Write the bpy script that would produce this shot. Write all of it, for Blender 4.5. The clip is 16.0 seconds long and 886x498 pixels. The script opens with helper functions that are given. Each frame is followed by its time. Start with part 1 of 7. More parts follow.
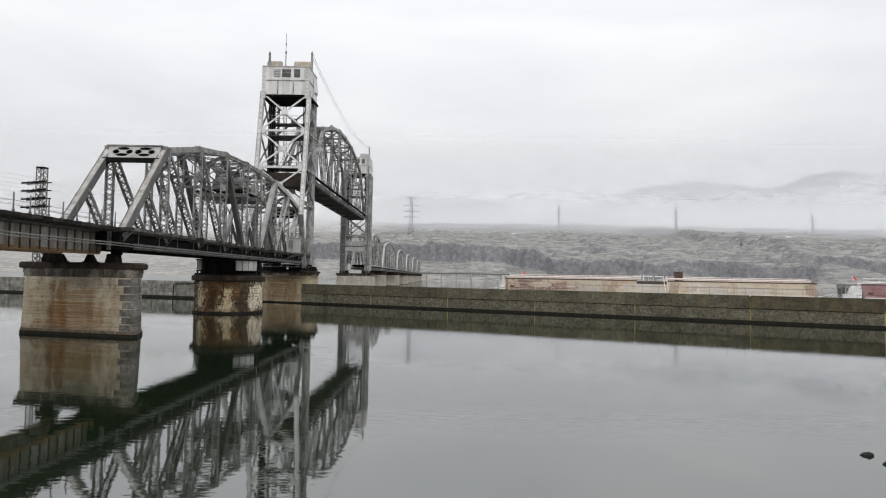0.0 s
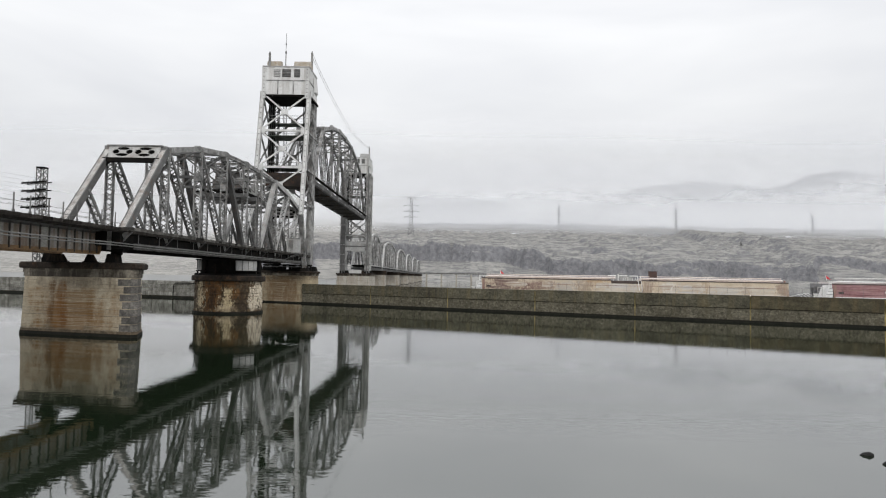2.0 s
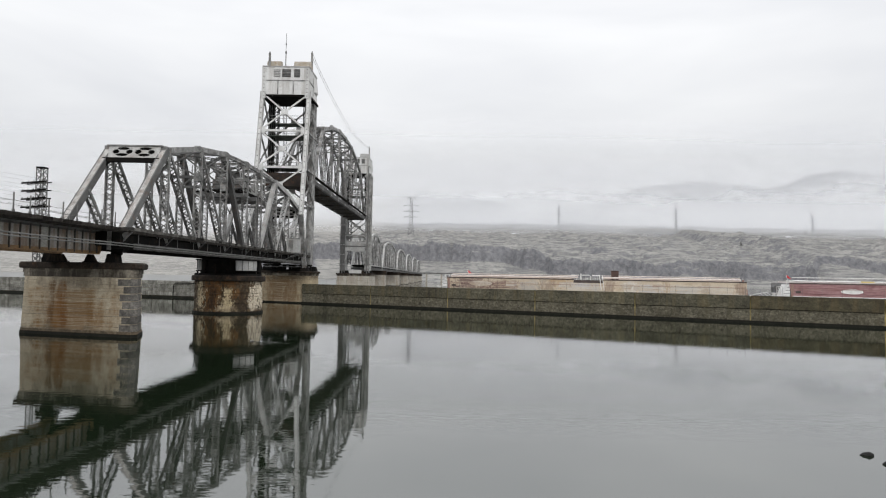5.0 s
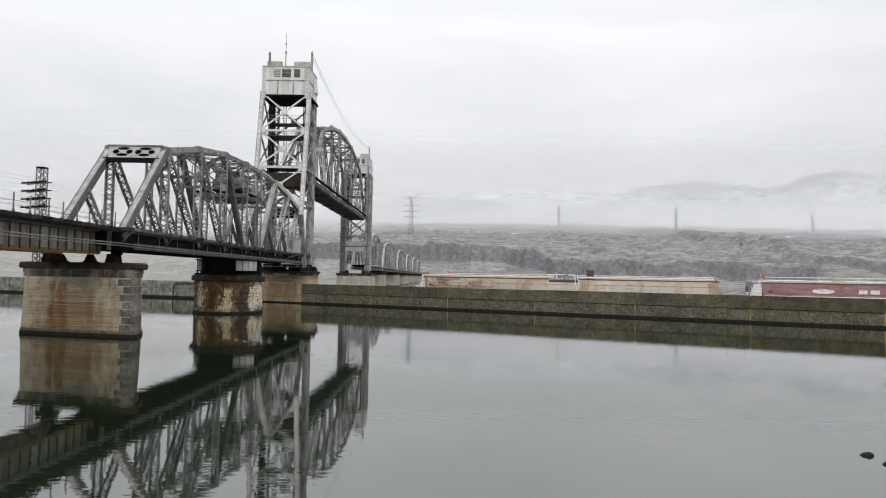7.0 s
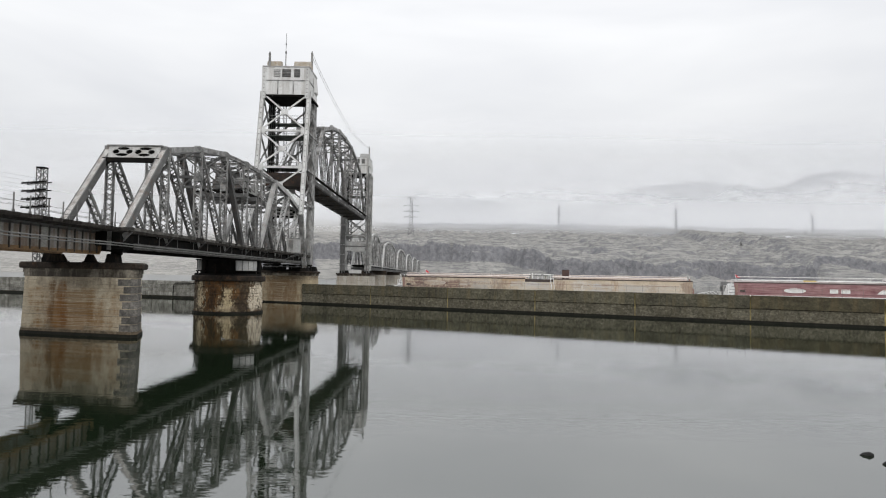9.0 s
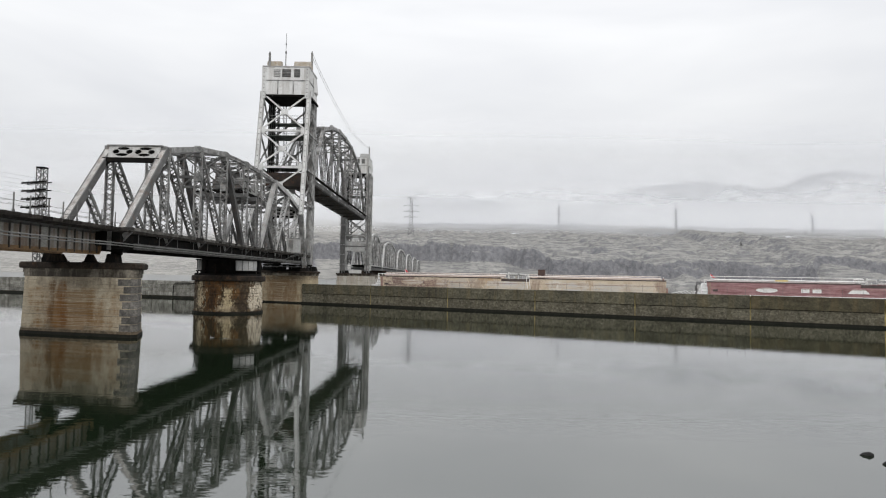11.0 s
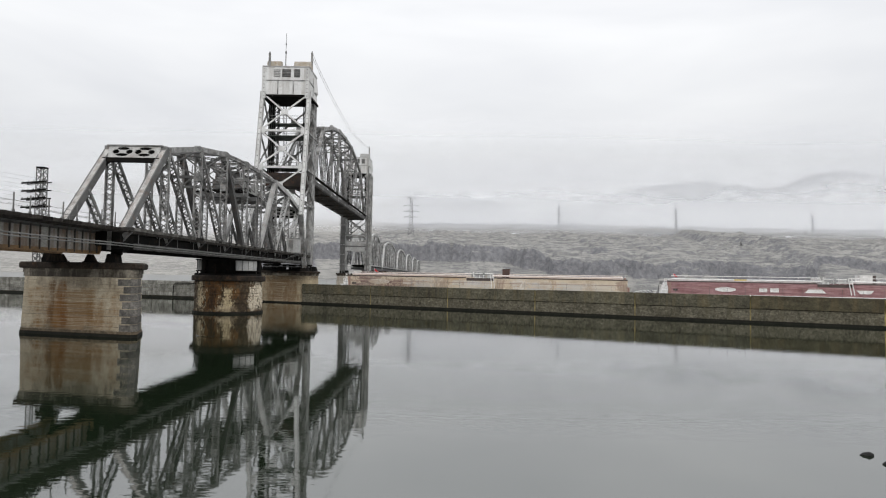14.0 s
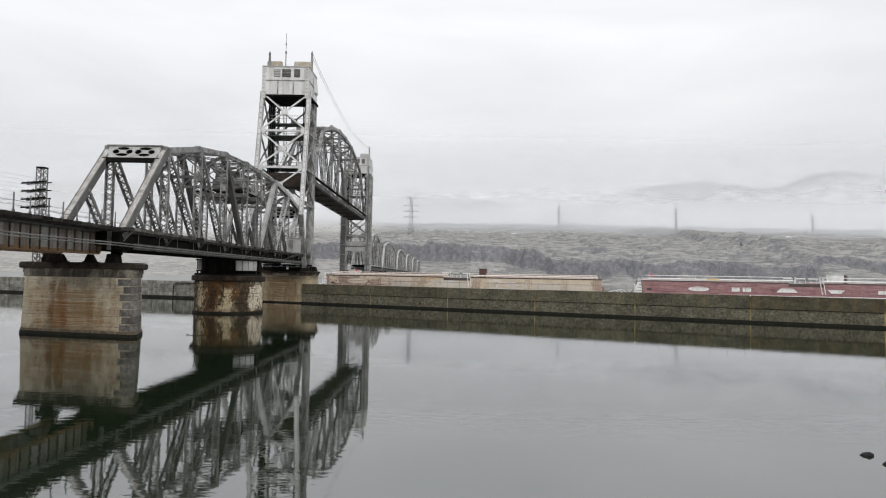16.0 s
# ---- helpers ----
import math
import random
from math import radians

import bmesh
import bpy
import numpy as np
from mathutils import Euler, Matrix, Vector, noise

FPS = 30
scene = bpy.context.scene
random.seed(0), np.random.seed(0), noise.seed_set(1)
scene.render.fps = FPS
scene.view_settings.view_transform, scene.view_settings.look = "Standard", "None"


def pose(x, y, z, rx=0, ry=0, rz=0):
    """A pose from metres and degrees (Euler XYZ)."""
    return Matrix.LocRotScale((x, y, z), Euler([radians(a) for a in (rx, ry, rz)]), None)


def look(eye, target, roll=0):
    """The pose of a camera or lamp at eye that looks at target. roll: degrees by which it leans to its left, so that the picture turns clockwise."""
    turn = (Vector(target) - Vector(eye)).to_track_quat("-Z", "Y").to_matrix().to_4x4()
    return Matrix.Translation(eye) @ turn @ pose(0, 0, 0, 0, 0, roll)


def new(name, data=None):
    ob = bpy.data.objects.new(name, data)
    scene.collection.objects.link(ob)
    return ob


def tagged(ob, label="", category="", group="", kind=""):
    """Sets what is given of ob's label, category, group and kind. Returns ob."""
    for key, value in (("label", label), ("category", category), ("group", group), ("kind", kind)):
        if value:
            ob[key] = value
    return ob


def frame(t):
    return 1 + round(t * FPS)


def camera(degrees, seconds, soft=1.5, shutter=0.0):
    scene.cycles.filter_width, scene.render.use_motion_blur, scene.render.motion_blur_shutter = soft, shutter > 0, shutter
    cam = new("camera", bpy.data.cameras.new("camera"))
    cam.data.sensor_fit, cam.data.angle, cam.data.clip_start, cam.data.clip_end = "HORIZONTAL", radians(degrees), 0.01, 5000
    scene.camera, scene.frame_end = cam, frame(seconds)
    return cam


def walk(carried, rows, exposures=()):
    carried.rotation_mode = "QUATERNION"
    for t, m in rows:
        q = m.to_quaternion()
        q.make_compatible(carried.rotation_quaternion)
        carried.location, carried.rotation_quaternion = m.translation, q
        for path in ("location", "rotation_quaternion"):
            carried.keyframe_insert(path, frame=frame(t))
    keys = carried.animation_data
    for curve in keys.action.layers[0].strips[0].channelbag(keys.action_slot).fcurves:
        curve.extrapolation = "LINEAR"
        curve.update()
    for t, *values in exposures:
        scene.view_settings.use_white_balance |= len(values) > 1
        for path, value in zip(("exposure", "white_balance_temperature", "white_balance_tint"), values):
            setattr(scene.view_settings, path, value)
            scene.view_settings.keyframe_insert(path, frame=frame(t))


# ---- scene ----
EYE = (0.0, 0.0, 5.3)
WAY = (-0.00614443, 0.99902946, 0.04361637)
cam = camera(70, 16.0, soft=1.12)
STAND = look(EYE, tuple(e + 100 * w for e, w in zip(EYE, WAY)), 1.03)
walk(cam, [(0.0, STAND), (16.0, STAND)])

# ---- sky and light ----
world = bpy.data.worlds.new("overcast_sky")
scene.world = world
world.use_nodes = True
wn, wl = world.node_tree.nodes, world.node_tree.links
wn.clear()
SUN_ELEV, SUN_ROT = radians(32.5), radians(159)
sky = wn.new("ShaderNodeTexSky")
sky.sky_type, sky.sun_disc, sky.sun_elevation, sky.sun_rotation = "NISHITA", False, SUN_ELEV, SUN_ROT
sky_gain = wn.new("ShaderNodeVectorMath")
sky_gain.operation = "SCALE"
sky_gain.inputs["Scale"].default_value = 0.10
wl.new(sky.outputs[0], sky_gain.inputs[0])
coord = wn.new("ShaderNodeTexCoord")
stretch = wn.new("ShaderNodeMapping")
stretch.inputs["Scale"].default_value = (1.3, 1.3, 5.0)
wl.new(coord.outputs["Generated"], stretch.inputs[0])
cloud = wn.new("ShaderNodeTexNoise")
cloud.inputs["Scale"].default_value, cloud.inputs["Detail"].default_value = 1.6, 4
cloud.inputs["Roughness"].default_value, cloud.inputs["Distortion"].default_value = 0.5, 0.4
wl.new(stretch.outputs[0], cloud.inputs[0])
cloud_ramp = wn.new("ShaderNodeValToRGB")
cloud_ramp.color_ramp.elements[0].position, cloud_ramp.color_ramp.elements[1].position = 0.33, 0.68
cloud_ramp.color_ramp.elements[0].color = (0.84, 0.85, 0.875, 1)
cloud_ramp.color_ramp.elements[1].color = (0.985, 0.99, 1.0, 1)
wl.new(cloud.outputs[0], cloud_ramp.inputs[0])
cover = wn.new("ShaderNodeMix")
cover.data_type = "RGBA"
cover.inputs[0].default_value = 0.94
wl.new(sky_gain.outputs[0], cover.inputs[6])
wl.new(cloud_ramp.outputs[0], cover.inputs[7])
# the cloud deck is a little brighter overhead than at the horizon
split = wn.new("ShaderNodeSeparateXYZ")
wl.new(coord.outputs["Generated"], split.inputs[0])
height_ramp = wn.new("ShaderNodeMapRange")
height_ramp.inputs["From Min"].default_value, height_ramp.inputs["From Max"].default_value = 0.05, 0.38
height_ramp.inputs["To Min"].default_value, height_ramp.inputs["To Max"].default_value = 0.765, 1.095
wl.new(split.outputs["Z"], height_ramp.inputs[0])
sky_out = wn.new("ShaderNodeBackground")
wl.new(cover.outputs[2], sky_out.inputs[0])
zenith = wn.new("ShaderNodeMapRange")
for key, value in zip(("From Min", "From Max", "To Min", "To Max"), (0.40, 0.85, 0.0, 0.55)):
    zenith.inputs[key].default_value = value
wl.new(split.outputs["Z"], zenith.inputs[0])
glow = wn.new("ShaderNodeMath")
wl.new(height_ramp.outputs[0], glow.inputs[0])
wl.new(zenith.outputs[0], glow.inputs[1])
wl.new(glow.outputs[0], sky_out.inputs[1])
wout = wn.new("ShaderNodeOutputWorld")
wl.new(sky_out.outputs[0], wout.inputs[0])

sun_data = bpy.data.lights.new("sun", "SUN")
sun_data.energy, sun_data.angle, sun_data.color = 1.0, radians(30), (1.0, 0.985, 0.96)
sun = new("sun", sun_data)
sun.matrix_world = look((32, -85, 58), (0, 0, 0))
scene.view_settings.exposure = 0.0


# ---- materials ----
def surface(name, colours, rough=0.7, metal=0.0, scale=0.6, grain=12.0, bump=0.25, streak=None, streak_amount=0.5,
            local=False, rust=None, rust_amount=0.3, rust_scale=1.7, rust_at=(0.54, 0.68), streak_at=(0.48, 0.66), band_x=None, streak_z=0.09, fine=0.25, random=0.0, dist=0.02, band=None, band_amount=0.5, spec=0.5, cells=None, cell_amount=0.4):
    """A weathered surface: two colours mixed by large stains, fine grain, bump, streaks that run down, and blotches of rust."""
    m = bpy.data.materials.new(name)
    m.use_nodes = True
    n, l = m.node_tree.nodes, m.node_tree.links
    p = n["Principled BSDF"]
    p.inputs["Roughness"].default_value, p.inputs["Metallic"].default_value = rough, metal
    p.inputs["Specular IOR Level"].default_value = spec
    if local:
        place = n.new("ShaderNodeTexCoord").outputs["Object"]
    else:
        place = n.new("ShaderNodeNewGeometry").outputs["Position"]

    def tex(s, detail=4, at=None, roughness=0.6):
        t = n.new("ShaderNodeTexNoise")
        t.inputs["Scale"].default_value, t.inputs["Detail"].default_value = s, detail
        t.inputs["Roughness"].default_value = roughness
        l.new(at or place, t.inputs["Vector"])
        return t.outputs[0]

    def ramp(v, a, b, lo=0.0, hi=1.0):
        r = n.new("ShaderNodeMapRange")
        for key, x in zip(("From Min", "From Max", "To Min", "To Max"), (a, b, lo, hi)):
            r.inputs[key].default_value = x
        l.new(v, r.inputs[0])
        return r.outputs[0]

    def mix(fac, a, b, kind="MIX"):
        x = n.new("ShaderNodeMix")
        x.data_type, x.blend_type = "RGBA", kind
        if isinstance(fac, float):
            x.inputs[0].default_value = fac
        else:
            l.new(fac, x.inputs[0])
        for socket, value in ((x.inputs[6], a), (x.inputs[7], b)):
            if isinstance(value, tuple):
                socket.default_value = (*value, 1)
            else:
                l.new(value, socket)
        return x.outputs[2]

    c = mix(ramp(tex(scale), 0.35, 0.65), colours[0], colours[1])
    g = ramp(tex(grain, 5), 0.25, 0.75, 1 - fine, 1 + fine)
    gm = n.new("ShaderNodeVectorMath")
    gm.operation = "SCALE"
    l.new(c, gm.inputs[0])
    l.new(g, gm.inputs["Scale"])
    c = gm.outputs[0]
    if random:
        info = n.new("ShaderNodeObjectInfo")
        rm = n.new("ShaderNodeVectorMath")
        rm.operation = "SCALE"
        l.new(c, rm.inputs[0])
        l.new(ramp(info.outputs["Random"], 0, 1, 1 - random, 1 + random), rm.inputs["Scale"])
        c = rm.outputs[0]
    if cells:
        # rough stones, each of its own shade
        mp = n.new("ShaderNodeMapping")
        mp.inputs["Scale"].default_value = cells
        l.new(place, mp.inputs[0])
        v = n.new("ShaderNodeTexVoronoi")
        v.inputs["Scale"].default_value = 1.0
        l.new(mp.outputs[0], v.inputs["Vector"])
        hue = n.new("ShaderNodeSeparateColor")
        l.new(v.outputs["Color"], hue.inputs[0])
        edge = ramp(v.outputs["Distance"], 0.8, 0.4, 0.84, 1.0)
        shade = n.new("ShaderNodeMath")
        shade.operation = "MULTIPLY"
        l.new(ramp(hue.outputs[0], 0, 1, 1 - cell_amount, 1 + cell_amount), shade.inputs[0])
        l.new(edge, shade.inputs[1])
        cm = n.new("ShaderNodeVectorMath")
        cm.operation = "SCALE"
        l.new(c, cm.inputs[0])
        l.new(shade.outputs[0], cm.inputs["Scale"])
        c = cm.outputs[0]

    def product(a, b):
        k = n.new("ShaderNodeMath")
        k.operation = "MULTIPLY"
        l.new(a, k.inputs[0])
        l.new(b, k.inputs[1])
        return k.outputs[0]

    gate = None
    if band_x:
        sep = n.new("ShaderNodeSeparateXYZ")
        l.new(place, sep.inputs[0])
        away = n.new("ShaderNodeMath")
        away.operation = "SUBTRACT"
        l.new(sep.outputs["X"], away.inputs[0])
        away.inputs[1].default_value = band_x[0]
        size = n.new("ShaderNodeMath")
        size.operation = "ABSOLUTE"
        l.new(away.outputs[0], size.inputs[0])
        wander = n.new("ShaderNodeMath")
        wander.operation = "ADD"
        l.new(size.outputs[0], wander.inputs[0])
        l.new(ramp(tex(0.8, 3), 0.3, 0.7, -0.9, 0.9), wander.inputs[1])
        gate = ramp(wander.outputs[0], band_x[1], band_x[1] * 0.5)
    if streak:
        mp = n.new("ShaderNodeMapping")
        mp.inputs["Scale"].default_value = (1.1, 1.1, streak_z)
        l.new(place, mp.inputs[0])
        run = ramp(tex(1.0, 5, mp.outputs[0]), *streak_at, 0.0, streak_amount)
        c = mix(product(run, gate) if gate else run, c, streak)
    if band:
        # rust washed down in one broad stain, drawn out along the courses
        mp = n.new("ShaderNodeMapping")
        mp.inputs["Scale"].default_value = (0.28, 0.28, 3.2)
        l.new(place, mp.inputs[0])
        fine_band = ramp(tex(1.0, 4, mp.outputs[0]), 0.36, 0.62)
        wide = ramp(tex(0.5, 4), 0.26, 0.52, 0.0, band_amount)
        if gate:
            wide = product(wide, gate)
        k = n.new("ShaderNodeMath")
        k.operation = "MULTIPLY"
        l.new(fine_band, k.inputs[0])
        l.new(wide, k.inputs[1])
        c = mix(k.outputs[0], c, band)
    if rust:
        c = mix(ramp(tex(rust_scale, 6, None, 0.7), *rust_at, 0.0, rust_amount), c, rust)
    l.new(c, p.inputs["Base Color"])
    if bump:
        b = n.new("ShaderNodeBump")
        b.inputs["Strength"].default_value, b.inputs["Distance"].default_value = bump, dist
        l.new(tex(grain, 6), b.inputs["Height"])
        l.new(b.outputs[0], p.inputs["Normal"])
    return m


def stained(name, colours, stains, local=False, rough=0.9, scale=0.6, grain=6.0, bump=0.6, dist=0.06, random=0.1, fine=0.22, spec=0.2, rag=0.5):
    """Masonry or concrete with washed-down stains and darker bands of their own shape: (x, half width, z low, z high,
    colour, amount, banding).
    """
    m = surface(name, colours, rough, 0, scale, grain, bump, local=local, fine=fine, random=random, dist=dist, spec=spec)
    n, l = m.node_tree.nodes, m.node_tree.links
    p = n["Principled BSDF"]
    c = p.inputs["Base Color"].links[0].from_socket
    place = n.new("ShaderNodeTexCoord").outputs["Object"] if local else n.new("ShaderNodeNewGeometry").outputs["Position"]
    sep = n.new("ShaderNodeSeparateXYZ")
    l.new(place, sep.inputs[0])

    def noise_at(sx, sz, seed):
        mp = n.new("ShaderNodeMapping")
        mp.inputs["Scale"].default_value, mp.inputs["Location"].default_value = (sx, sx, sz), (seed, 0, 0)
        l.new(place, mp.inputs[0])
        t = n.new("ShaderNodeTexNoise")
        t.inputs["Scale"].default_value, t.inputs["Detail"].default_value, t.inputs["Roughness"].default_value = 1.0, 5, 0.65
        l.new(mp.outputs[0], t.inputs["Vector"])
        return t.outputs[0]

    def ramp(v, a, b, lo=0.0, hi=1.0):
        r = n.new("ShaderNodeMapRange")
        for key, x in zip(("From Min", "From Max", "To Min", "To Max"), (a, b, lo, hi)):
            r.inputs[key].default_value = x
        l.new(v, r.inputs[0])
        return r.outputs[0]

    def calc(kind, a, b):
        k = n.new("ShaderNodeMath")
        k.operation = kind
        for i, v in enumerate((a, b)):
            if isinstance(v, (int, float)):
                k.inputs[i].default_value = v
            else:
                l.new(v, k.inputs[i])
        return k.outputs[0]

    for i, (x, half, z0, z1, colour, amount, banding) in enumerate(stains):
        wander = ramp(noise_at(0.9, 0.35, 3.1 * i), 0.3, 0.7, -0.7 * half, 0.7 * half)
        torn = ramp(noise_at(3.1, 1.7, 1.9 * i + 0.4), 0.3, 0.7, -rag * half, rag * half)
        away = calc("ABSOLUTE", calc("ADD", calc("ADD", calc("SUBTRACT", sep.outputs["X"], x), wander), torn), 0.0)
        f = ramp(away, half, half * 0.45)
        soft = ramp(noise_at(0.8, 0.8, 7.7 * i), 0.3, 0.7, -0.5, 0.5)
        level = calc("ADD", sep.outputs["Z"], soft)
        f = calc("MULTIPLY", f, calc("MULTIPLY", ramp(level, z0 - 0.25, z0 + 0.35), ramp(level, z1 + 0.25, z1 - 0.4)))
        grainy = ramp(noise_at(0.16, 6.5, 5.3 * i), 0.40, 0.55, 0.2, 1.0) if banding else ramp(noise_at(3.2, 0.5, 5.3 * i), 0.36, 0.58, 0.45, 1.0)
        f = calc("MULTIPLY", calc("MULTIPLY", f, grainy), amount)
        x_ = n.new("ShaderNodeMix")
        x_.data_type = "RGBA"
        l.new(f, x_.inputs[0])
        l.new(c, x_.inputs[6])
        x_.inputs[7].default_value = (*colour, 1)
        c = x_.outputs[2]
    l.new(c, p.inputs["Base Color"])
    return m


RUST = (0.22, 0.10, 0.045)
steel = surface("weathered_silver_paint", ((0.36, 0.36, 0.35), (0.10, 0.10, 0.097)), 0.62, 0.15, 0.8, 9, 0.2, fine=0.5, streak=(0.09, 0.085, 0.078), streak_amount=0.5, rust=RUST, rust_amount=0.25)
steel_pale = surface("pale_silver_paint", ((0.43, 0.43, 0.42), (0.28, 0.28, 0.272)), 0.6, 0.1, 0.5, 9, 0.15, fine=0.35, streak=(0.26, 0.24, 0.21), streak_amount=0.35, rust=RUST, rust_amount=0.2)
end_paint = surface("grimy_end_post_paint", ((0.44, 0.428, 0.41), (0.24, 0.226, 0.21)), 0.65, 0.1, 1.1, 9, 0.2, fine=0.5, streak=(0.13, 0.10, 0.075), streak_amount=0.5, rust=(0.24, 0.14, 0.09), rust_amount=0.35)
# brighter copy for the near tower's bank face, front light in its colour
tower_white = surface("front_lit_tower_paint", ((0.66, 0.66, 0.65), (0.50, 0.50, 0.49)), 0.55, 0.1, 0.5, 8, 0.15, fine=0.3, streak=(0.22, 0.21, 0.19), streak_amount=0.4, rust=RUST, rust_amount=0.15)
# near-black: grime plus the shade on chords, floors and undersides
steel_dark = surface("grimy_shaded_steel", ((0.013, 0.0127, 0.0122), (0.007, 0.0069, 0.0067)), 0.9, 0.0, 0.7, 9, 0.2, rust=(0.07, 0.04, 0.022), rust_amount=0.2, spec=0.04)
steel_grey = surface("grimy_grey_steel", ((0.155, 0.155, 0.151), (0.09, 0.09, 0.088)), 0.7, 0.2, 0.7, 9, 0.2, rust=RUST, rust_amount=0.25)
rusty = surface("rusted_flange", ((0.30, 0.185, 0.09), (0.16, 0.105, 0.06)), 0.85, 0.0, 1.2, 8, 0.3, rust=RUST, rust_amount=0.6)
timber = surface("creosoted_timber", ((0.02, 0.018, 0.0165), (0.042, 0.038, 0.034)), 0.95, 0, 2, 14, 0.4, random=0.5, spec=0.06)
galvanised = surface("galvanised_pipe", ((0.21, 0.21, 0.20), (0.13, 0.13, 0.122)), 0.6, 0.3, 1.5, 10, 0.1)
concrete = stained("stained_concrete", ((0.37, 0.31, 0.215), (0.28, 0.225, 0.145)), [
    (-31.2, 2.2, 0.3, 4.9, (0.155, 0.088, 0.04), 0.85, True),
    (-28.3, 1.6, 0.3, 4.9, (0.19, 0.115, 0.06), 0.8, False),
    (-33.0, 1.2, 0.3, 4.9, (0.20, 0.13, 0.07), 0.7, False),
    # darker band across the top of the shaft, below the cap
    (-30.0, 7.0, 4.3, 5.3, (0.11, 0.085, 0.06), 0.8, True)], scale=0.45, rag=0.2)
concrete_near = stained("rust_washed_concrete", ((0.45, 0.395, 0.30), (0.345, 0.295, 0.215)), [
    # darker towards the top of the shaft, below the cap
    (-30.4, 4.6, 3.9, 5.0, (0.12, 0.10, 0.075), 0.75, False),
    (-30.7, 4.2, 0.2, 3.9, (0.21, 0.125, 0.055), 0.95, True),
    (-30.2, 3.4, 0.2, 2.6, (0.19, 0.105, 0.042), 0.65, True),
    (-31.3, 0.5, 0.4, 4.3, (0.15, 0.062, 0.016), 0.9, False),
    (-31.9, 0.9, 0.4, 3.2, (0.19, 0.085, 0.022), 0.7, True),
    (-32.4, 0.36, 0.8, 4.7, (0.10, 0.05, 0.02), 0.8, False),
    (-28.7, 0.5, 0.8, 3.3, (0.16, 0.085, 0.03), 0.7, False),
    (-30.5, 6.5, -0.2, 0.75, (0.10, 0.085, 0.06), 0.8, True)], grain=5.0, random=0.06, rag=0.12)
tide_stone = surface("tide_stained_stone", ((0.15, 0.115, 0.075), (0.055, 0.045, 0.034)), 0.9, 0, 0.9, 6, 0.6, fine=0.35, dist=0.06, rust=(0.30, 0.25, 0.18), rust_amount=0.5, rust_scale=1.1, spec=0.2)
ledge_stone = surface("grimy_ledge_stone", ((0.30, 0.27, 0.22), (0.07, 0.06, 0.047)), 0.9, 0, 0.7, 6, 0.6, fine=0.4, dist=0.06, random=0.2, spec=0.2, streak=(0.035, 0.03, 0.024), streak_amount=0.8, streak_at=(0.47, 0.58), streak_z=0.3)
pivot_stone = stained("lime_streaked_masonry", ((0.115, 0.082, 0.05), (0.022, 0.017, 0.012)), [
    (-30.3, 1.4, 0.3, 4.3, (0.17, 0.075, 0.022), 0.7, False),
    (-28.1, 1.9, 1.8, 4.3, (0.15, 0.07, 0.022), 0.7, False),
    (-31.7, 0.62, 0.5, 4.2, (0.50, 0.42, 0.28), 1.0, False),
    (-32.8, 0.4, 0.3, 3.4, (0.03, 0.022, 0.015), 0.9, False),
    (-28.1, 0.75, 0.3, 3.3, (0.56, 0.46, 0.29), 1.0, False),
    (-28.3, 1.6, 0.3, 0.9, (0.46, 0.38, 0.26), 0.8, True),
    (-25.2, 0.55, 0.6, 4.2, (0.62, 0.55, 0.43), 1.0, False),
    (-29.9, 0.55, 0.3, 3.6, (0.03, 0.022, 0.015), 0.9, False),
    (-28.6, 0.22, 1.2, 4.2, (0.03, 0.02, 0.012), 0.9, False),
    (-26.5, 0.55, 0.3, 4.2, (0.04, 0.03, 0.02), 0.85, False)], scale=1.9, grain=3.5, bump=1.0, dist=0.1, random=0.3, fine=0.6, rag=1.0)
pivot_joint = surface("blackened_masonry_joint", ((0.13, 0.10, 0.066), (0.05, 0.04, 0.028)), 0.95, 0, 0.8, 6, 0.4, spec=0.1)
rear_stone = surface("grey_wall_masonry", ((0.245, 0.24, 0.215), (0.13, 0.125, 0.108)), 0.95, 0, 0.8, 4, 0.9, fine=0.5, random=0.25, dist=0.1, streak=(0.06, 0.055, 0.045), streak_amount=0.6, streak_at=(0.55, 0.66), spec=0.15)
wall_coping = surface("dark_mossy_wall_stone", ((0.112, 0.104, 0.074), (0.064, 0.059, 0.043)), 0.95, 0, 0.3, 4, 0.7, streak=(0.16, 0.125, 0.06), streak_amount=0.35, fine=0.5, random=0.12, dist=0.1, rust=(0.28, 0.265, 0.20), rust_amount=0.33, rust_scale=3.0, rust_at=(0.58, 0.70), spec=0.15, cells=(1.3, 1.3, 3.2), cell_amount=0.16)
wall_moss = surface("ochre_moss_wall", ((0.088, 0.079, 0.051), (0.048, 0.042, 0.03)), 0.95, 0, 0.25, 5, 0.6, streak=(0.13, 0.095, 0.05), streak_amount=0.35, streak_at=(0.5, 0.64), fine=0.35, random=0.1, dist=0.06, rust=(0.22, 0.19, 0.11), rust_amount=0.3, rust_scale=1.2, spec=0.15, cells=(1.2, 1.2, 3.0), cell_amount=0.14)
concrete_far = surface("pale_grey_concrete", ((0.40, 0.375, 0.33), (0.31, 0.285, 0.245)), 0.9, 0, 0.45, 6, 0.4, streak=(0.22, 0.165, 0.11), streak_amount=0.45, fine=0.18)
concrete_dark = surface("blackened_cap_stone", ((0.015, 0.013, 0.011), (0.042, 0.033, 0.026)), 0.95, 0, 1.1, 7, 0.7, fine=0.4, rust=(0.11, 0.06, 0.03), rust_amount=0.45, dist=0.05, spec=0.15)
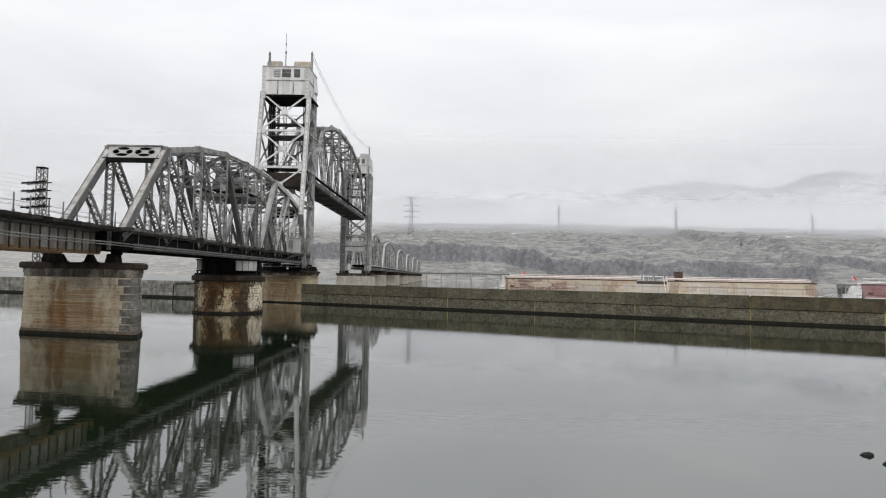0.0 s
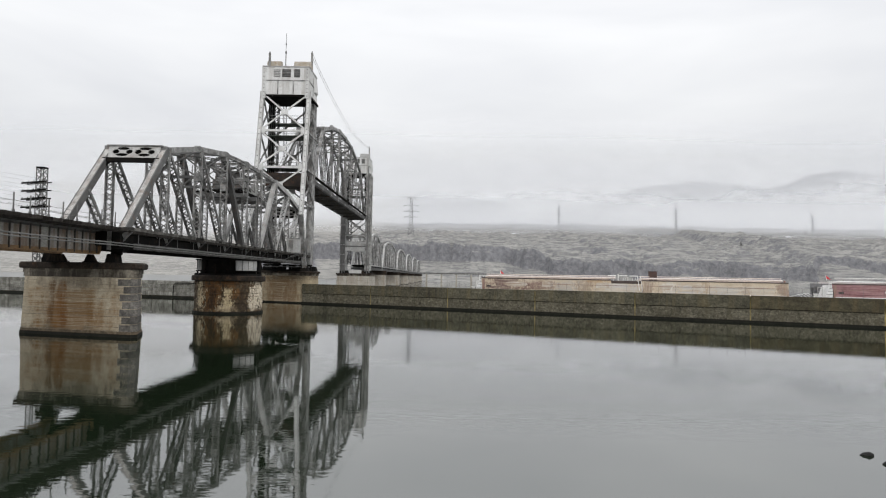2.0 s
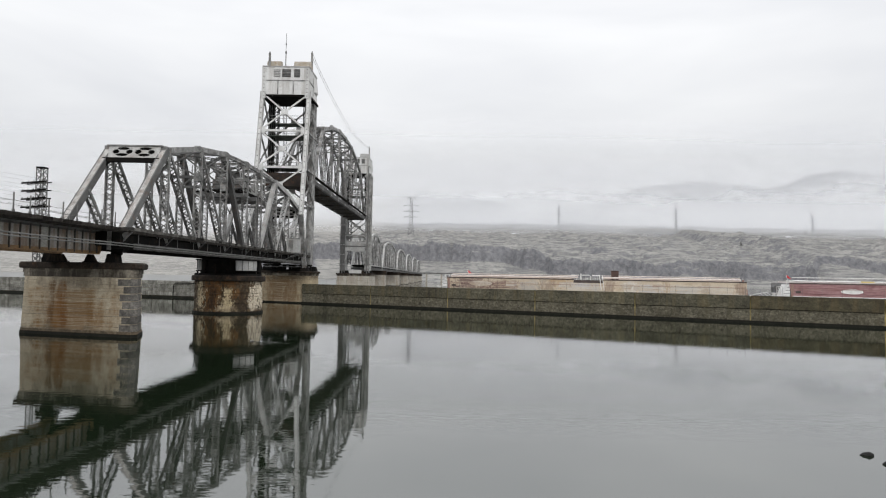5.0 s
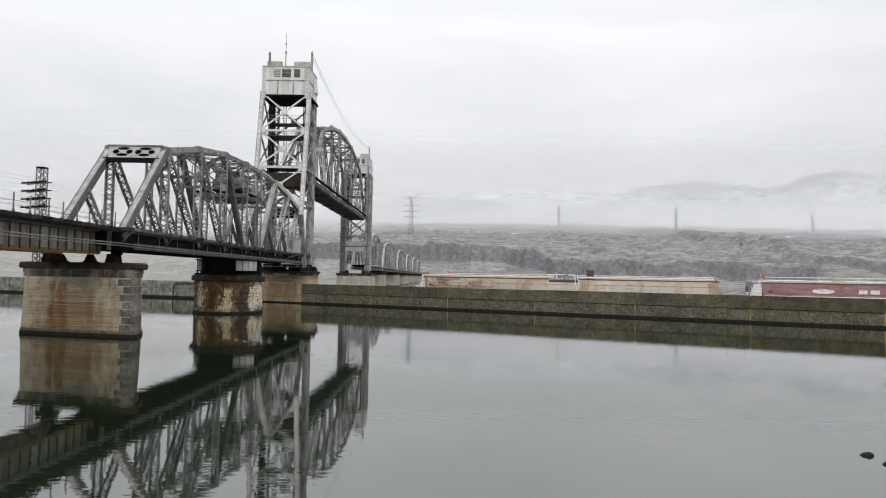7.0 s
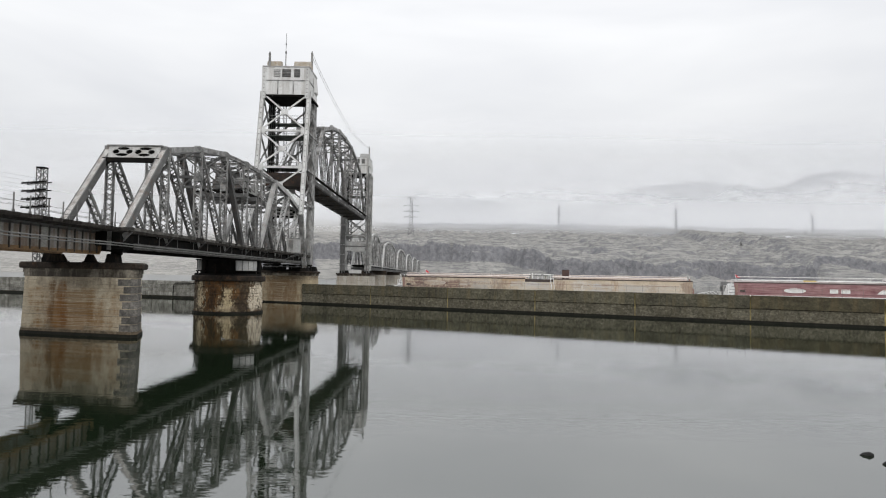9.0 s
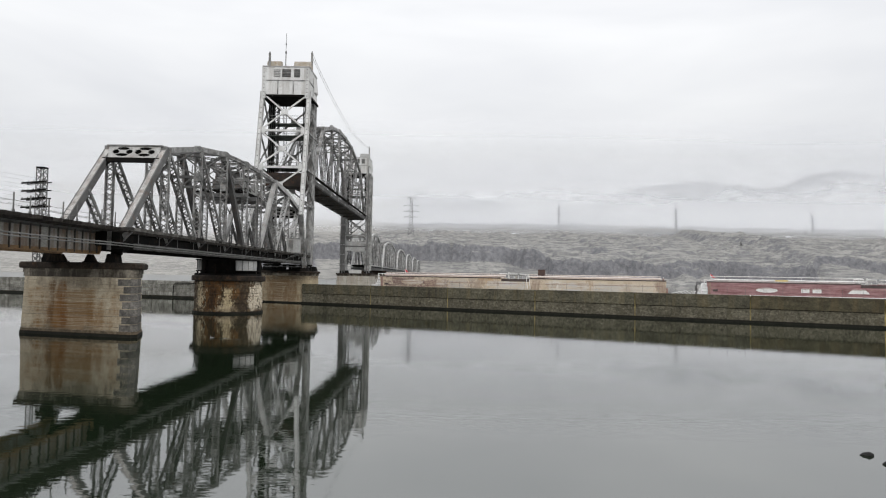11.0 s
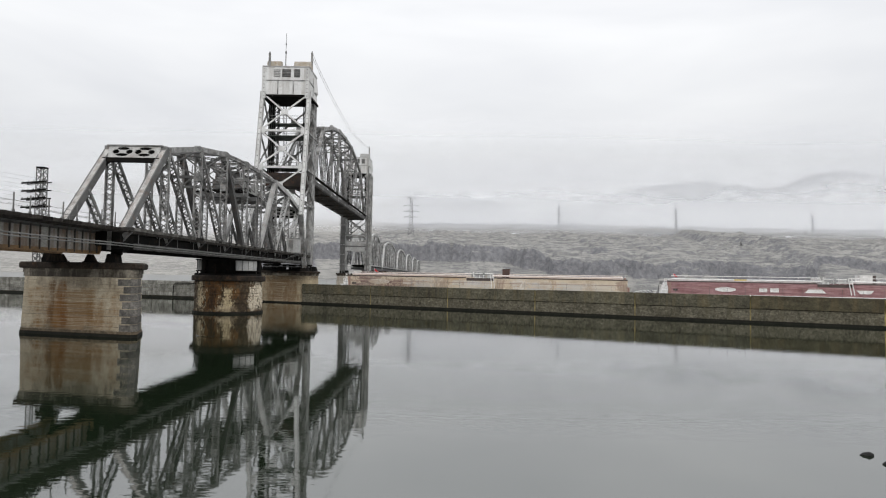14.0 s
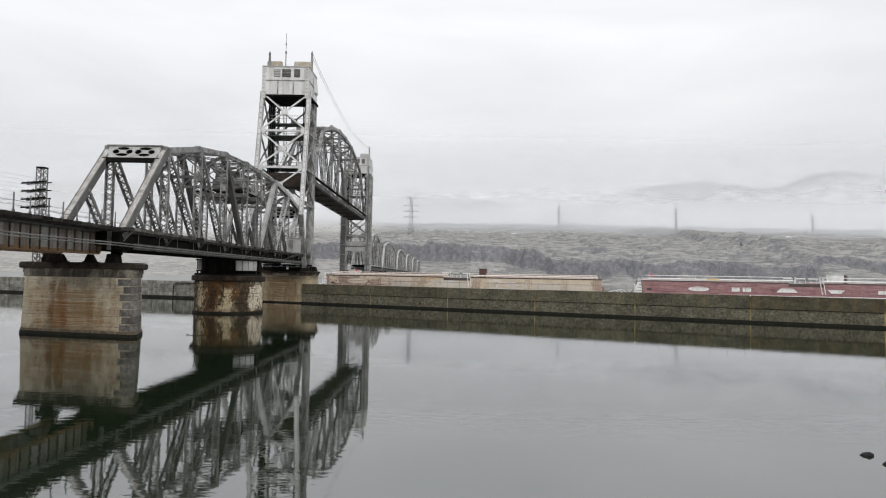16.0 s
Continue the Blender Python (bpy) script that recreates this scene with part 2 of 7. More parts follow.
quoin_stone = surface("rough_basalt_quoin", ((0.075, 0.071, 0.066), (0.16, 0.149, 0.133)), 0.95, 0, 2.2, 7, 0.9, fine=0.45, random=0.42, dist=0.06, spec=0.15)
wet_foot = surface("wet_algae_stone", ((0.010, 0.010, 0.008), (0.018, 0.017, 0.013)), 0.8, 0, 1.0, 6, 0.4, spec=0.15)
wall_stone = surface("mossy_wall_stone", ((0.142, 0.13, 0.096), (0.08, 0.073, 0.053)), 0.95, 0, 0.35, 3.4, 0.9, streak=(0.10, 0.09, 0.06), streak_amount=0.5, fine=0.6, random=0.12, dist=0.14, rust=(0.34, 0.32, 0.25), rust_amount=0.38, rust_scale=2.9, rust_at=(0.55, 0.66), spec=0.15, cells=(1.5, 1.5, 3.6), cell_amount=0.2)
joint_grime = surface("grimy_joint", ((0.38, 0.325, 0.245), (0.16, 0.125, 0.085)), 0.95, 0, 0.8, 8, 0.3, random=0.45)
wall_joint = surface("lichen_joint", ((0.36, 0.285, 0.11), (0.15, 0.12, 0.055)), 0.95, 0, 1.0, 6, 0.5)
rock_wet = surface("wet_black_rock", ((0.012, 0.012, 0.012), (0.02, 0.0195, 0.019)), 0.7, 0, 3, 9, 0.6, spec=0.2)


def sheet_water():
    m = bpy.data.materials.new("still_river_water")
    m.use_nodes = True
    n, l = m.node_tree.nodes, m.node_tree.links
    p = n["Principled BSDF"]
    p.inputs["Base Color"].default_value = (0.0090, 0.0150, 0.0075, 1)
    p.inputs["Roughness"].default_value, p.inputs["IOR"].default_value = 0.025, 2.62
    p.inputs["Coat Weight"].default_value, p.inputs["Coat IOR"].default_value, p.inputs["Coat Roughness"].default_value = 0.2, 1.6, 0.03
    place = n.new("ShaderNodeNewGeometry").outputs["Position"]
    heights = []
    for s, stretch_y, amount in ((0.9, 0.5, 0.26), (3.0, 0.55, 0.26), (0.12, 0.6, 0.4)):
        mp = n.new("ShaderNodeMapping")
        mp.inputs["Scale"].default_value = (s * stretch_y, s, s)
        l.new(place, mp.inputs[0])
        t = n.new("ShaderNodeTexNoise")
        t.inputs["Scale"].default_value, t.inputs["Detail"].default_value = 1.0, 2
        l.new(mp.outputs[0], t.inputs["Vector"])
        k = n.new("ShaderNodeMath")
        k.operation = "MULTIPLY"
        k.inputs[1].default_value = amount
        l.new(t.outputs[0], k.inputs[0])
        heights.append(k.outputs[0])
    total = heights[0]
    for h in heights[1:]:
        a = n.new("ShaderNodeMath")
        l.new(total, a.inputs[0])
        l.new(h, a.inputs[1])
        total = a.outputs[0]
    # the open river beyond the guide wall is ruffled by the wind
    sep = n.new("ShaderNodeSeparateXYZ")
    l.new(place, sep.inputs[0])
    side = n.new("ShaderNodeMath")
    side.operation = "MULTIPLY_ADD"
    side.inputs[1].default_value = 0.48
    l.new(sep.outputs["X"], side.inputs[0])
    l.new(sep.outputs["Y"], side.inputs[2])
    open_river = n.new("ShaderNodeMapRange")
    for key, x in zip(("From Min", "From Max", "To Min", "To Max"), (103, 112, 0.0, 1.0)):
        open_river.inputs[key].default_value = x
    l.new(side.outputs[0], open_river.inputs[0])

    # and more so in the bend behind the bridge
    bend = n.new("ShaderNodeMapRange")
    for key, x in zip(("From Min", "From Max", "To Min", "To Max"), (-10, -60, 0.0, 1.0)):
        bend.inputs[key].default_value = x
    l.new(sep.outputs["X"], bend.inputs[0])
    windy = n.new("ShaderNodeMath")
    windy.operation = "MULTIPLY"
    l.new(open_river.outputs[0], windy.inputs[0])
    l.new(bend.outputs[0], windy.inputs[1])

    def reach(still, river, wind):
        first = n.new("ShaderNodeMapRange")
        first.inputs["To Min"].default_value, first.inputs["To Max"].default_value = still, river
        l.new(open_river.outputs[0], first.inputs[0])
        more = n.new("ShaderNodeMath")
        more.operation = "MULTIPLY_ADD"
        more.inputs[1].default_value = wind
        l.new(windy.outputs[0], more.inputs[0])
        l.new(first.outputs[0], more.inputs[2])
        return more.outputs[0]

    l.new(reach(0.025, 0.045, 0.27), p.inputs["Roughness"])
    b = n.new("ShaderNodeBump")
    b.inputs["Strength"].default_value = 1.0
    l.new(reach(0.0092, 0.007, 0.04), b.inputs["Distance"])
    l.new(total, b.inputs["Height"])
    l.new(b.outputs[0], p.inputs["Normal"])
    return m


water_mat = sheet_water()


# ---- mesh building ----
class Geo:
    """Vertices and faces of one mesh."""

    def __init__(self):
        self.v, self.f = [], []

    def add(self, verts, faces):
        k = len(self.v)
        self.v += [tuple(p) for p in verts]
        self.f += [tuple(i + k for i in face) for face in faces]
        return self

    def box(self, c, s):
        x, y, z = (a / 2 for a in s)
        pts = [(c[0] + i * x, c[1] + j * y, c[2] + k * z) for k in (-1, 1) for i, j in ((-1, -1), (1, -1), (1, 1), (-1, 1))]
        return self.add(pts, BOX)

    def span(self, lo, hi):
        return self.box([(a + b) / 2 for a, b in zip(lo, hi)], [b - a for a, b in zip(lo, hi)])

    def beam(self, p, q, w, h, side=(1, 0, 0)):
        """A bar from p to q: w along side, h across both."""
        p, q, s = Vector(p), Vector(q), Vector(side)
        d = (q - p).normalized()
        s = (s - s.dot(d) * d).normalized()
        u = d.cross(s)
        pts = [e + s * (i * w / 2) + u * (j * h / 2) for e in (p, q) for i, j in ((-1, -1), (1, -1), (1, 1), (-1, 1))]
        return self.add(pts, BOX)

    def rod(self, p, q, r, n=8, r2=None):
        p, q = Vector(p), Vector(q)
        d = (q - p).normalized()
        s = d.orthogonal().normalized()
        u = d.cross(s)
        pts = []
        for e, rr in ((p, r), (q, r if r2 is None else r2)):
            pts += [e + (s * math.cos(2 * math.pi * i / n) + u * math.sin(2 * math.pi * i / n)) * rr for i in range(n)]
        faces = [(i, (i + 1) % n, n + (i + 1) % n, n + i) for i in range(n)]
        return self.add(pts, faces + [tuple(reversed(range(n))), tuple(range(n, 2 * n))])

    def tube(self, pts, r, n=6):
        """One unbroken round bar along a line of points."""
        pts = [Vector(p) for p in pts]
        k = len(self.v)
        for i, p in enumerate(pts):
            d = (pts[min(i + 1, len(pts) - 1)] - pts[max(i - 1, 0)]).normalized()
            s = d.cross(Vector((1, 0, 0.3))).normalized()
            u = d.cross(s)
            self.v += [tuple(p + (s * math.cos(2 * math.pi * j / n) + u * math.sin(2 * math.pi * j / n)) * r) for j in range(n)]
        for i in range(len(pts) - 1):
            for j in range(n):
                m = (j + 1) % n
                self.f.append((k + i * n + j, k + i * n + m, k + (i + 1) * n + m, k + (i + 1) * n + j))
        return self

    def prism(self, poly, z0, z1, grow=0.0):
        """A footprint raised from z0 to z1; grow widens the top about the centre by that many metres."""
        n = len(poly)
        cx, cy = sum(p[0] for p in poly) / n, sum(p[1] for p in poly) / n
        top = []
        for x, y in poly:
            r = math.hypot(x - cx, y - cy)
            top.append((cx + (x - cx) * (r + grow) / r, cy + (y - cy) * (r + grow) / r, z1))
        faces = [(i, (i + 1) % n, n + (i + 1) % n, n + i) for i in range(n)]
        return self.add([(x, y, z0) for x, y in poly] + top, faces + [tuple(reversed(range(n))), tuple(range(n, 2 * n))])

    def laced(self, p, q, w, h, side=(1, 0, 0), pitch=0.55, t=0.07, bar=0.06, webs=False):
        """A built-up member: four corner angles and crossed lacing on its four faces, or two solid webs laced together."""
        p, q, s = Vector(p), Vector(q), Vector(side)
        length = (q - p).length
        d = (q - p).normalized()
        s = (s - s.dot(d) * d).normalized()
        u = d.cross(s)
        for i in (-1, 1):
            for j in (-1, 1):
                o = s * (i * (w / 2 - 0.012)) + u * (j * (h / 2 - t * 0.6))
                self.beam(p + o, q + o, 0.024, t * 1.2, s)
                o = s * (i * (w / 2 - t * 0.6)) + u * (j * (h / 2 - 0.012))
                self.beam(p + o, q + o, t * 1.2, 0.024, s)
        n = max(2, round(length / pitch))
        if webs:
            for i in (-1, 1):
                o = s * (i * (w / 2 - 0.014))
                self.beam(p + o, q + o, 0.024, h - 0.06, s)
        for a, b, ww, hh in ((s, u, w, h),) if webs else ((s, u, w, h), (u, s, h, w)):
            for sign in (-1, 1):
                off = b * (sign * (hh / 2 - 0.012))
                for k in range(n):
                    e0, e1 = p + d * (length * k / n) + off, p + d * (length * (k + 1) / n) + off
                    flip = 1 if (k + (sign > 0)) % 2 else -1
                    self.beam(e0 + a * (flip * ww * 0.44), e1 - a * (flip * ww * 0.44), bar, 0.02, a)
        return self

    def pierced(self, place, nx, nz, solid, thick):
        """A plate on a grid of nx by nz cells, kept where solid(u, v) holds; place(u, v, w) sets it in space."""
        keep = {(i, k) for i in range(nx) for k in range(nz) if solid((i + 0.5) / nx, (k + 0.5) / nz)}
        at = {}

        def corner(i, k, w):
            if (i, k, w) not in at:
                at[i, k, w] = len(self.v)
                self.v.append(tuple(place(i / nx, k / nz, w * thick / 2)))
            return at[i, k, w]

        for i, k in keep:
            for w in (-1, 1):
                q = [corner(i, k, w), corner(i + 1, k, w), corner(i + 1, k + 1, w), corner(i, k + 1, w)]
                self.f.append(tuple(q if w < 0 else reversed(q)))
            for (di, dk), (a, b) in (((-1, 0), ((0, 1), (0, 0))), ((1, 0), ((1, 0), (1, 1))), ((0, -1), ((0, 0), (1, 0))), ((0, 1), ((1, 1), (0, 1)))):
                if (i + di, k + dk) not in keep:
                    self.f.append((corner(i + a[0], k + a[1], -1), corner(i + b[0], k + b[1], -1), corner(i + b[0], k + b[1], 1), corner(i + a[0], k + a[1], 1)))
        return self

    def lattice(self, p, q, w, pitch=0.7, t=0.07, bar=0.045):
        """An open square mast: four corner angles, crossed bars on all sides."""
        p, q = Vector(p), Vector(q)
        n = max(2, round((q - p).length / pitch))
        c = [(-w / 2, -w / 2), (w / 2, -w / 2), (w / 2, w / 2), (-w / 2, w / 2)]
        for i in range(4):
            a, b = Vector((*c[i], 0)), Vector((*c[(i + 1) % 4], 0))
            self.beam(p + a, q + a, t, t)
            for k in range(n):
                e0, e1 = p.lerp(q, k / n), p.lerp(q, (k + 1) / n)
                self.beam(e0 + a, e1 + b, bar, bar).beam(e0 + b, e1 + a, bar, bar)
        return self


BOX = ((3, 2, 1, 0), (4, 5, 6, 7), (0, 1, 5, 4), (1, 2, 6, 5), (2, 3, 7, 6), (3, 0, 4, 7))


def mesh_of(name, geo, material):
    me = bpy.data.meshes.new(name)
    me.from_pydata(geo.v, [], geo.f)
    for m in material if isinstance(material, (list, tuple)) else (material,):
        me.materials.append(m)
    me.update()
    return me


def thing(name, base, label, category, group="", kind=""):
    ob = new(name)
    ob.empty_display_size = 0.5
    ob.location = base
    return tagged(ob, label, category, group, kind)


def part(name, geo, material, parent, label="", at=None):
    """One mesh under a thing or under a part. Its points are in the world's metres; or, with at, a shared mesh placed there."""
    me = geo if isinstance(geo, bpy.types.Mesh) else mesh_of(name, geo, material)
    ob = new(name, me)
    ob.parent = parent
    if parent.type == "EMPTY":
        ob.matrix_parent_inverse = Matrix.Translation(-parent.location)
    if at is not None:
        ob.location = at
    if label:
        ob["label"] = label
    return ob


def single(name, geo, material, label, category, group="", kind=""):
    return tagged(new(name, mesh_of(name, geo, material)), label, category, group, kind)


def smooth(ob):
    ob.data.shade_smooth()
    return ob


# ---- water and land ----
single("water", Geo().add([(-2600, -60, 0), (2600, -60, 0), (2600, 2000, 0), (-2600, 2000, 0)], [(0, 1, 2, 3)]), water_mat,
       "calm grey-green river water mirroring the bridge and sky", "water", kind="structure")


def wobble(x, y, s, octaves=4):
    return noise.fractal(Vector((x * s, y * s, 3.7)), 1.0, 2.0, octaves)


def step(a, b, x):
    t = min(1.0, max(0.0, (x - a) / (b - a)))
    return t * t * (3 - 2 * t)


def land_height(x, y):
    edge = 690 + 20 * wobble(x, 0, 0.004) + 8 * wobble(x, 7, 0.02)
    bay = step(-0.20, -0.33, x / y)
    s = y - edge - 400 * bay
    right = step(70, 125, x + 16 * wobble(x, y, 0.02))
    # talus cones that climb the cliff, one of them large
    cone = step(418, 442, x) * (1 - step(444, 550, x)) + 0.3 * math.exp(-((x - 268) / 9) ** 2) + 0.35 * math.exp(-((x - 304) / 12) ** 2) + 0.3 * math.exp(-((x - 196) / 10) ** 2)
    notch = 12 * wobble(x, 90, 0.022, 4) + 6 * wobble(x, 11, 0.11, 3)
    cliff_at = 62 - 36 * right + 16 * wobble(x, 50, 0.005, 3) + notch * (1 - 0.8 * min(1.0, cone)) + 34 * cone
    base_ = 25 - 17 * right + 21 * cone
    rise = 20 + 5 * wobble(x, 31, 0.014) + 3 * wobble(x, 63, 0.06) - 12 * cone
    talus = base_ * step(0, 1.15 * max(20.0, cliff_at), s)
    broken = 6 + 16 * max(0.0, wobble(x, 77, 0.016, 3))
    climb = (s - cliff_at + 2.2 * wobble(x, s, 0.16, 2)) / broken
    sheer = rise * (0.55 * step(0, 0.45, climb) + 0.45 * step(0.6, 1.0, climb)) * (1 - bay)
    bench = max(0.0, s - 72) * 0.10 * step(60, 200, s) + 17 * right * step(45, 170, s)
    lumps = 6.5 * wobble(x, y * 1.7, 0.011, 5) + 3.6 * wobble(x, y * 1.6, 0.045, 4)
    over = lumps / 3.2 - math.floor(lumps / 3.2)
    lumps = 3.2 * (math.floor(lumps / 3.2) + step(0.55, 0.74, over)) * 0.8 + 0.2 * lumps
    gully = 3.0 * abs(wobble(x, y * 0.25, 0.05, 3)) * step(10, 40, s) * (1 - step(90, 140, s)) * (0.2 + 0.8 * right) * (1 - min(1.0, cone)) * (1 - bay)
    h = talus + sheer + bench + lumps * step(cliff_at + 5, cliff_at + 60, s) * (1 - 0.96 * bay) - gully
    # the far ridge, its top lost in cloud
    far = step(2350, 3020, y) * (1 - 0.5 * step(3080, 3900, y))
    ridge = (225 + 30 * wobble(x, 0, 0.0012, 4) + 300 * math.exp(-((x - 1880) / (300 if x < 1880 else 900)) ** 2) + 8 * math.exp(-((x - 1350) / 420) ** 2) + 140 * math.exp(-((x + 10) / 400) ** 4)
             + 200 * math.exp(-((x - 1130) / 470) ** 4) + 270 * math.exp(-((x + 1650) / 620) ** 2))
    h += far * (ridge - 245) + 14 * far * wobble(x, y, 0.006)
    return h - 3.0 * (1 - step(-8, 4, s))


def build_land():
    ys = [-6 + 680 + 2.2 * i for i in range(205)]
    y = ys[-1]
    k = 3.0
    while y < 4700:
        y += k
        k *= 1.035
        ys.append(y)
    bearings = [-3.4 + 0.06 * i for i in range(38)] + [-1.1 + 2.2 * i / 600 for i in range(601)] + [1.18 + 0.06 * i for i in range(38)]
    cols = len(bearings) - 1
    verts, faces = [], []
    for y in ys:
        for a in bearings:
            x = a * y
            verts.append((x, y, land_height(x, y)))
    w = cols + 1
    for j in range(len(ys) - 1):
        for i in range(cols):
            faces.append((j * w + i, j * w + i + 1, (j + 1) * w + i + 1, (j + 1) * w + i))
    m = bpy.data.materials.new("hazed_grass_and_basalt")
    m.use_nodes = True
    n, l = m.node_tree.nodes, m.node_tree.links
    p = n["Principled BSDF"]
    p.inputs["Roughness"].default_value = 0.95
    geo = n.new("ShaderNodeNewGeometry")
    sep = n.new("ShaderNodeSeparateXYZ")
    l.new(geo.outputs["Normal"], sep.inputs[0])
    t1, t2 = n.new("ShaderNodeTexNoise"), n.new("ShaderNodeTexNoise")
    for t, s in ((t1, 0.03), (t2, 0.22)):
        t.inputs["Scale"].default_value, t.inputs["Detail"].default_value = s, 6
        t.inputs["Roughness"].default_value = 0.7
        l.new(geo.outputs["Position"], t.inputs["Vector"])

    def ramp(v, a, b):
        r = n.new("ShaderNodeMapRange")
        r.inputs["From Min"].default_value, r.inputs["From Max"].default_value = a, b
        l.new(v, r.inputs[0])
        return r.outputs[0]

    def mix(fac, a, b):
        x = n.new("ShaderNodeMix")
        x.data_type = "RGBA"
        l.new(fac, x.inputs[0])
        for socket, value in ((x.inputs[6], a), (x.inputs[7], b)):
            if isinstance(value, tuple):
                socket.default_value = (*value, 1)
            else:
                l.new(value, socket)
        return x.outputs[2]

    # ledges and grass run in long thin layers along the slope
    lay = n.new("ShaderNodeMapping")
    lay.inputs["Scale"].default_value = (0.042, 0.11, 0.5)
    l.new(geo.outputs["Position"], lay.inputs[0])
    layers = n.new("ShaderNodeTexNoise")
    layers.inputs["Scale"].default_value, layers.inputs["Detail"].default_value, layers.inputs["Roughness"].default_value = 1.0, 10, 0.74
    layers.inputs["Distortion"].default_value = 0.5
    l.new(lay.outputs[0], layers.inputs["Vector"])
    # grass colours lifted pale, with the distance haze put into them
    grass = mix(ramp(t1.outputs[0], 0.4, 0.62), (0.25, 0.245, 0.23), (0.335, 0.327, 0.305))
    place = n.new("ShaderNodeSeparateXYZ")
    l.new(geo.outputs["Position"], place.inputs[0])
    bare = n.new("ShaderNodeMath")
    bare.operation = "MAXIMUM"
    l.new(ramp(layers.outputs[0], 0.46, 0.515), bare.inputs[0])
    l.new(ramp(place.outputs["X"], -110, -260), bare.inputs[1])
    grass = mix(bare.outputs[0], (0.165, 0.164, 0.164), grass)
    # dark scrub covers the plateau farther back, its tone lifted as haze
    spot = n.new("ShaderNodeSeparateXYZ")
    l.new(geo.outputs["Position"], spot.inputs[0])
    back = n.new("ShaderNodeMath")
    back.operation = "MULTIPLY_ADD"
    back.inputs[1].default_value = 260.0
    l.new(t1.outputs[0], back.inputs[0])
    # but not round the bend of the river behind the bridge, whose slopes are bare
    west = n.new("ShaderNodeMath")
    west.operation = "MINIMUM"
    west.inputs[1].default_value = -100.0
    l.new(spot.outputs["X"], west.inputs[0])
    reach = n.new("ShaderNodeMath")
    reach.operation = "MULTIPLY_ADD"
    reach.inputs[1].default_value = 2.2
    l.new(west.outputs[0], reach.inputs[0])
    l.new(spot.outputs["Y"], reach.inputs[2])
    l.new(reach.outputs[0], back.inputs[2])
    grass = mix(ramp(back.outputs[0], 970, 1110), grass, (0.215, 0.212, 0.205))
    # wooded hills beyond, bluish haze put into their colour
    grass = mix(ramp(spot.outputs["Y"], 1500, 2300), grass, (0.098, 0.106, 0.122))
    slope = mix(ramp(layers.outputs[0], 0.42, 0.56), (0.225, 0.22, 0.207), (0.37, 0.36, 0.336))
    grass = mix(ramp(place.outputs["X"], -110, -260), grass, slope)
    # basalt lifted and blued to stand for haze before the cliffs
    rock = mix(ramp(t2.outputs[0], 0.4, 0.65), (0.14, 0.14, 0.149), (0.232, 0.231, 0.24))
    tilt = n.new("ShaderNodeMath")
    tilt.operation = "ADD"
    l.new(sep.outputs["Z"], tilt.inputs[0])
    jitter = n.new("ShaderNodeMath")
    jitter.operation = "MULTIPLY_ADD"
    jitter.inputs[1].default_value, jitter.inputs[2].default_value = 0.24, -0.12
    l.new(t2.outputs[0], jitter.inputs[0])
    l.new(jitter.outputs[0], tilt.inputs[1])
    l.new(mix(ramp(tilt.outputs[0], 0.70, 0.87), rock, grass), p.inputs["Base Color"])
    relief = n.new("ShaderNodeBump")
    relief.inputs["Strength"].default_value, relief.inputs["Distance"].default_value = 0.9, 2.2
    l.new(t2.outputs[0], relief.inputs["Height"])
    l.new(relief.outputs[0], p.inputs["Normal"])
    g = Geo()
    g.v, g.f = verts, faces
    ob = single("ground", g, m, "dry grassy river terrace and basalt cliffs in haze-lifted colours under fog", "ground", kind="structure")
    ob.data.shade_smooth()


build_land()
XR, XL = -26.3, -31.45          # the two truss planes
DECK = 8.75                    # top of the ties


# ---- guide wall ----
def wall_y(x):
    return 102.0 - 0.48 * x


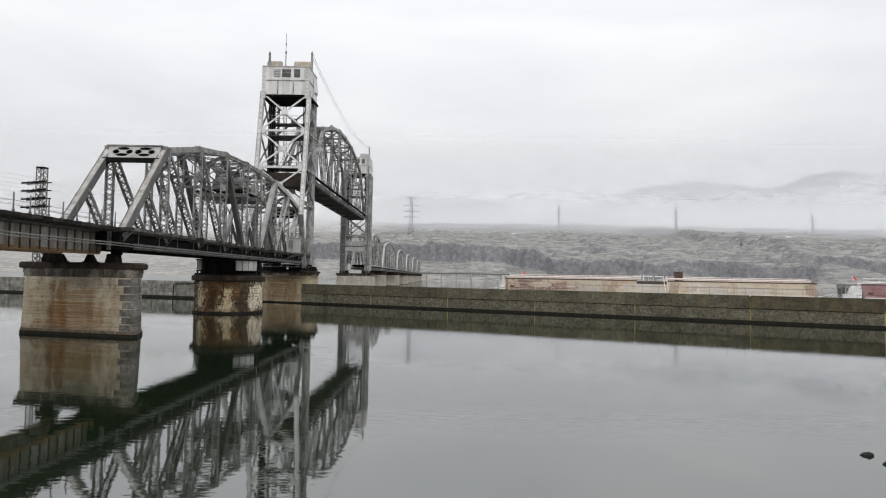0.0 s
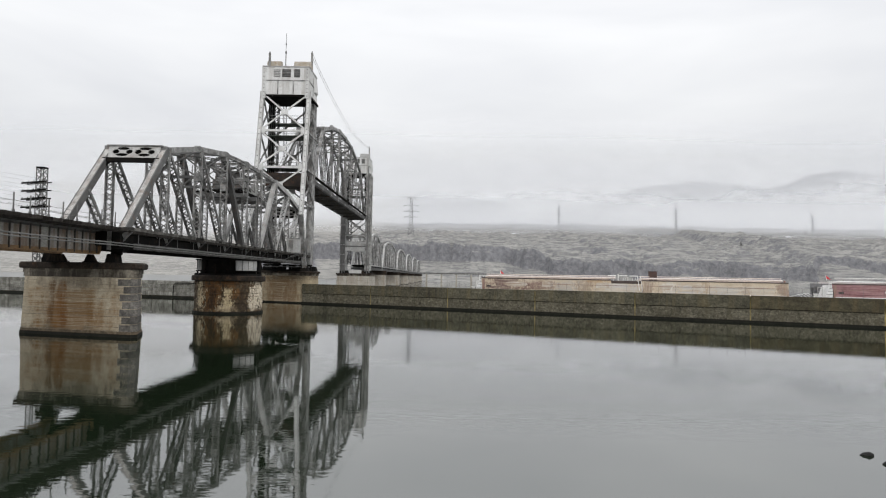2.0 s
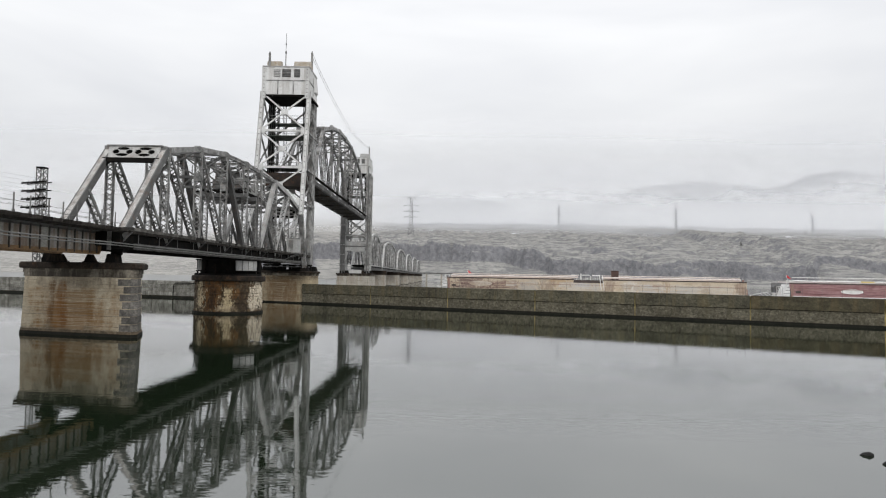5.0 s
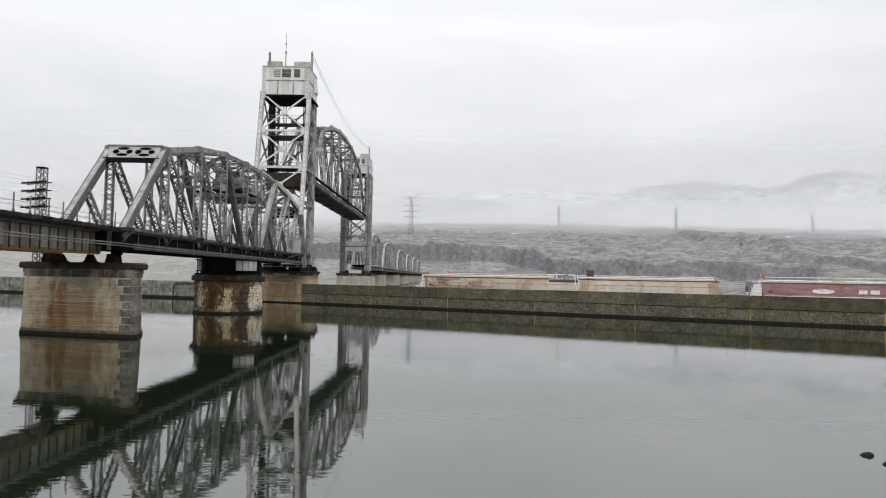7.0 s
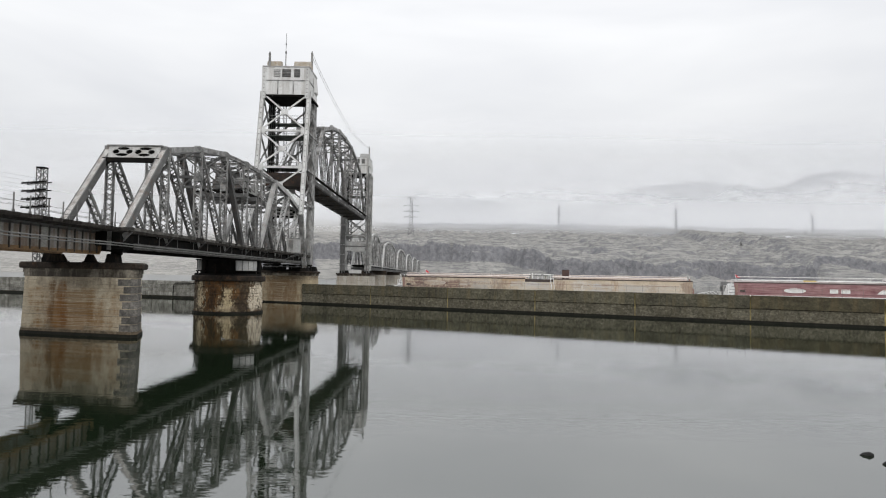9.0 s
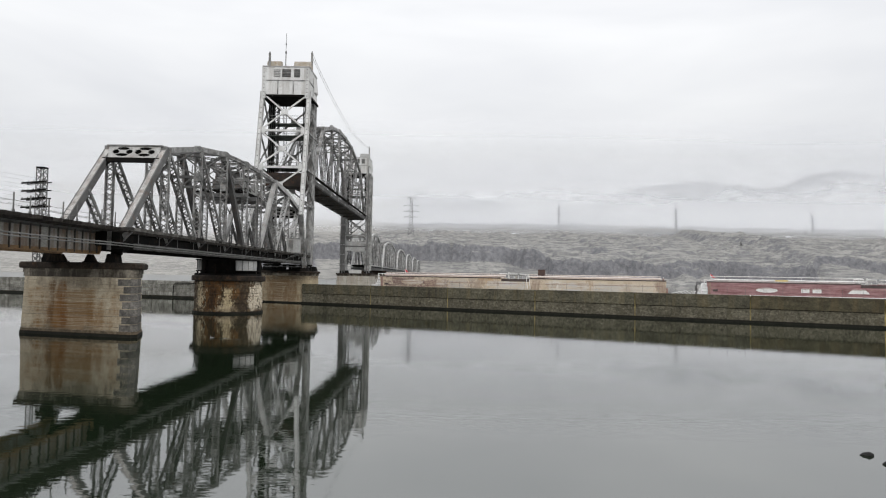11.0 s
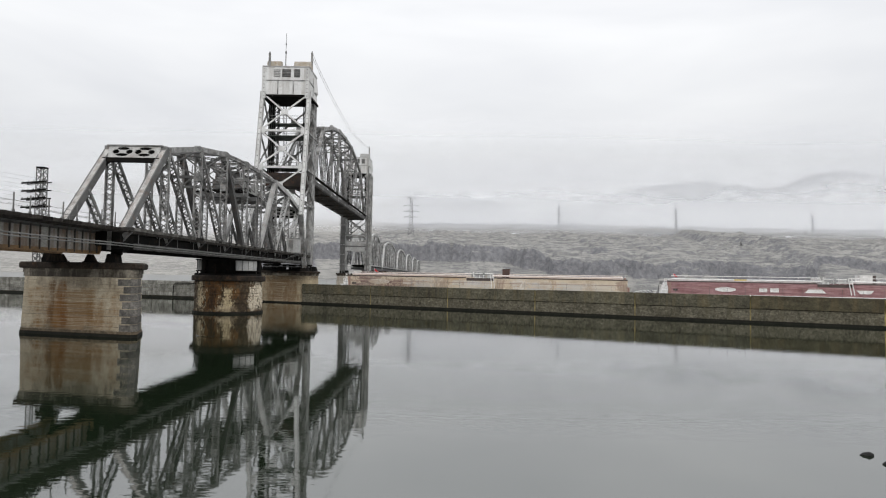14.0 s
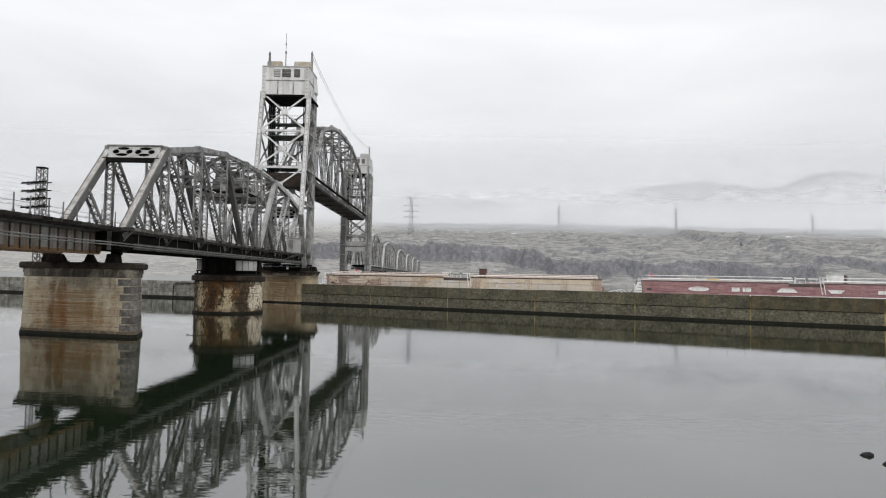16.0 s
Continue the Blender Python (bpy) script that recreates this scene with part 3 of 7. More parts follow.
def build_wall():
    wall = thing("guide_wall", (10, wall_y(10), 0), "long mossy stone guide wall with lichen-yellow joints standing in the river", "wall", kind="structure")
    joints = [-24.3 + 13.15 * i - 1.75 for i in range(9)]
    d = Vector((1, -0.48, 0)).normalized()
    nrm = Vector((-0.48, -1, 0)).normalized()
    rnd = random.Random(4)

    def slab(x0, x1, z0, z1, out, back, gap=0.08):
        a, b = Vector((x0, wall_y(x0), 0)) + d * gap, Vector((x1, wall_y(x1), 0)) - d * gap
        f0, f1 = a + nrm * out, b + nrm * out
        g0, g1 = a - nrm * back, b - nrm * back
        return [(p.x, p.y, z0) for p in (f0, f1, g1, g0)] + [(p.x, p.y, z1) for p in (f0, f1, g1, g0)]

    part("core", Geo().add(slab(joints[0], joints[-1], -1, 3.40, -0.03, 2.3), BOX), wall_joint, wall, "lichen-stained joint")
    for i, (x0, x1) in enumerate(zip(joints, joints[1:])):
        lift = rnd.uniform(-0.02, 0.03)
        part("upper_block", Geo().add(slab(x0, x1, 1.88, 3.52 + lift, 0.13, 2.35), BOX), wall_moss if i >= 5 else wall_coping, wall)
        part("lower_block", Geo().add(slab(x0, x1, 0.32, 1.80, 0.02 + rnd.uniform(-0.02, 0.02), 2.2), BOX), wall_stone, wall)
        # dark strip in the joint draws the upper course's shadow line
        part("bed_joint", Geo().add(slab(x0, x1, 1.80, 1.88, -0.01, 2.2), BOX), wet_foot, wall, "bed joint, dark as the overhang shadow line")
        part("foot", Geo().add(slab(x0, x1, -1, 0.32, 0.16, 2.2, 0.0), BOX), wet_foot, wall, "dark wet foot at the waterline")
    # the stretch behind the bridge bends away
    rear = thing("rear_guide_wall", (-60, 130, 0), "mossy stone guide wall continuing behind the bridge piers", "wall", kind="structure")
    pts = [(-33.0 - 14.3 * i, 121.5 + 4.6 * i) for i in range(13)]
    for (xa, ya), (xb, yb) in zip(pts, pts[1:]):
        if xa > -125:
            part("core", Geo().prism([(xb, yb + 0.02), (xa, ya + 0.02), (xa, ya + 2.2), (xb, yb + 2.2)], 0.42, 3.42), pivot_joint, rear, "dark joints")
            part("foot", Geo().prism([(xb, yb - 0.16), (xa, ya - 0.16), (xa, ya + 2.3), (xb, yb + 2.3)], -1, 0.42), wet_foot, rear)
            for row in range(4):
                n = 9 if row < 3 else 5
                cuts = sorted({0.0, 1.0, *((k + rnd.uniform(-0.25, 0.25) + 0.4 * (row % 2)) / n for k in range(1, n))})
                z0, z1 = (0.45, 1.25, 1.95, 2.75, 3.5)[row:row + 2]
                for c0, c1 in zip(cuts, cuts[1:]):
                    c1 = min(c1, 1.0)
                    o = rnd.uniform(0.04, 0.12) + (0.06 if row == 3 else 0)
                    pa, pb = (xa + (xb - xa) * c0 - 0.02, ya + (yb - ya) * c0 - o), (xa + (xb - xa) * c1 + 0.02, ya + (yb - ya) * c1 - o)
                    part("stone", Geo().prism([pb, pa, (pa[0], pa[1] + 1.5), (pb[0], pb[1] + 1.5)], z0 + 0.02, z1 - 0.02), rear_stone, rear)
            continue
        for name, z0, z1, out, mt in (("upper_block", 1.88, 3.5 + rnd.uniform(-0.03, 0.03), 0.13, wall_stone), ("lower_block", 0.42, 1.8, 0.02, wall_stone), ("foot", -1, 0.42, 0.16, wet_foot)):
            poly = [(xb + 0.05, yb - out), (xa - 0.05, ya - out), (xa - 0.05, ya + 2.3), (xb + 0.05, yb + 2.3)]
            part(name, Geo().prism(poly, z0, z1), mt, rear)
    # thin posts along the top
    post = mesh_of("post", Geo().rod((0, 0, 0), (0, 0, 1.15), 0.015, 6).box((0, 0, 0.02), (0.14, 0.14, 0.04)), steel_grey)
    rail = thing("wall_railing", (10, wall_y(10), 3.5), "thin galvanised railing posts along the guide wall top", "railing")
    for k in range(51):
        x = -21.4 + 1.96 * k
        part("post", post, None, rail, at=(x, wall_y(x) + 0.5, 3.5))


build_wall()


def build_drain():
    d = thing("drain_pipe", (-55.4, 128.4, 0.5), "thin dark drain pipe fixed to the rear guide wall", "pipe")
    part("pipe", Geo().tube([(-55.4, 128.35, 0.45), (-55.4, 128.35, 1.6), (-55.3, 128.32, 2.7), (-54.9, 128.2, 3.05), (-52.5, 127.4, 3.1), (-49.7, 126.5, 3.05)], 0.09, 6), wet_foot, d)
    for x, y, z in ((-55.4, 128.45, 1.2), (-55.35, 128.45, 2.3), (-52.5, 127.5, 3.1)):
        part("clip", Geo().box((x, y, z), (0.3, 0.3, 0.1)), steel_dark, d)


build_drain()


# ---- bridge piers ----
def scaled(poly, grow):
    n = len(poly)
    cx, cy = sum(p[0] for p in poly) / n, sum(p[1] for p in poly) / n
    out = []
    for x, y in poly:
        r = math.hypot(x - cx, y - cy)
        out.append((cx + (x - cx) * (r + grow) / r, cy + (y - cy) * (r + grow) / r))
    return out


def build_pier(name, foot, body_top, cap_top, mt, label, courses=9, quoins=None, batter=0.35, ledge=True):
    cx, cy = sum(p[0] for p in foot) / len(foot), sum(p[1] for p in foot) / len(foot)
    pier = thing(name, (cx, cy, 0), label, "bridge pier", "bridge piers")
    part("wet_foot", Geo().prism(scaled(foot, 0.12), -2.5, 0.25, -0.02), wet_foot, pier, "black wet foot at the waterline")
    h = (body_top - 0.25) / courses
    for i in range(courses):
        a, b = -batter * i / courses, -batter * (i + 1) / courses
        low = scaled(foot, a)
        part("course", Geo().prism(low, 0.25 + i * h, 0.25 + (i + 1) * h - 0.035, -batter / courses), mt, pier)
        part("joint", Geo().prism(scaled(foot, b - 0.03), 0.25 + (i + 1) * h - 0.035, 0.25 + (i + 1) * h), joint_grime, pier)
    top = scaled(foot, -batter)
    span_cap = cap_top - body_top
    if ledge:
        mid = body_top + span_cap * 0.26
        part("ledge", Geo().prism(scaled(top, 0.10), body_top, mid - 0.03), ledge_stone, pier, "stained ledge under the cap")
        part("ledge", Geo().prism(scaled(top, 0.16), mid, body_top + span_cap * 0.55).prism(scaled(top, 0.02), mid - 0.03, mid), ledge_stone, pier, "stained ledge under the cap")
        lo = body_top + span_cap * 0.55
    else:
        lo = body_top
    g = Geo()
    out = scaled(top, 0.5)
    g.prism(scaled(top, 0.42), lo, lo + 0.12, 0.08).prism(out, lo + 0.12, cap_top - 0.14).prism(out, cap_top - 0.14, cap_top, -0.16)
    part("cap", g, concrete_dark, pier, "dark weathered cap with a rounded edge")
    return pier


PIER_1 = [(-35.3, 52.6), (-24.98, 50.15), (-24.66, 50.65), (-25.7, 53.6), (-34.8, 56.0), (-36.3, 55.0)]
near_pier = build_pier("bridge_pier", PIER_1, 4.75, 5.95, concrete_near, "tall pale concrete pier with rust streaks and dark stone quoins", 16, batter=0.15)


def quoins(pier):
    rnd = random.Random(8)
    h = 0.605
    for i in range(7):
        z0 = 0.45 + i * h
        foot = scaled(PIER_1, -0.15 * (z0 - 0.42) / 4.33 + 0.05)
        a, b, c, e = (Vector((*foot[k], 0)) for k in range(4))
        front, side = (a - b).normalized(), (e - c).normalized()
        ln = (1.1, 0.72)[i % 2] + rnd.uniform(-0.1, 0.12)
        back = (2.2, 2.6)[i % 2]
        poly = [b + front * ln, b, c, c + side * back, c + side * back + front * 0.3, b + front * ln - Vector((-front.y, front.x, 0)) * 0.3]
        poly[5] = b + front * ln + Vector((front.y, -front.x, 0)) * 0.3
        part("quoin", Geo().prism([(p.x, p.y) for p in poly], z0 + 0.02, z0 + h - 0.09).prism([(p.x, p.y) for p in poly], z0 + h - 0.09, z0 + h - 0.03, -0.05), quoin_stone, pier, "rough dark basalt corner stone")
    part("footing", Geo().prism(scaled(PIER_1, 0.07), 0.25, 0.46, -0.06), tide_stone, pier, "tide-stained footing ledge")


quoins(near_pier)

ROUND = [(-29.3 + 4.4 * math.cos(2 * math.pi * i / 28), 85.3 + 4.4 * math.sin(2 * math.pi * i / 28)) for i in range(28)]


def build_pivot_pier():
    cx, cy, r0, top = -29.3, 85.3, 4.36, 4.2
    pier = thing("pivot_pier", (cx, cy, 0), "round masonry pivot pier, dark stones streaked with lime and rust", "bridge pier", "bridge piers")
    part("wet_foot", Geo().prism(scaled(ROUND, 0.12), -2.5, 0.25, -0.02), wet_foot, pier, "black wet foot at the waterline")
    part("core", Geo().prism(scaled(ROUND, -0.12), 0.25, top), pivot_joint, pier, "blackened joints")
    rnd = random.Random(21)
    courses = 8
    levels = [0.25] + [0.25 + (top - 0.25) * (i + rnd.uniform(-0.32, 0.32)) / courses for i in range(1, courses)] + [top]
    for i in range(courses):
        n = rnd.choice((15, 19, 23, 26))
        turn = (0.5 * (i % 2) + rnd.uniform(-0.1, 0.1)) * 2 * math.pi / n
        for k in range(n):
            a0 = turn + 2 * math.pi * k / n + rnd.uniform(0.0005, 0.004)
            a1 = turn + 2 * math.pi * (k + 1) / n - rnd.uniform(0.0005, 0.003)
            r1 = r0 - 0.012 * i + rnd.uniform(-0.05, 0.05)
            z0, z1 = levels[i] + 0.004, levels[i + 1] - 0.006
            am = (a0 + a1) / 2
            at = lambda r, a, z: (cx + r * math.cos(a), cy + r * math.sin(a), z)
            v = [at(3.9, a0, z0), at(3.9, a1, z0), at(r1, a1, z0), at(r1, a0, z0), at(3.9, a0, z1), at(3.9, a1, z1), at(r1, a1, z1), at(r1, a0, z1),
                 at(r1 + 0.035, am - 0.08, z0 + 0.06), at(r1 + 0.035, am + 0.08, z0 + 0.06), at(r1 + 0.035, am + 0.08, z1 - 0.06), at(r1 + 0.035, am - 0.08, z1 - 0.06)]
            f = [(4, 5, 6, 7), (3, 2, 1, 0), (1, 2, 6, 5), (4, 7, 3, 0), (3, 8, 9, 2), (2, 9, 10, 6), (6, 10, 11, 7), (7, 11, 8, 3), (8, 11, 10, 9)]
            part("stone", Geo().add(v, f), pivot_stone, pier)
    out = scaled(ROUND, 0.34)
    g = Geo().prism(scaled(ROUND, 0.22), top, top + 0.12, 0.12).prism(out, top + 0.12, 4.8).prism(out, 4.8, 4.95, -0.18)
    part("cap", g, concrete_dark, pier, "dark weathered cap with a rounded edge")


build_pivot_pier()


def build_drum():
    drum = thing("pivot_drum", (-29.4, 85.3, 4.95), "dark riveted steel drum on the round pivot pier", "bridge bearing")
    ring = lambda r: [(-29.4 + r * math.cos(2 * math.pi * i / 28), 85.3 + r * math.sin(2 * math.pi * i / 28)) for i in range(28)]
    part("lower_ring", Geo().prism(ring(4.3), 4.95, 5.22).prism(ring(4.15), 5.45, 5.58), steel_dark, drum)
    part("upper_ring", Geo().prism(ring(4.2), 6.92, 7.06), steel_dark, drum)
    # core colour holds the drum's shadow; pale plates mark where it is lit
    part("core", Geo().prism(ring(3.6), 5.2, 7.0), steel_dark, drum, "inner drum, shadow painted as near-black")
    for a0, a1 in ((-58, -47), (-45.5, -34.5), (-33, -22), (-20.5, -9), (-150, -141)):
        ring_ = [(r, radians(a0 + (a1 - a0) * q)) for r, qs in ((4.02, (0.0, 0.5, 1.0)), (3.6, (1.0, 0.5, 0.0))) for q in qs]
        part("drum_plate", Geo().prism([(-29.4 + r * math.cos(a), 85.3 + r * math.sin(a)) for r, a in ring_], 5.62, 6.9), steel_pale, drum, "pale riveted drum plate")
    for i in range(14):
        a = 2 * math.pi * (i + 0.3) / 14
        turn = math.degrees(a) - 360 if a > math.pi else math.degrees(a)
        if -62 < turn < -6:
            continue
        g = Geo().rod((-29.4 + 4.0 * math.cos(a), 85.3 + 4.0 * math.sin(a), 5.2), (-29.4 + 4.0 * math.cos(a), 85.3 + 4.0 * math.sin(a), 7.0), 0.1 if i % 3 else 0.3, 8)
        part("roller_post", g, steel_dark, drum)


build_drum()
NOSE = [(-26.55 + 2.15 * math.cos(radians(a)), 117.3 + 2.15 * math.sin(radians(a))) for a in range(-115, 16, 13)]
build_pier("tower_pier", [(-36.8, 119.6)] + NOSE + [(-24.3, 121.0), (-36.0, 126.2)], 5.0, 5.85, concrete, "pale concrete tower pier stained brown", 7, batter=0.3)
build_pier("tower_pier", [(-34.6, 198.4), (-23.7, 197.6), (-23.4, 209), (-34.4, 209.6)], 5.0, 5.85, concrete_far, "pale concrete pier below the far lift tower", 7, batter=0.3)


# ---- steel spans ----
tie_mesh = mesh_of("tie", Geo().box((0, 0, 0), (6.1, 0.24, 0.26)), timber)
grey_timber = surface("weathered_grey_timber", ((0.10, 0.097, 0.09), (0.05, 0.048, 0.044)), 0.95, 0, 2, 14, 0.4, random=0.7, spec=0.06)
outrigger = mesh_of("outrigger_tie", Geo().box((0, 0, 0), (1.15, 0.30, 0.24)), grey_timber)
outrigger_dark = mesh_of("outrigger_tie", Geo().box((0, 0, 0), (1.15, 0.30, 0.20)), timber)


def build_girder_span():
    y0, y1 = 14.0, 50.7
    g = thing("girder_span", (-29, y1, DECK), "riveted plate girder railway span, pale web with rusty flanges", "bridge span")
    for x, s in ((-28.2, 1), (-31.2, -1)):
        web = part("web", Geo().span((x - 0.02, y0, 6.66), (x + 0.02, y1, 8.45)), girder_web, g, "pale grey girder web stained with rust")
        part("bottom_flange", Geo().span((x - 0.25, y0, 6.58), (x + 0.25, y1, 6.67)).span((x - 0.03, y0, 6.66), (x + 0.05, y1, 6.86)), rusty, g, "rusted bottom flange")
        part("top_flange", Geo().span((x - 0.25, y0, 8.40), (x + 0.25, y1, 8.49)).span((x - 0.03, y0, 8.26), (x + 0.05, y1, 8.40)), steel_grey, g, "grimy top flange")
        y = y1 - 0.08
        while y > y0:
            part("stiffener", Geo().span((x + 0.02 * s, y - 0.03, 6.68) if s > 0 else (x - 0.13, y - 0.03, 6.68), (x + 0.13, y + 0.03, 8.4) if s > 0 else (x - 0.02, y + 0.03, 8.4)), stiffener_paint, web)
            y -= 1.02
    for y in np.arange(y0 + 0.5, y1, 4.1):
        part("cross_frame", Geo().beam((-28.25, y, 6.7), (-31.15, y, 8.3), 0.12, 0.12, (0, 1, 0)).beam((-28.25, y, 8.3), (-31.15, y, 6.7), 0.12, 0.12, (0, 1, 0)), steel_dark, g)
    y = y0 + 0.2
    while y < y1:
        part("tie", tie_mesh, None, g, at=(-29, y, DECK - 0.13))
        y += 0.5
    for x in (-28.28, -29.72):
        part("rail", Geo().span((x - 0.035, y0, DECK), (x + 0.035, y1, DECK + 0.17)), rusty, g)
    # pedestals on the pier
    for x, half, top_w in ((-28.72, 0.40, 0.16), (-31.45, 0.72, 0.46)):
        c = 50.9
        ped = part("pedestal", Geo().add([(x - half, c - 0.35, 5.95), (x + half, c - 0.35, 5.95), (x + half, c + 0.35, 5.95), (x - half, c + 0.35, 5.95),
                                    (x - top_w, c - 0.3, 6.575), (x + top_w, c - 0.3, 6.575), (x + top_w, c + 0.15, 6.575), (x - top_w, c + 0.15, 6.575)], BOX), pedestal_rust, g, "dark rusty flared cast pedestal")
        for dx in (-0.6, -0.2, 0.2, 0.6):
            part("rib", Geo().beam((x + dx * half, c - 0.37, 6.0), (x + dx * top_w, c - 0.32, 6.56), 0.05, 0.06), steel_dark, ped)
        part("base_plate", Geo().span((x - half - 0.06, c - 0.42, 5.94), (x + half + 0.06, c + 0.42, 6.01)), steel_dark, ped)
    # rounded lower corner at the end of the near girder
    for x in (-28.2, -31.2):
        arc = [(y1, 7.05), (y1, 8.4), (y1 + 0.34, 8.4)] + [(y1 + 0.34 * math.cos(a), 7.05 - 0.46 * math.sin(a)) for a in (0.0, 0.4, 0.8, 1.2, 1.57)]
        k = len(arc)
        ends = [(x + dx, yy, zz) for dx in (-0.22, 0.22) for yy, zz in arc]
        part("end_plate", Geo().add(ends, [tuple(reversed(range(k))), tuple(range(k, 2 * k))] + [(i, (i + 1) % k, k + (i + 1) % k, k + i) for i in range(k)]), rusty, g, "rounded rusty girder end")
    part("end_frame", Geo().span((-31.2, y1 - 0.2, 6.9), (-28.2, y1 - 0.02, 8.4)), steel_dark, g)


pedestal_rust = surface("rusting_cast_iron", ((0.03, 0.022, 0.017), (0.015, 0.013, 0.011)), 0.9, 0.0, 1.4, 8, 0.3, rust=(0.10, 0.05, 0.025), rust_amount=0.35, spec=0.1)
stiffener_paint = surface("girder_stiffener_paint", ((0.085, 0.08, 0.073), (0.05, 0.048, 0.044)), 0.7, 0.1, 0.8, 9, 0.2, rust=RUST, rust_amount=0.4)
girder_web = surface("girder_web_paint", ((0.41, 0.40, 0.375), (0.29, 0.28, 0.258)), 0.7, 0.1, 0.8, 9, 0.2, fine=0.4, streak=(0.15, 0.088, 0.045), streak_amount=0.7, streak_at=(0.44, 0.62), rust=RUST, rust_amount=0.5)
build_girder_span()

def floor_system(t, ys, z_top, x0=XL, x1=XR, deep=1.15, mt=None, ties=True):
    # default steel is near-black, with under-deck shade in its colour
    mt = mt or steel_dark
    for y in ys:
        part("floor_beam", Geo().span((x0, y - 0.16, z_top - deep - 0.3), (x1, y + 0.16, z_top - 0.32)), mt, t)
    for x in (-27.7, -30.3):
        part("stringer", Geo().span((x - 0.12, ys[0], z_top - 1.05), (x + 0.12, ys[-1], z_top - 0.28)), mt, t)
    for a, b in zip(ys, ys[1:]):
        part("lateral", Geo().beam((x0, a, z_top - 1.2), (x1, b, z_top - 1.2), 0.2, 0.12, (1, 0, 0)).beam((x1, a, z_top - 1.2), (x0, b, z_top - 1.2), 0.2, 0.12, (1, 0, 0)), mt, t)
    if ties:
        y = ys[0] + 0.2
        me = mesh_of("tie", Geo().box((0, 0, 0), (x1 - x0 - 0.7, 0.24, 0.26)), timber)
        while y < ys[-1]:
            part("tie", me, None, t, at=((x0 + x1) / 2, y, z_top - 0.13))
            y += 0.55
    for x in (-28.28, -29.72):
        part("rail", Geo().span((x - 0.035, ys[0], z_top), (x + 0.035, ys[-1], z_top + 0.17)), rusty, t)


def gusset(g, x, y, z, s=0.75):
    g.box((x, y, z), (0.62, s, s))


# paint darkened to hold shade, for one main diagonal and the under-deck brackets
shade_paint = surface("shade_dark_paint", ((0.085, 0.084, 0.082), (0.055, 0.054, 0.053)), 0.75, 0.1, 0.6, 9, 0.15, rust=RUST, rust_amount=0.2, spec=0.25)


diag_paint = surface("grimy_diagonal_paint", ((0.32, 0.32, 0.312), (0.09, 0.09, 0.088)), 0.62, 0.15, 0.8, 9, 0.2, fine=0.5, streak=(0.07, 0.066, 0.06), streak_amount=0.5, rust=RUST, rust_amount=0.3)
portal_paint = surface("pale_portal_paint", ((0.44, 0.435, 0.425), (0.32, 0.315, 0.305)), 0.6, 0.1, 0.8, 9, 0.15, fine=0.35, streak=(0.22, 0.19, 0.16), streak_amount=0.4, rust=RUST, rust_amount=0.2)


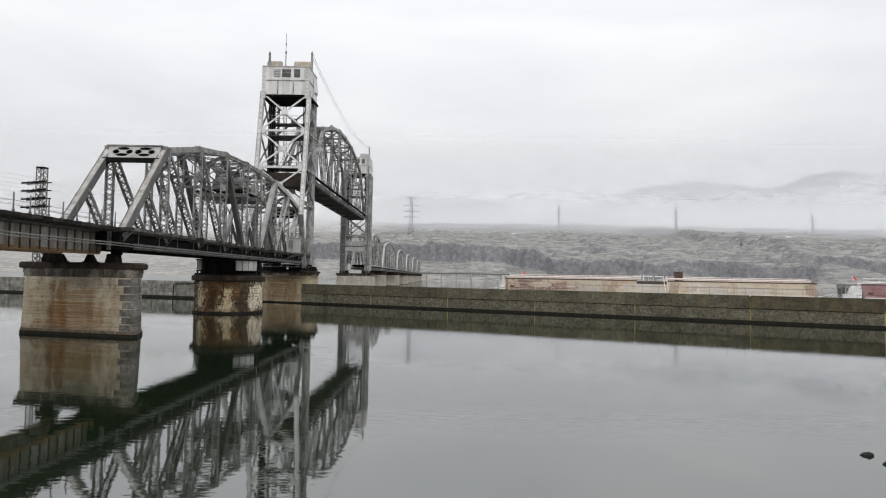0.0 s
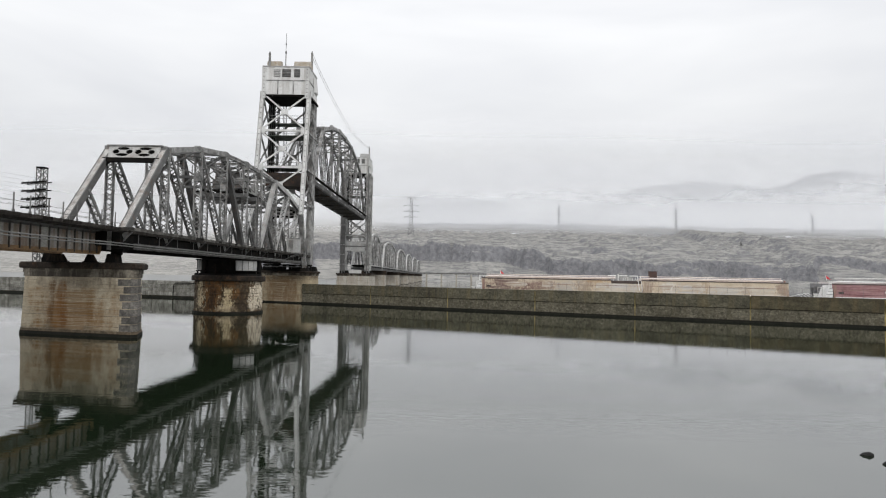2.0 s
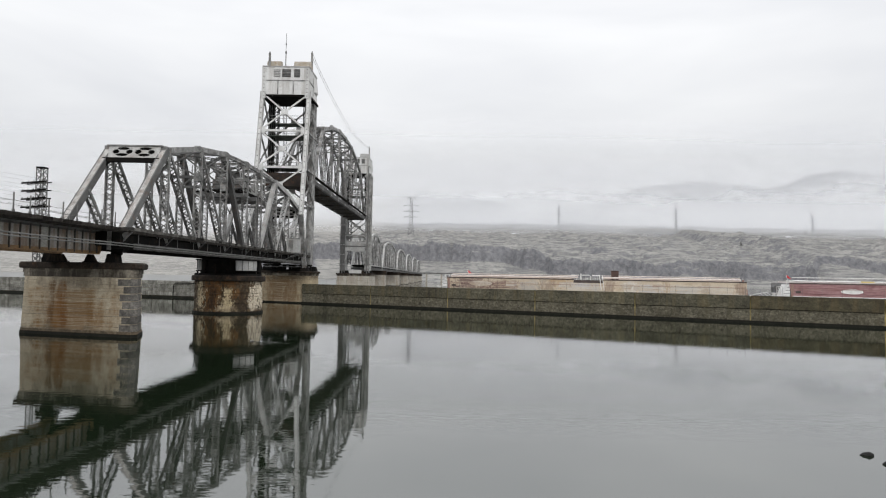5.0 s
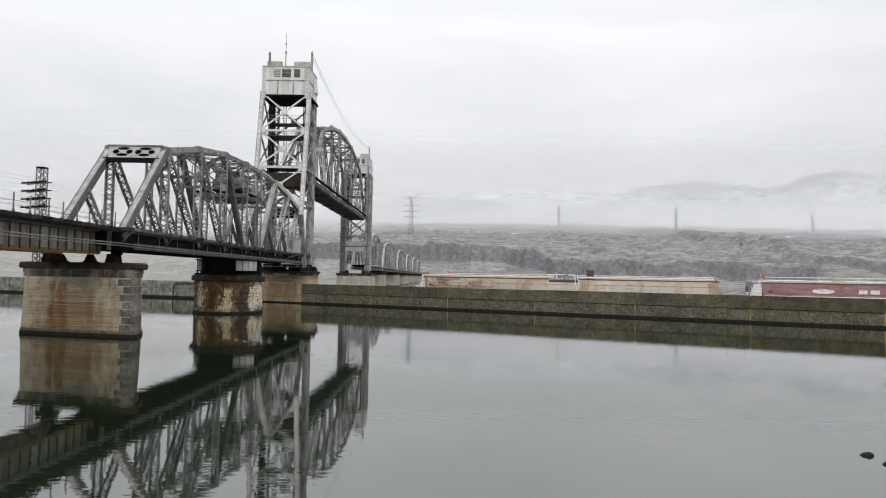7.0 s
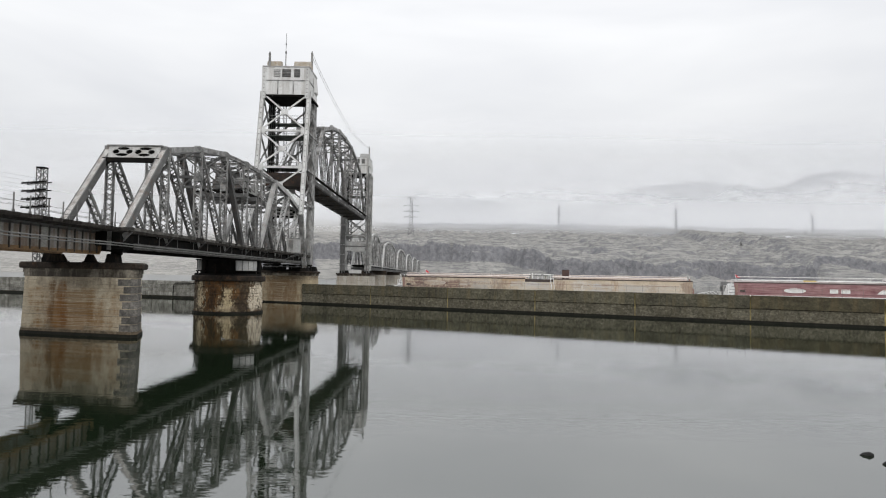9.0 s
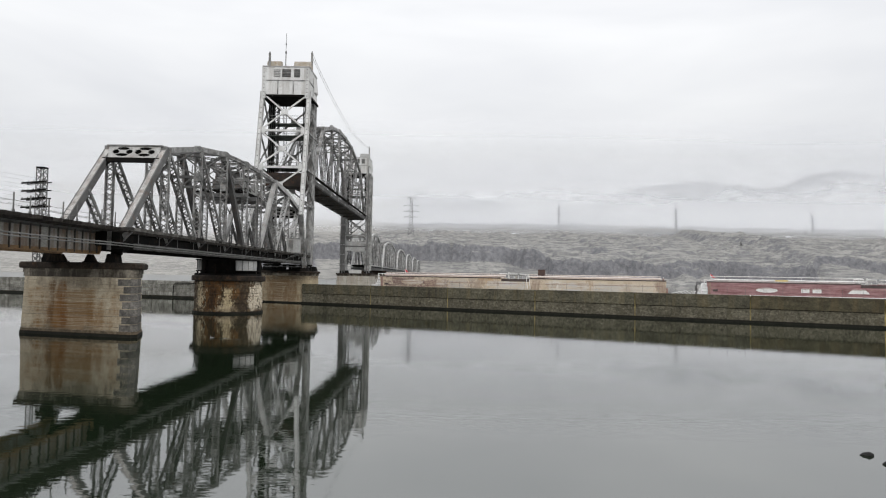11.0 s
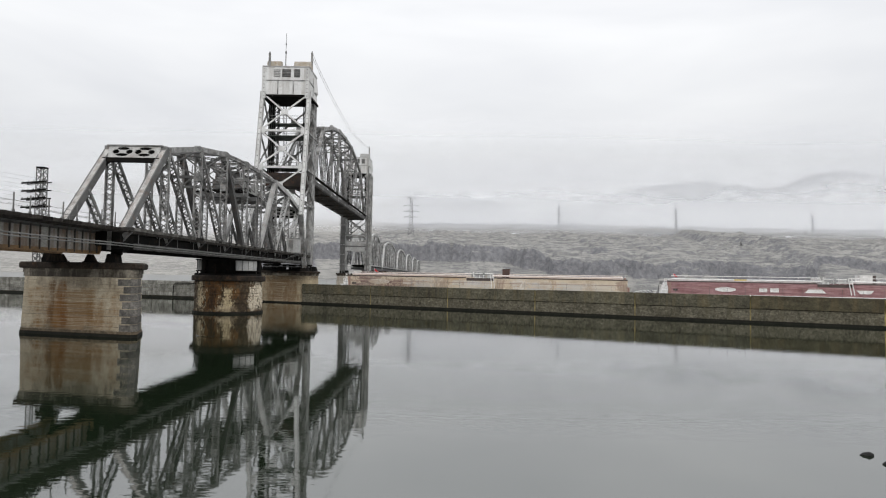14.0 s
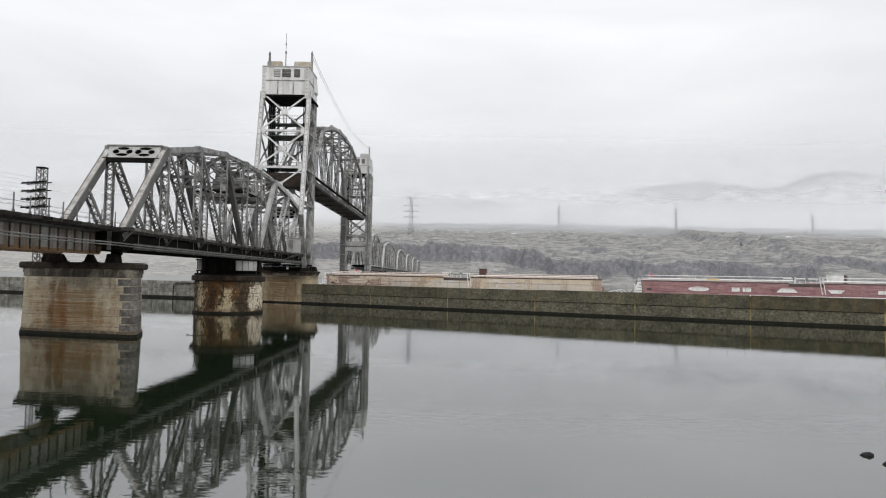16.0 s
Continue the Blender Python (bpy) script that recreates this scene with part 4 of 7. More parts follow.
def build_swing_span():
    t = thing("truss_span", (-29, 84.6, 5.5), "silver-painted riveted through truss resting on the round pivot pier", "bridge span")
    p = 7.72
    lo1 = [50.6 + p * k for k in range(5)]
    lo2 = [87.7 + p * k for k in range(5)]
    zb = 7.95
    for x in (XR, XL):
        tops = [(lo1[1], 16.55), (lo1[2], 18.2), (lo1[3], 19.15), (81.5, 19.4), (87.7, 19.4), (lo2[1], 19.15), (lo2[2], 18.2), (lo2[3], 16.55)]
        # chord sides painted near-black for the shade of the overhanging walkway
        part("bottom_chord", Geo().span((x - 0.26, lo1[0] - 0.5, zb - 0.88), (x + 0.26, lo2[4] + 0.5, zb + 0.3)), steel_dark, t, "grimy riveted bottom chord, deck shade painted in")
        for (ya, za), (yb, zc) in zip(tops, tops[1:]):
            if lo1[3] - 0.1 < ya < lo2[1] - 0.1:
                part("top_chord", Geo().laced((x, ya, za), (x, yb, zc), 0.44, 0.44, pitch=0.6, t=0.12, bar=0.09), steel, t, "light laced chord over the pivot")
                continue
            if ya > lo2[1] - 0.1:
                chord = part("top_chord", Geo().beam((x, ya, za), (x, yb, zc), 0.4, 0.46), steel_grey, t, "box chord with pale edge plates")
                for dx in (-0.26, 0.26):
                    part("edge_plate", Geo().beam((x + dx, ya, za), (x + dx, yb, zc), 0.12, 0.6), steel_pale, chord)
                continue
            part("top_chord", Geo().beam((x, ya, za), (x, yb, zc), 0.56, 0.6), steel, t)
            part("chord_angle", Geo().beam((x + 0.25, ya, za - 0.26), (x + 0.25, yb, zc - 0.26), 0.12, 0.12), steel_grey, t)
        for (yf, yt, zt) in ((lo1[0], lo1[1], 16.55), (lo2[4], lo2[3], 16.55)):
            part("end_post", Geo().beam((x, yf, zb), (x, yt, zt + 0.1), 0.6, 0.62), end_paint, t, "broad grimy inclined end post")
            for dx in (-0.27, 0.27):
                part("edge_angle", Geo().beam((x + dx, yf, zb), (x + dx, yt, zt + 0.1), 0.1, 0.66), steel_grey, t)
        # dark copy paints underside shade into one diagonal, the up-facing one stays pale
        for (yf, yt, zt, mt) in ((81.5, lo1[3], 19.15, shade_paint), (87.7, lo2[1], 19.15, steel_pale)):
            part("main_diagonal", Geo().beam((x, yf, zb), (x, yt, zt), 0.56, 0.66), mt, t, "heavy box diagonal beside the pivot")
        for y, z in ((lo1[1], 16.55), (lo1[2], 18.2), (lo1[3], 19.15), (81.5, 19.4), (87.7, 19.4), (lo2[1], 19.15), (lo2[2], 18.2), (lo2[3], 16.55)):
            part("vertical", Geo().laced((x, y, zb), (x, y, z - 0.2), 0.80, 0.32, pitch=0.48, t=0.1, bar=0.1, webs=True), steel, t, "laced vertical post")
        for ya, za, yb, zc in ((lo1[1], 16.55, lo1[2], zb), (lo1[2], 18.2, lo1[3], zb), (lo2[3], 16.55, lo2[2], zb), (lo2[2], 18.2, lo2[1], zb)):
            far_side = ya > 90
            # far-half diagonals take the paler paint, near-half ones the darker
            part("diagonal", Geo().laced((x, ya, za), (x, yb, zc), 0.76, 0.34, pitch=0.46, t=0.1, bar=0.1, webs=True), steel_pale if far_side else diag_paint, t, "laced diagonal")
            # light sub-tie from the diagonal's middle to the chord below
            ym, zm = (ya + yb) / 2, (za + zc) / 2
            part("sub_tie", Geo().laced((x, ym, zm), (x, ya + (yb - ya) * 0.02, zb + 0.4), 0.34, 0.36, pitch=0.45, t=0.08, bar=0.06), steel, t, "light laced sub-tie") if far_side else None
        for yf, yt in ((lo1[1], (lo1[0] + lo1[1]) / 2), (lo2[3], (lo2[3] + lo2[4]) / 2)):
            part("sub_strut", Geo().laced((x, yf, zb), (x, yt, 12.35), 0.66, 0.3, pitch=0.44, t=0.09, bar=0.09, webs=True), steel, t, "short laced strut")
        for k, zt in ((1, 12.6), (2, 13.4), (3, 12.2)):
            ym = (lo2[k - 1] + lo2[k]) / 2
            part("sub_post", Geo().laced((x, ym, zb), (x, ym, zt), 0.42, 0.4, pitch=0.5, t=0.09, bar=0.08), steel_grey, t, "light laced sub-post")
            part("sub_strut", Geo().laced((x, ym, zt), (x, lo2[k], 9.0), 0.36, 0.36, pitch=0.5, t=0.08, bar=0.07), steel_grey, t, "light laced sub-strut")
        for y, z in tops:
            g = Geo()
            gusset(g, x, y, z - 0.25, 1.1)
            part("gusset", g, steel, t)
        for y in (lo1[2], lo1[3], 81.5, 87.7, lo2[1], lo2[2]):
            part("sway_plate", Geo().box((x, y, 15.25), (0.70, 0.68, 0.8)), steel, t, "riveted connection plate")
        for y in lo1 + lo2:
            g = Geo()
            gusset(g, x, y, zb + 0.15, 1.05)
            part("gusset", g, steel_dark, t)
    # portals: a plate with cut openings, curved brackets at its ends
    for y, z, sgn in ((lo1[1] - 0.55, 16.55, -1), (lo2[3] + 0.55, 16.55, 1)):
        def holes(u, v):
            # crossed straps with rounded openings between them
            for c in (0.285, 0.715):
                a, b = (u - c) / 0.195, (v - 0.48) / 0.36
                for da, db, ra, rb in ((0.66, 0, 0.33, 0.50), (-0.66, 0, 0.33, 0.50), (0, 0.70, 0.60, 0.33), (0, -0.70, 0.60, 0.33)):
                    if ((a - da) / ra) ** 2 + ((b - db) / rb) ** 2 < 1:
                        return False
            return True

        part("portal", Geo().pierced(lambda u, v, w: (XL + 0.2 + u * (XR - XL - 0.4), y + w + sgn * 0.62 * v, z + 0.28 - 1.24 * v), 132, 36, holes, 0.1), portal_paint, t, "pierced portal plate with leaf-shaped openings")
        # rear plate added near-black, as the shade seen through the openings
        part("portal_back", Geo().add([(XL + 0.3, y + 0.3, z + 0.2), (XR - 0.3, y + 0.3, z + 0.2), (XR - 0.3, y + 0.34, z + 0.2), (XL + 0.3, y + 0.34, z + 0.2), (XL + 0.3, y + 0.3 + sgn * 0.6, z - 0.95), (XR - 0.3, y + 0.3 + sgn * 0.6, z - 0.95), (XR - 0.3, y + 0.34 + sgn * 0.6, z - 0.95), (XL + 0.3, y + 0.34 + sgn * 0.6, z - 0.95)], BOX), steel_dark, t, "rear plate of the portal box, dark as interior shade")
        # flange and knees painted near-black for the shadow under the portal
        part("portal_flange", Geo().span((XL, y - 0.28 + sgn * 0.6, z - 1.34), (XR, y + 0.28 + sgn * 0.6, z - 0.95)), steel_dark, t, "lower flange of the portal, painted as underside shade")
        part("portal_cap", Geo().span((XL, y - 0.2, z + 0.26), (XR, y + 0.2, z + 0.36)), steel, t)
        for x, s in ((XL, 1), (XR, -1)):
            def knee(u, v, s=s):
                return (u - 1) ** 2 + (v - 1) ** 2 > 1
            part("portal_knee", Geo().pierced(lambda u, v, w: (x + s * (0.2 + 1.1 * u), y + w + sgn * (0.62 + 0.3 * v), z - 1.22 - 1.0 * v), 16, 16, knee, 0.12), steel_dark, t, "rounded corner bracket")
    # top struts, sway frames and laterals
    nodes = [(lo1[2], 18.2), (lo1[3], 19.15), (81.5, 19.4), (87.7, 19.4), (lo2[1], 19.15), (lo2[2], 18.2)]
    for y, z in nodes:
        part("top_strut", Geo().beam((XL, y, z), (XR, y, z), 0.3, 0.3, (0, 1, 0)), steel, t)
        g = Geo()
        zlow = 15.3
        g.beam((XL, y, zlow), (XR, y, zlow), 0.22, 0.28, (0, 1, 0))
        g.beam((XL, y, zlow), (XR, y, z), 0.16, 0.16, (0, 1, 0)).beam((XL, y, z), (XR, y, zlow), 0.16, 0.16, (0, 1, 0))
        part("sway_frame", g, steel_grey, t)
    full = [(lo1[1], 16.55)] + nodes + [(lo2[3], 16.55)]
    for (ya, za), (yb, zc) in zip(full, full[1:]):
        part("top_lateral", Geo().laced((XL, ya, za), (XR, yb, zc), 0.25, 0.25, (0, 0, 1), 0.5, 0.05, 0.04).laced((XR, ya, za), (XL, yb, zc), 0.25, 0.25, (0, 0, 1), 0.5, 0.05, 0.04), steel_grey, t)
    floor_system(t, lo1 + lo2, DECK)
    part("end_strut", Geo().span((-27.0, 50.0, 6.95), (-26.7, 50.12, 8.42)).span((-27.08, 49.98, 7.5), (-26.62, 50.02, 7.66)), steel, t, "grey upright plate at the truss end")
    # bearings on the near pier and the tower pier
    for y in (51.3, 118.0):
        for x in (XL, XR):
            zp = 5.9
            part("bearing", Geo().prism([(x - 1.25, y - 0.5), (x - 0.4, y - 0.5), (x - 0.4, y + 0.7), (x - 1.25, y + 0.7)], zp, zp + 0.75, -0.16).rod((x - 1.0, y + 0.1, zp + 0.85), (x - 0.2, y + 0.1, zp + 0.85), 0.2, 10).span((x - 1.0, y - 0.3, zp + 0.95), (x + 0.1, y + 0.5, 7.1)), steel_dark, t, "dark cast bearing")
    for y in (92.0, 96.5, 101.0, 105.5, 110.0, 114.0):
        part("sway_brace", Geo().beam((XL, y, 11.6), (XR, y, 14.9), 0.12, 0.12, (0, 1, 0)) if y > 104 else Geo().beam((XL, y, 15.2), (XR, y, 17.4), 0.12, 0.12, (0, 1, 0)), steel_grey, t)
    return t


build_swing_span()


def build_machine_house():
    h = thing("machinery_house", (-29, 84.6, 15.6), "grey machinery house on dark beams between the trusses", "machinery house")
    for y in (80.6, 84.6, 88.6):
        part("carrying_beam", Geo().span((XL - 1.4, y - 0.2, 15.0), (XR + 0.6, y + 0.2, 15.5)), steel_grey, h)
    for x in (XL - 1.2, XL + 0.3, -29, XR - 0.3):
        part("side_beam", Geo().span((x - 0.15, 79.9, 15.6), (x + 0.15, 89.3, 15.95)), steel_dark, h)
    part("floor", Geo().span((XL + 0.6, 81.6, 15.95), (XR - 0.9, 87.6, 16.1)), timber, h)
    part("wall_box", Geo().span((XL + 0.9, 82.4, 16.1), (XR - 1.3, 86.8, 18.4)), steel, h, "grey plated house wall")
    part("roof", Geo().span((XL + 0.7, 82.1, 18.4), (XR - 1.1, 87.1, 18.55)), steel_grey, h)
    for i in range(2):
        part("window", Geo().span((XL + 1.2 + i * 1.3, 82.34, 16.7), (XL + 2.0 + i * 1.3, 82.40, 17.8)), steel_dark, h, "dark window")
    part("side_window", Geo().span((XR - 1.3, 83.2, 16.7), (XR - 1.24, 86.0, 17.8)), steel_dark, h, "dark window")
    for x in (XL - 1.2, XR + 0.3):
        for y in (80.2, 89.0):
            part("hanger_rod", Geo().beam((x, y, 15.2), (x * 0.7 - 29 * 0.3, y, 19.6), 0.1, 0.1), steel, h)
    for x, y, s in ((XL + 0.2, 80.6, 1), (XR - 0.4, 80.6, -1), (-29.3, 81.2, 1)):
        part("knee_brace", Geo().beam((x, y, 15.0), (x + s * 1.3, y, 12.9), 0.12, 0.14, (0, 1, 0)), steel_grey, h)
    part("gear_casing", Geo().rod((-29.8, 81.2, 16.9), (-28.3, 81.2, 16.9), 0.75, 16), steel_grey, h, "round gear casing")
    part("line_shaft", Geo().rod((XL, 81.2, 16.9), (XR, 81.2, 16.9), 0.09, 8), steel_dark, h)
    for x in (-30.4, -27.6):
        part("gear_wheel", Geo().rod((x, 83.0, 17.4), (x + 0.25, 83.0, 17.4), 1.15, 22), steel_grey, h, "large toothed gear wheel")
        part("motor", Geo().rod((x + 0.3, 80.6, 16.75), (x + 1.4, 80.6, 16.75), 0.42, 12).span((x + 0.3, 80.2, 16.1), (x + 1.4, 81.0, 16.5)), steel_grey, h)
    for x, y in ((-30.9, 87.6), (-27.0, 87.8), (-26.9, 81.4)):
        part("control_box", Geo().span((x - 0.4, y - 0.35, 16.1), (x + 0.4, y + 0.35, 17.6)), steel_pale, h, "pale equipment box")
    for y in (80.0, 84.6, 89.2):
        part("roof_post", Geo().beam((XR + 0.3, y, 16.1), (XR + 0.3, y, 18.9), 0.12, 0.12).beam((XL - 1.2, y, 16.1), (XL - 1.2, y, 18.9), 0.12, 0.12), steel, h)
        part("roof_brace", Geo().beam((XL - 1.2, y, 16.1), (-29, y, 18.9), 0.1, 0.12, (0, 1, 0)).beam((XR + 0.3, y, 16.1), (-29, y, 18.9), 0.1, 0.12, (0, 1, 0)), steel, h)
    for y in (82.3, 86.9):
        part("drive_shaft", Geo().beam((XR + 0.1, y, 16.3), (XR + 0.1, y + 0.2, 7.6), 0.14, 0.14), steel_grey, h)
    for z in (16.7, 17.2):
        part("handrail", Geo().rod((XL - 1.3, 79.95, z), (XR + 0.4, 79.95, z), 0.03, 6), steel, h)
    for i in range(6):
        x = XL - 1.3 + i * 1.4
        part("baluster", Geo().rod((x, 79.95, 16.1), (x, 79.95, 17.2), 0.03, 6), steel, h)


build_machine_house()


def build_walkway():
    w = thing("walkway", (-25.9, 66, DECK), "row of weathered timber outrigger ties along the bridge side", "walkway")
    y = 20.0
    while y < 117.5:
        part("outrigger_tie", outrigger if y > 50.4 else outrigger_dark, None, w, at=(-25.72, y, DECK - (0.08 if y > 50.4 else 0.2)))
        y += 1.05
    part("bearer", Geo().span((-25.52, 50.4, DECK - 0.42), (-25.40, 117.5, DECK - 0.21)), timber, w)
    part("bearer", Geo().span((-26.05, 20, DECK - 0.40), (-25.93, 117.5, DECK - 0.21)), timber, w)
    for k, y in enumerate([50.6 + 3.86 * k for k in range(18)]):
        if k % 2 == 0:
            g = Geo().beam((XR + 0.25, y, DECK - 0.4), (-25.3, y, DECK - 0.36), 0.14, 0.12, (0, 1, 0)).beam((XR + 0.2, y, DECK - 1.15), (-25.4, y, DECK - 0.4), 0.14, 0.1, (0, 1, 0))
            # brackets past the first carry the under-deck shade in darker paint
            part("bracket", g, steel_grey if y < 52 else shade_paint, w, "grey steel bracket" if y < 52 else "steel bracket, under-deck shade painted in")


build_walkway()


tray_grey = surface("weathered_tray", ((0.17, 0.167, 0.16), (0.085, 0.082, 0.077)), 0.9, 0, 0.8, 7, 0.4, fine=0.45, random=0.25, spec=0.15, streak=(0.05, 0.046, 0.04), streak_amount=0.5)


def build_pipes():
    c = thing("conduit_pipes", (-25.6, 66, 7.3), "pair of galvanised conduit pipes along the bridge side", "pipe")
    for x, z, r in ((-25.75, 7.46, 0.055), (-25.72, 7.27, 0.045)):
        g = Geo().tube([(x, y, z + 0.02 * math.sin(y * 0.42)) for y in np.arange(22, 119, 2.0)], r, 8)
        part("pipe", g, galvanised, c)
    # beside the truss they lie against a weathered plank tray
    for k in range(9):
        y = 52.0 + 7.3 * k
        part("tray_plank", Geo().span((-25.92, y + 0.03, 7.34), (-25.86, y + 7.27, 7.58)).span((-25.92, y + 0.03, 7.08), (-25.86, y + 7.27, 7.31)), tray_grey, c, "weathered grey tray plank")
    for y in np.arange(53.0, 118, 3.86):
        part("hanger", Geo().span((XR + 0.2, y - 0.04, 7.05), (-25.66, y + 0.04, 7.09)).span((-25.98, y - 0.04, 7.05), (-25.93, y + 0.04, 8.5)), steel_grey, c)


build_pipes()


def build_fence():
    f = thing("cable_fence", (-25.4, 40, DECK), "deck-edge fence of steel posts and sagging wires", "fence")
    ys = [28.9, 30.5, 32.1, 33.6, 35.1, 36.8, 38.3, 40.1, 41.6, 43.2, 44.7, 46.3, 48.2]
    hs = [1.05] * len(ys)
    for y, h in zip(ys, hs):
        part("post", Geo().rod((-25.45, y, DECK - 0.1), (-25.45, y, DECK + h), 0.045, 6).box((-25.45, y, DECK - 0.02), (0.12, 0.12, 0.16)), steel_grey, f)
    for dz in (0.35, 0.62):
        line = []
        for a, b in zip(ys, ys[1:]):
            line += [(-25.45, a + (b - a) * k / 4, DECK + dz - 0.04 * math.sin(math.pi * k / 4)) for k in range(4)]
        g = Geo().tube(line, 0.012, 4)
        part("wire", g, steel_grey, f)


build_fence()


def build_handrail():
    h = thing("track_handrail", (-31, 84, DECK), "slim steel handrail beside the track inside the truss", "railing")
    for dz in (0.55, 1.05):
        part("rail_bar", Geo().tube([(-30.95, y, DECK + dz) for y in np.arange(48.0, 118, 7.0)], 0.028, 6), steel, h)
    for y in np.arange(48.0, 118, 3.5):
        part("post", Geo().rod((-30.95, y, DECK - 0.1), (-30.95, y, DECK + 1.08), 0.03, 6), steel, h)


build_handrail()


# ---- lift towers ----
def build_tower(y0, y1, xr, xl, label, near):
    """y0: the face turned to the bank, y1: the other; the columns that guide the lift span are the broad ones."""
    t = thing("lift_tower", ((xr + xl) / 2, (y0 + y1) / 2, 5.85), label, "bridge tower", "lift towers")
    z0, roof = 5.85, 42.9
    lv = [37.9, 30.85, 24.1, 17.8]
    broad = y1 if near else y0
    foot = 15.6

    def front(z):
        """The bank-side face: it leans towards the lift span as it rises, and stands back again below the portal."""
        if not near:
            return y0
        return y0 - 0.165 * (lv[0] - z) if z > foot else y0 - 0.165 * (lv[0] - foot) + (foot - z) * 0.40

    for x, out in ((xr, 1), (xl, -1)):
        for y in (y0, y1):
            if y == broad:
                cx = x - (0.45 if out > 0 else 0.0) if near else x
                hw = 0.46 if near else 0.75
                deep = 2.0 if near and out > 0 else 0.5
                g = Geo().span((cx - hw, y - deep, z0), (cx + hw, y + 0.4, 37.6))
                for k in (-1, 1):
                    g.span((cx + k * (hw - 0.12) - 0.09, y - deep - 0.07, z0), (cx + k * (hw - 0.12) + 0.09, y - deep, 37.6))
                # left column greyer: the shadow it stands in is put into its paint
                part("guide_column", g, steel if out > 0 else steel_grey, t, "broad riveted guide column")
                part("guide_rail", Geo().span((cx - 0.14, y + (0.5 if near else -0.7), z0), (cx + 0.14, y + (0.7 if near else -0.5), roof - 3)), steel_grey, t)
                for z in np.arange(8.5, 37, 3.1):
                    part("splice_plate", Geo().span((cx - hw - (0.04 if near else 0.3), y - deep - 0.1, z), (cx + hw + (0.04 if near else 0.3), y + 0.44, z + 0.35)), steel, t)
            else:
                mt = tower_white if near else steel_pale
                cuts = [(lv[0] + 0.3, foot), (foot, z0 + 0.4)] if near else [(lv[0] + 0.3, z0)]
                for zt, zl in cuts:
                    fy = (lambda z: front(z)) if near else (lambda z: y)
                    leg = part("leg", Geo().beam((x, fy(zt), zt), (x, fy(zl), zl), 0.72, 0.6), mt if zl >= foot or not near else steel, t, "pale riveted tower leg")
                    part("leg_angle", Geo().beam((x + 0.3 * out, fy(zt) - 0.3, zt), (x + 0.3 * out, fy(zl) - 0.3, zl), 0.14, 0.1).beam((x - 0.3 * out, fy(zt) - 0.3, zt), (x - 0.3 * out, fy(zl) - 0.3, zl), 0.14, 0.1), steel_pale if zl >= foot or not near else steel, leg)
                    step_ = 1.0
                    z = zl + 0.5
                    while near and zl >= foot and z < zt - 0.4:
                        part("batten", Geo().box((x, fy(z) - 0.31, z), (0.24, 0.05, 0.13)), steel, leg)
                        z += step_
        for a, b in zip(lv, lv[1:]):
            part("side_brace", Geo().beam((x, front(a), a), (x, y1, b), 0.24, 0.26).beam((x, y1, a), (x, front(b), b), 0.24, 0.26), steel, t)
            part("side_strut", Geo().beam((x, front(b), b), (x, y1, b), 0.3, 0.36), steel, t)
        part("base_shoe", Geo().prism([(x - 0.8, front(z0) - 0.7), (x + 0.8, front(z0) - 0.7), (x + 0.8, front(z0) + 0.7), (x - 0.8, front(z0) + 0.7)], z0, z0 + 0.9, -0.35), steel_dark, t)
        part("base_shoe", Geo().prism([(x - 0.9, y1 - 0.9), (x + 0.9, y1 - 0.9), (x + 0.9, y1 + 0.9), (x - 0.9, y1 + 0.9)], z0, z0 + 0.9, -0.35), steel_dark, t)
    # bank face takes the paint brightened as lit, rear face the darker steel
    for face, mt in ((front, tower_white if near else steel_pale), (lambda z: y1, steel)):
        for a, b in zip(lv, lv[1:]):
            ya, yb, ym = face(a), face(b), face((a + b) / 2)
            part("brace", Geo().beam((xl, ya, a), (xr, yb, b), 0.26, 0.28, (0, 1, 0)), mt, t)
            part("brace", Geo().beam((xr, ya, a), (xl, yb, b), 0.26, 0.24, (0, 1, 0)), mt, t)
            part("brace_plate", Geo().box(((xl + xr) / 2, ym, (a + b) / 2), (1.15, 0.32, 0.95)), mt, t)
            part("strut", Geo().beam((xl, yb, b), (xr, yb, b), 0.34, 0.38, (0, 1, 0)), mt, t)
            for x, s in ((xl, 1), (xr, -1)):
                for z in ((a, b) if a == lv[0] else (b,)):
                    part("gusset", Geo().prism([(x, face(z) - 0.2), (x + s * 1.05, face(z) - 0.2), (x + s * 1.05, face(z) + 0.2), (x, face(z) + 0.2)][::s], z - 0.45, z + 0.45), mt, t)
    # plated head with louvres
    head = part("head", Geo().span((xl + 0.03, y0 - 0.45, 37.6), (xr - 0.02, y1 - 0.35, 42.6)), head_plate, t, "pale streaked machinery head")
    part("head_belt", Geo().span((xl - 0.03, y0 - 0.53, 40.05), (xr + 0.06, y1 - 0.25, 40.22)), steel, head)
    part("head_rim", Geo().span((xl - 0.05, y0 - 0.55, 42.6), (xr + 0.08, y1 - 0.2, 42.78)), steel_pale, head)
    # shade below the head put into near-black steel
    part("soffit", Geo().span((xl - 0.3, y0 - 0.3, 37.3), (xr + 0.3, y1 + 0.3, 37.6)), steel_dark, head, "underside painted dark as shade")
    for x in (xl + 0.3, xr - 0.3):
        post = part("corner_post", Geo().span((x - 0.36, y0 - 0.6, 36.9), (x + 0.36, y0 - 0.44, 42.5)), tower_white if near else steel_pale, head, "riveted corner post of the head")
